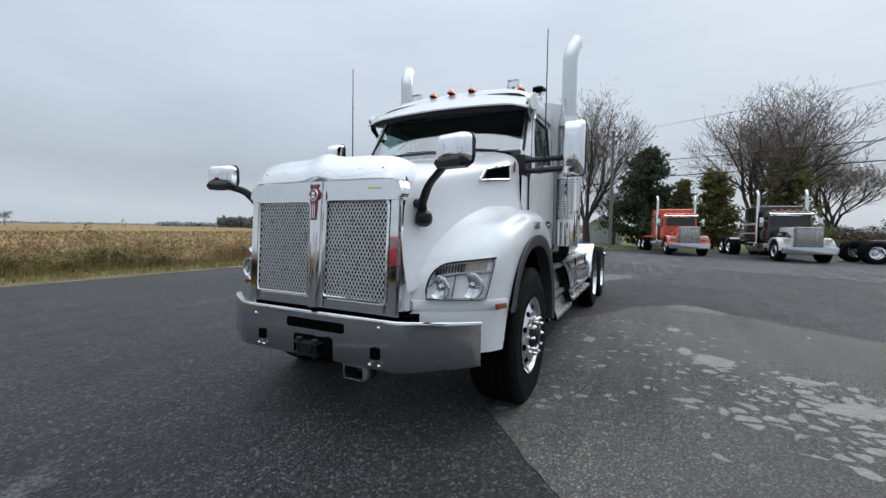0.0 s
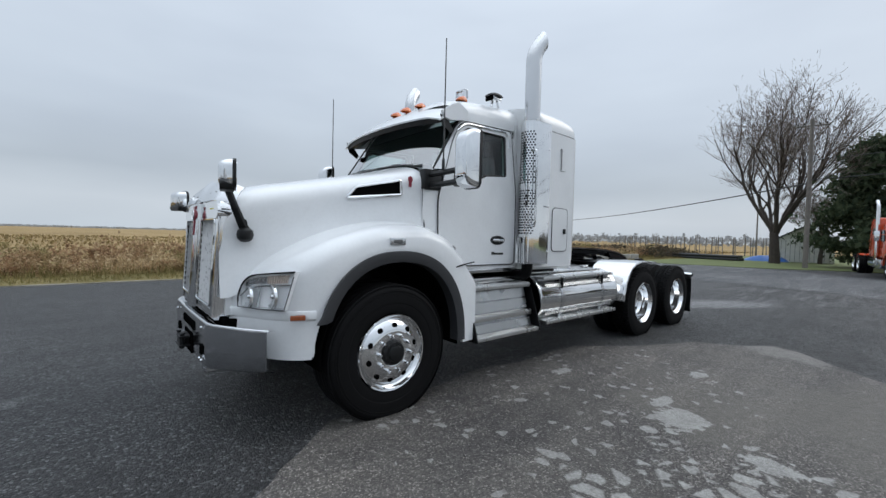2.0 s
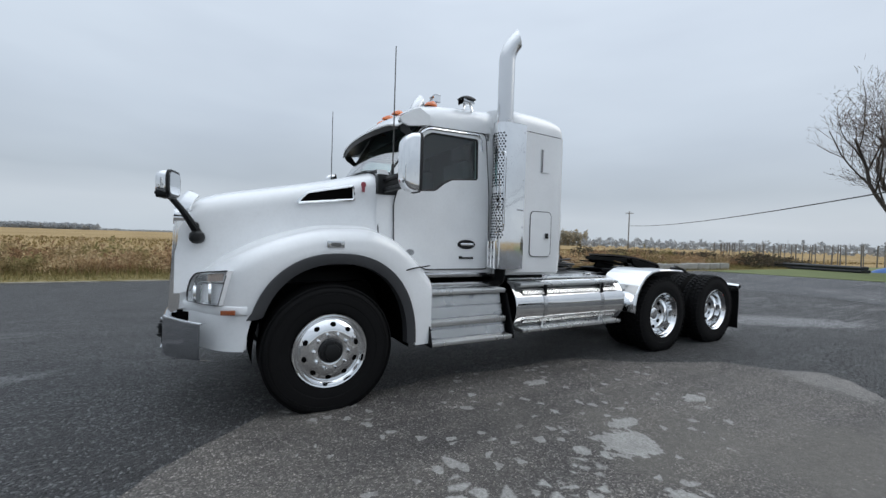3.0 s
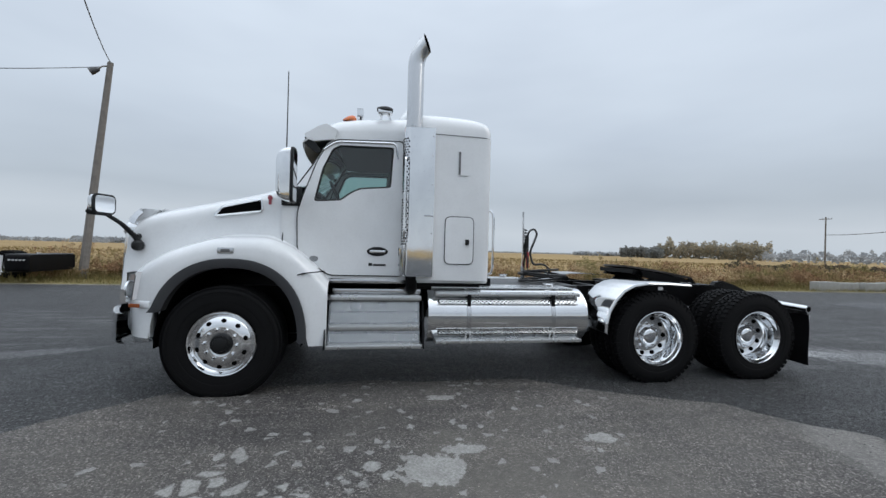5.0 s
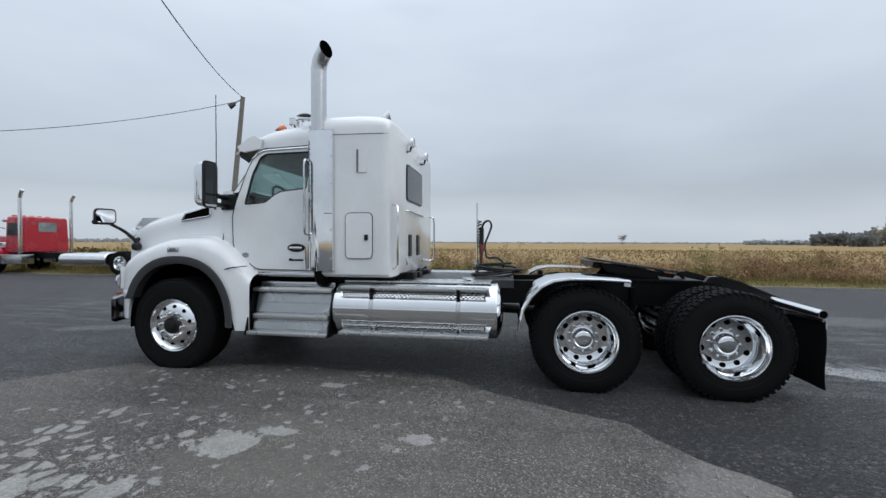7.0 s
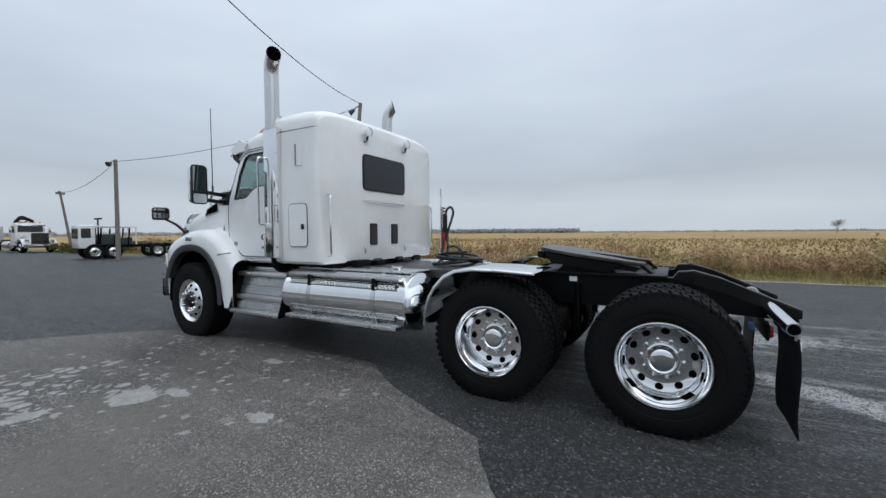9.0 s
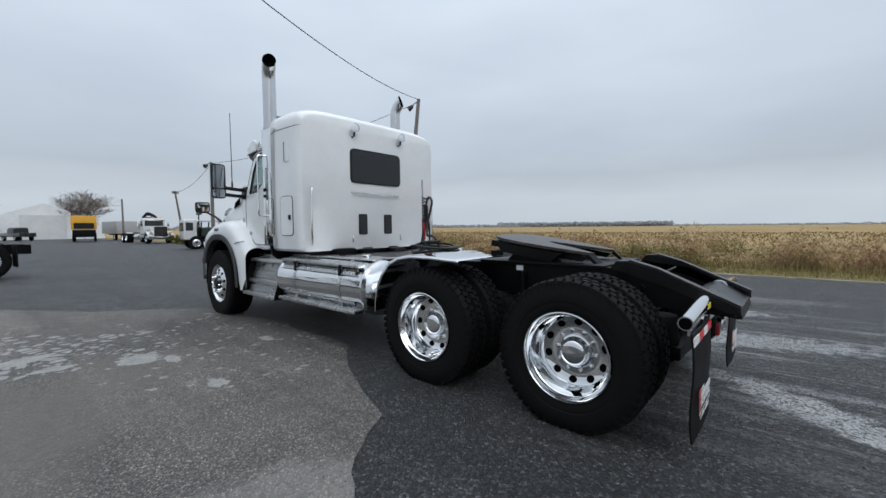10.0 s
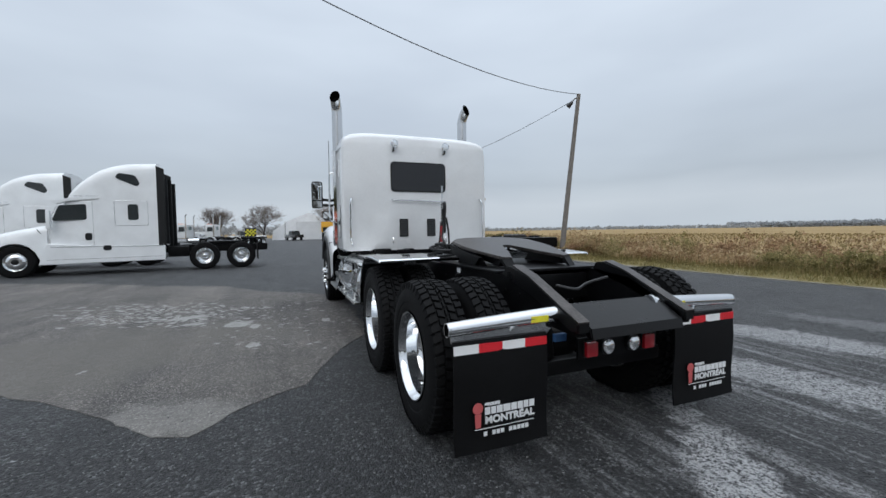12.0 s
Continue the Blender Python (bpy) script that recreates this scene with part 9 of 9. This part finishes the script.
t = thing("shed", "small pale shed with grey roof behind the trees", "building", (-2.4, 46.0, 0.04), 8)
bm = B()
box(bm, -1.9, 1.9, -2.0, 2.0, 0, 1.9, 0.02)
wl_ = part("wall", bm, SHEDWALL, t)
bm = B()
loft(bm, [[(-2.1, y, 1.85), (0, y, 3.1), (2.1, y, 1.85), (2.1, y, 1.92), (0, y, 3.18), (-2.1, y, 1.92)] for y in (-2.2, 2.2)], close=True, cap0=True, cap1=True)
part("roof", bm, ROOFGREY, t, smooth=0)
bm = B()
slab(bm, [(-1.9, 1.9), (1.9, 1.9), (0, 3.05)], -2.0, 2.0, "y")
part("gable", bm, SHEDWALL, wl_)
for k in range(12):
    bm = B()
    box(bm, -1.85 + 0.31 * k, -1.82 + 0.31 * k, -2.02, -1.995, 0.05, 1.85)
    part("batten", bm, ROOFGREY, wl_)

t = thing("tarp_heap", "heap under a bright blue tarpaulin on the grass", "tarpaulin", (-4.7, 44.0, 0.0))
bm = B()
rings = []
for i in range(13):
    u = -1 + i / 6
    rings.append([(1.7 * u, 0.9 * v, 0.62 * max(0.0, (1 - u * u) ** 0.7 * (1 - v * v) ** 0.7) * (0.8 + 0.5 * noise.noise(Vector((u * 2, v * 2, 4))))) for v in (-1, -0.7, -0.35, 0, 0.35, 0.7, 1)])
loft(bm, rings)
part("cover", bm, BLUETARP, t)

post = thing("nursery_post", "thin pale post of a nursery frame", "post", (-7.0, 58.0, 0.0), 0, "nursery posts")
bm = B()
box(bm, -0.04, 0.04, -0.04, 0.04, -0.1, 2.3, 0.01)
part("stake", bm, POLEWOOD, post)
rng = random.Random(2)
for k in range(1, 44):
    copy_thing(post, pose(-7.0 - 0.46 * k - rng.random() * 0.2, 58.0 + 0.12 * k + rng.uniform(-2, 2), 0.0, 0, rng.uniform(-2, 2), 0))
t = thing("pipe_stack", "stack of dark pipes lying on the grass", "pipes", (-9.6, 41.0, 0.0), 80)
for k in range(9):
    bm = B()
    tube(bm, [(-0.6 + 0.25 * (k % 5), -4, 0.14 + 0.24 * (k // 5)), (-0.6 + 0.25 * (k % 5), 4, 0.14 + 0.24 * (k // 5))], 0.11, 8)
    part("pipe", bm, FLARE, t)
# low concrete edging beside the field
t = tagged(new("kerb"), "broken pale concrete edging beside the field", "kerb", "", "structure")
rng = random.Random(6)
for k in range(7):
    bm = B()
    y = 22.0 + 1.35 * k
    box(bm, -0.22, 0.22, 0.05, 1.25, -0.04, 0.38 + 0.08 * rng.random(), 0.03)
    bmesh.ops.transform(bm, matrix=pose(-10.6 + rng.uniform(-0.08, 0.08), y, 0.0, 0, 0, rng.uniform(-3, 3)), verts=bm.verts)
    part("block", bm, CONCRETE, t)
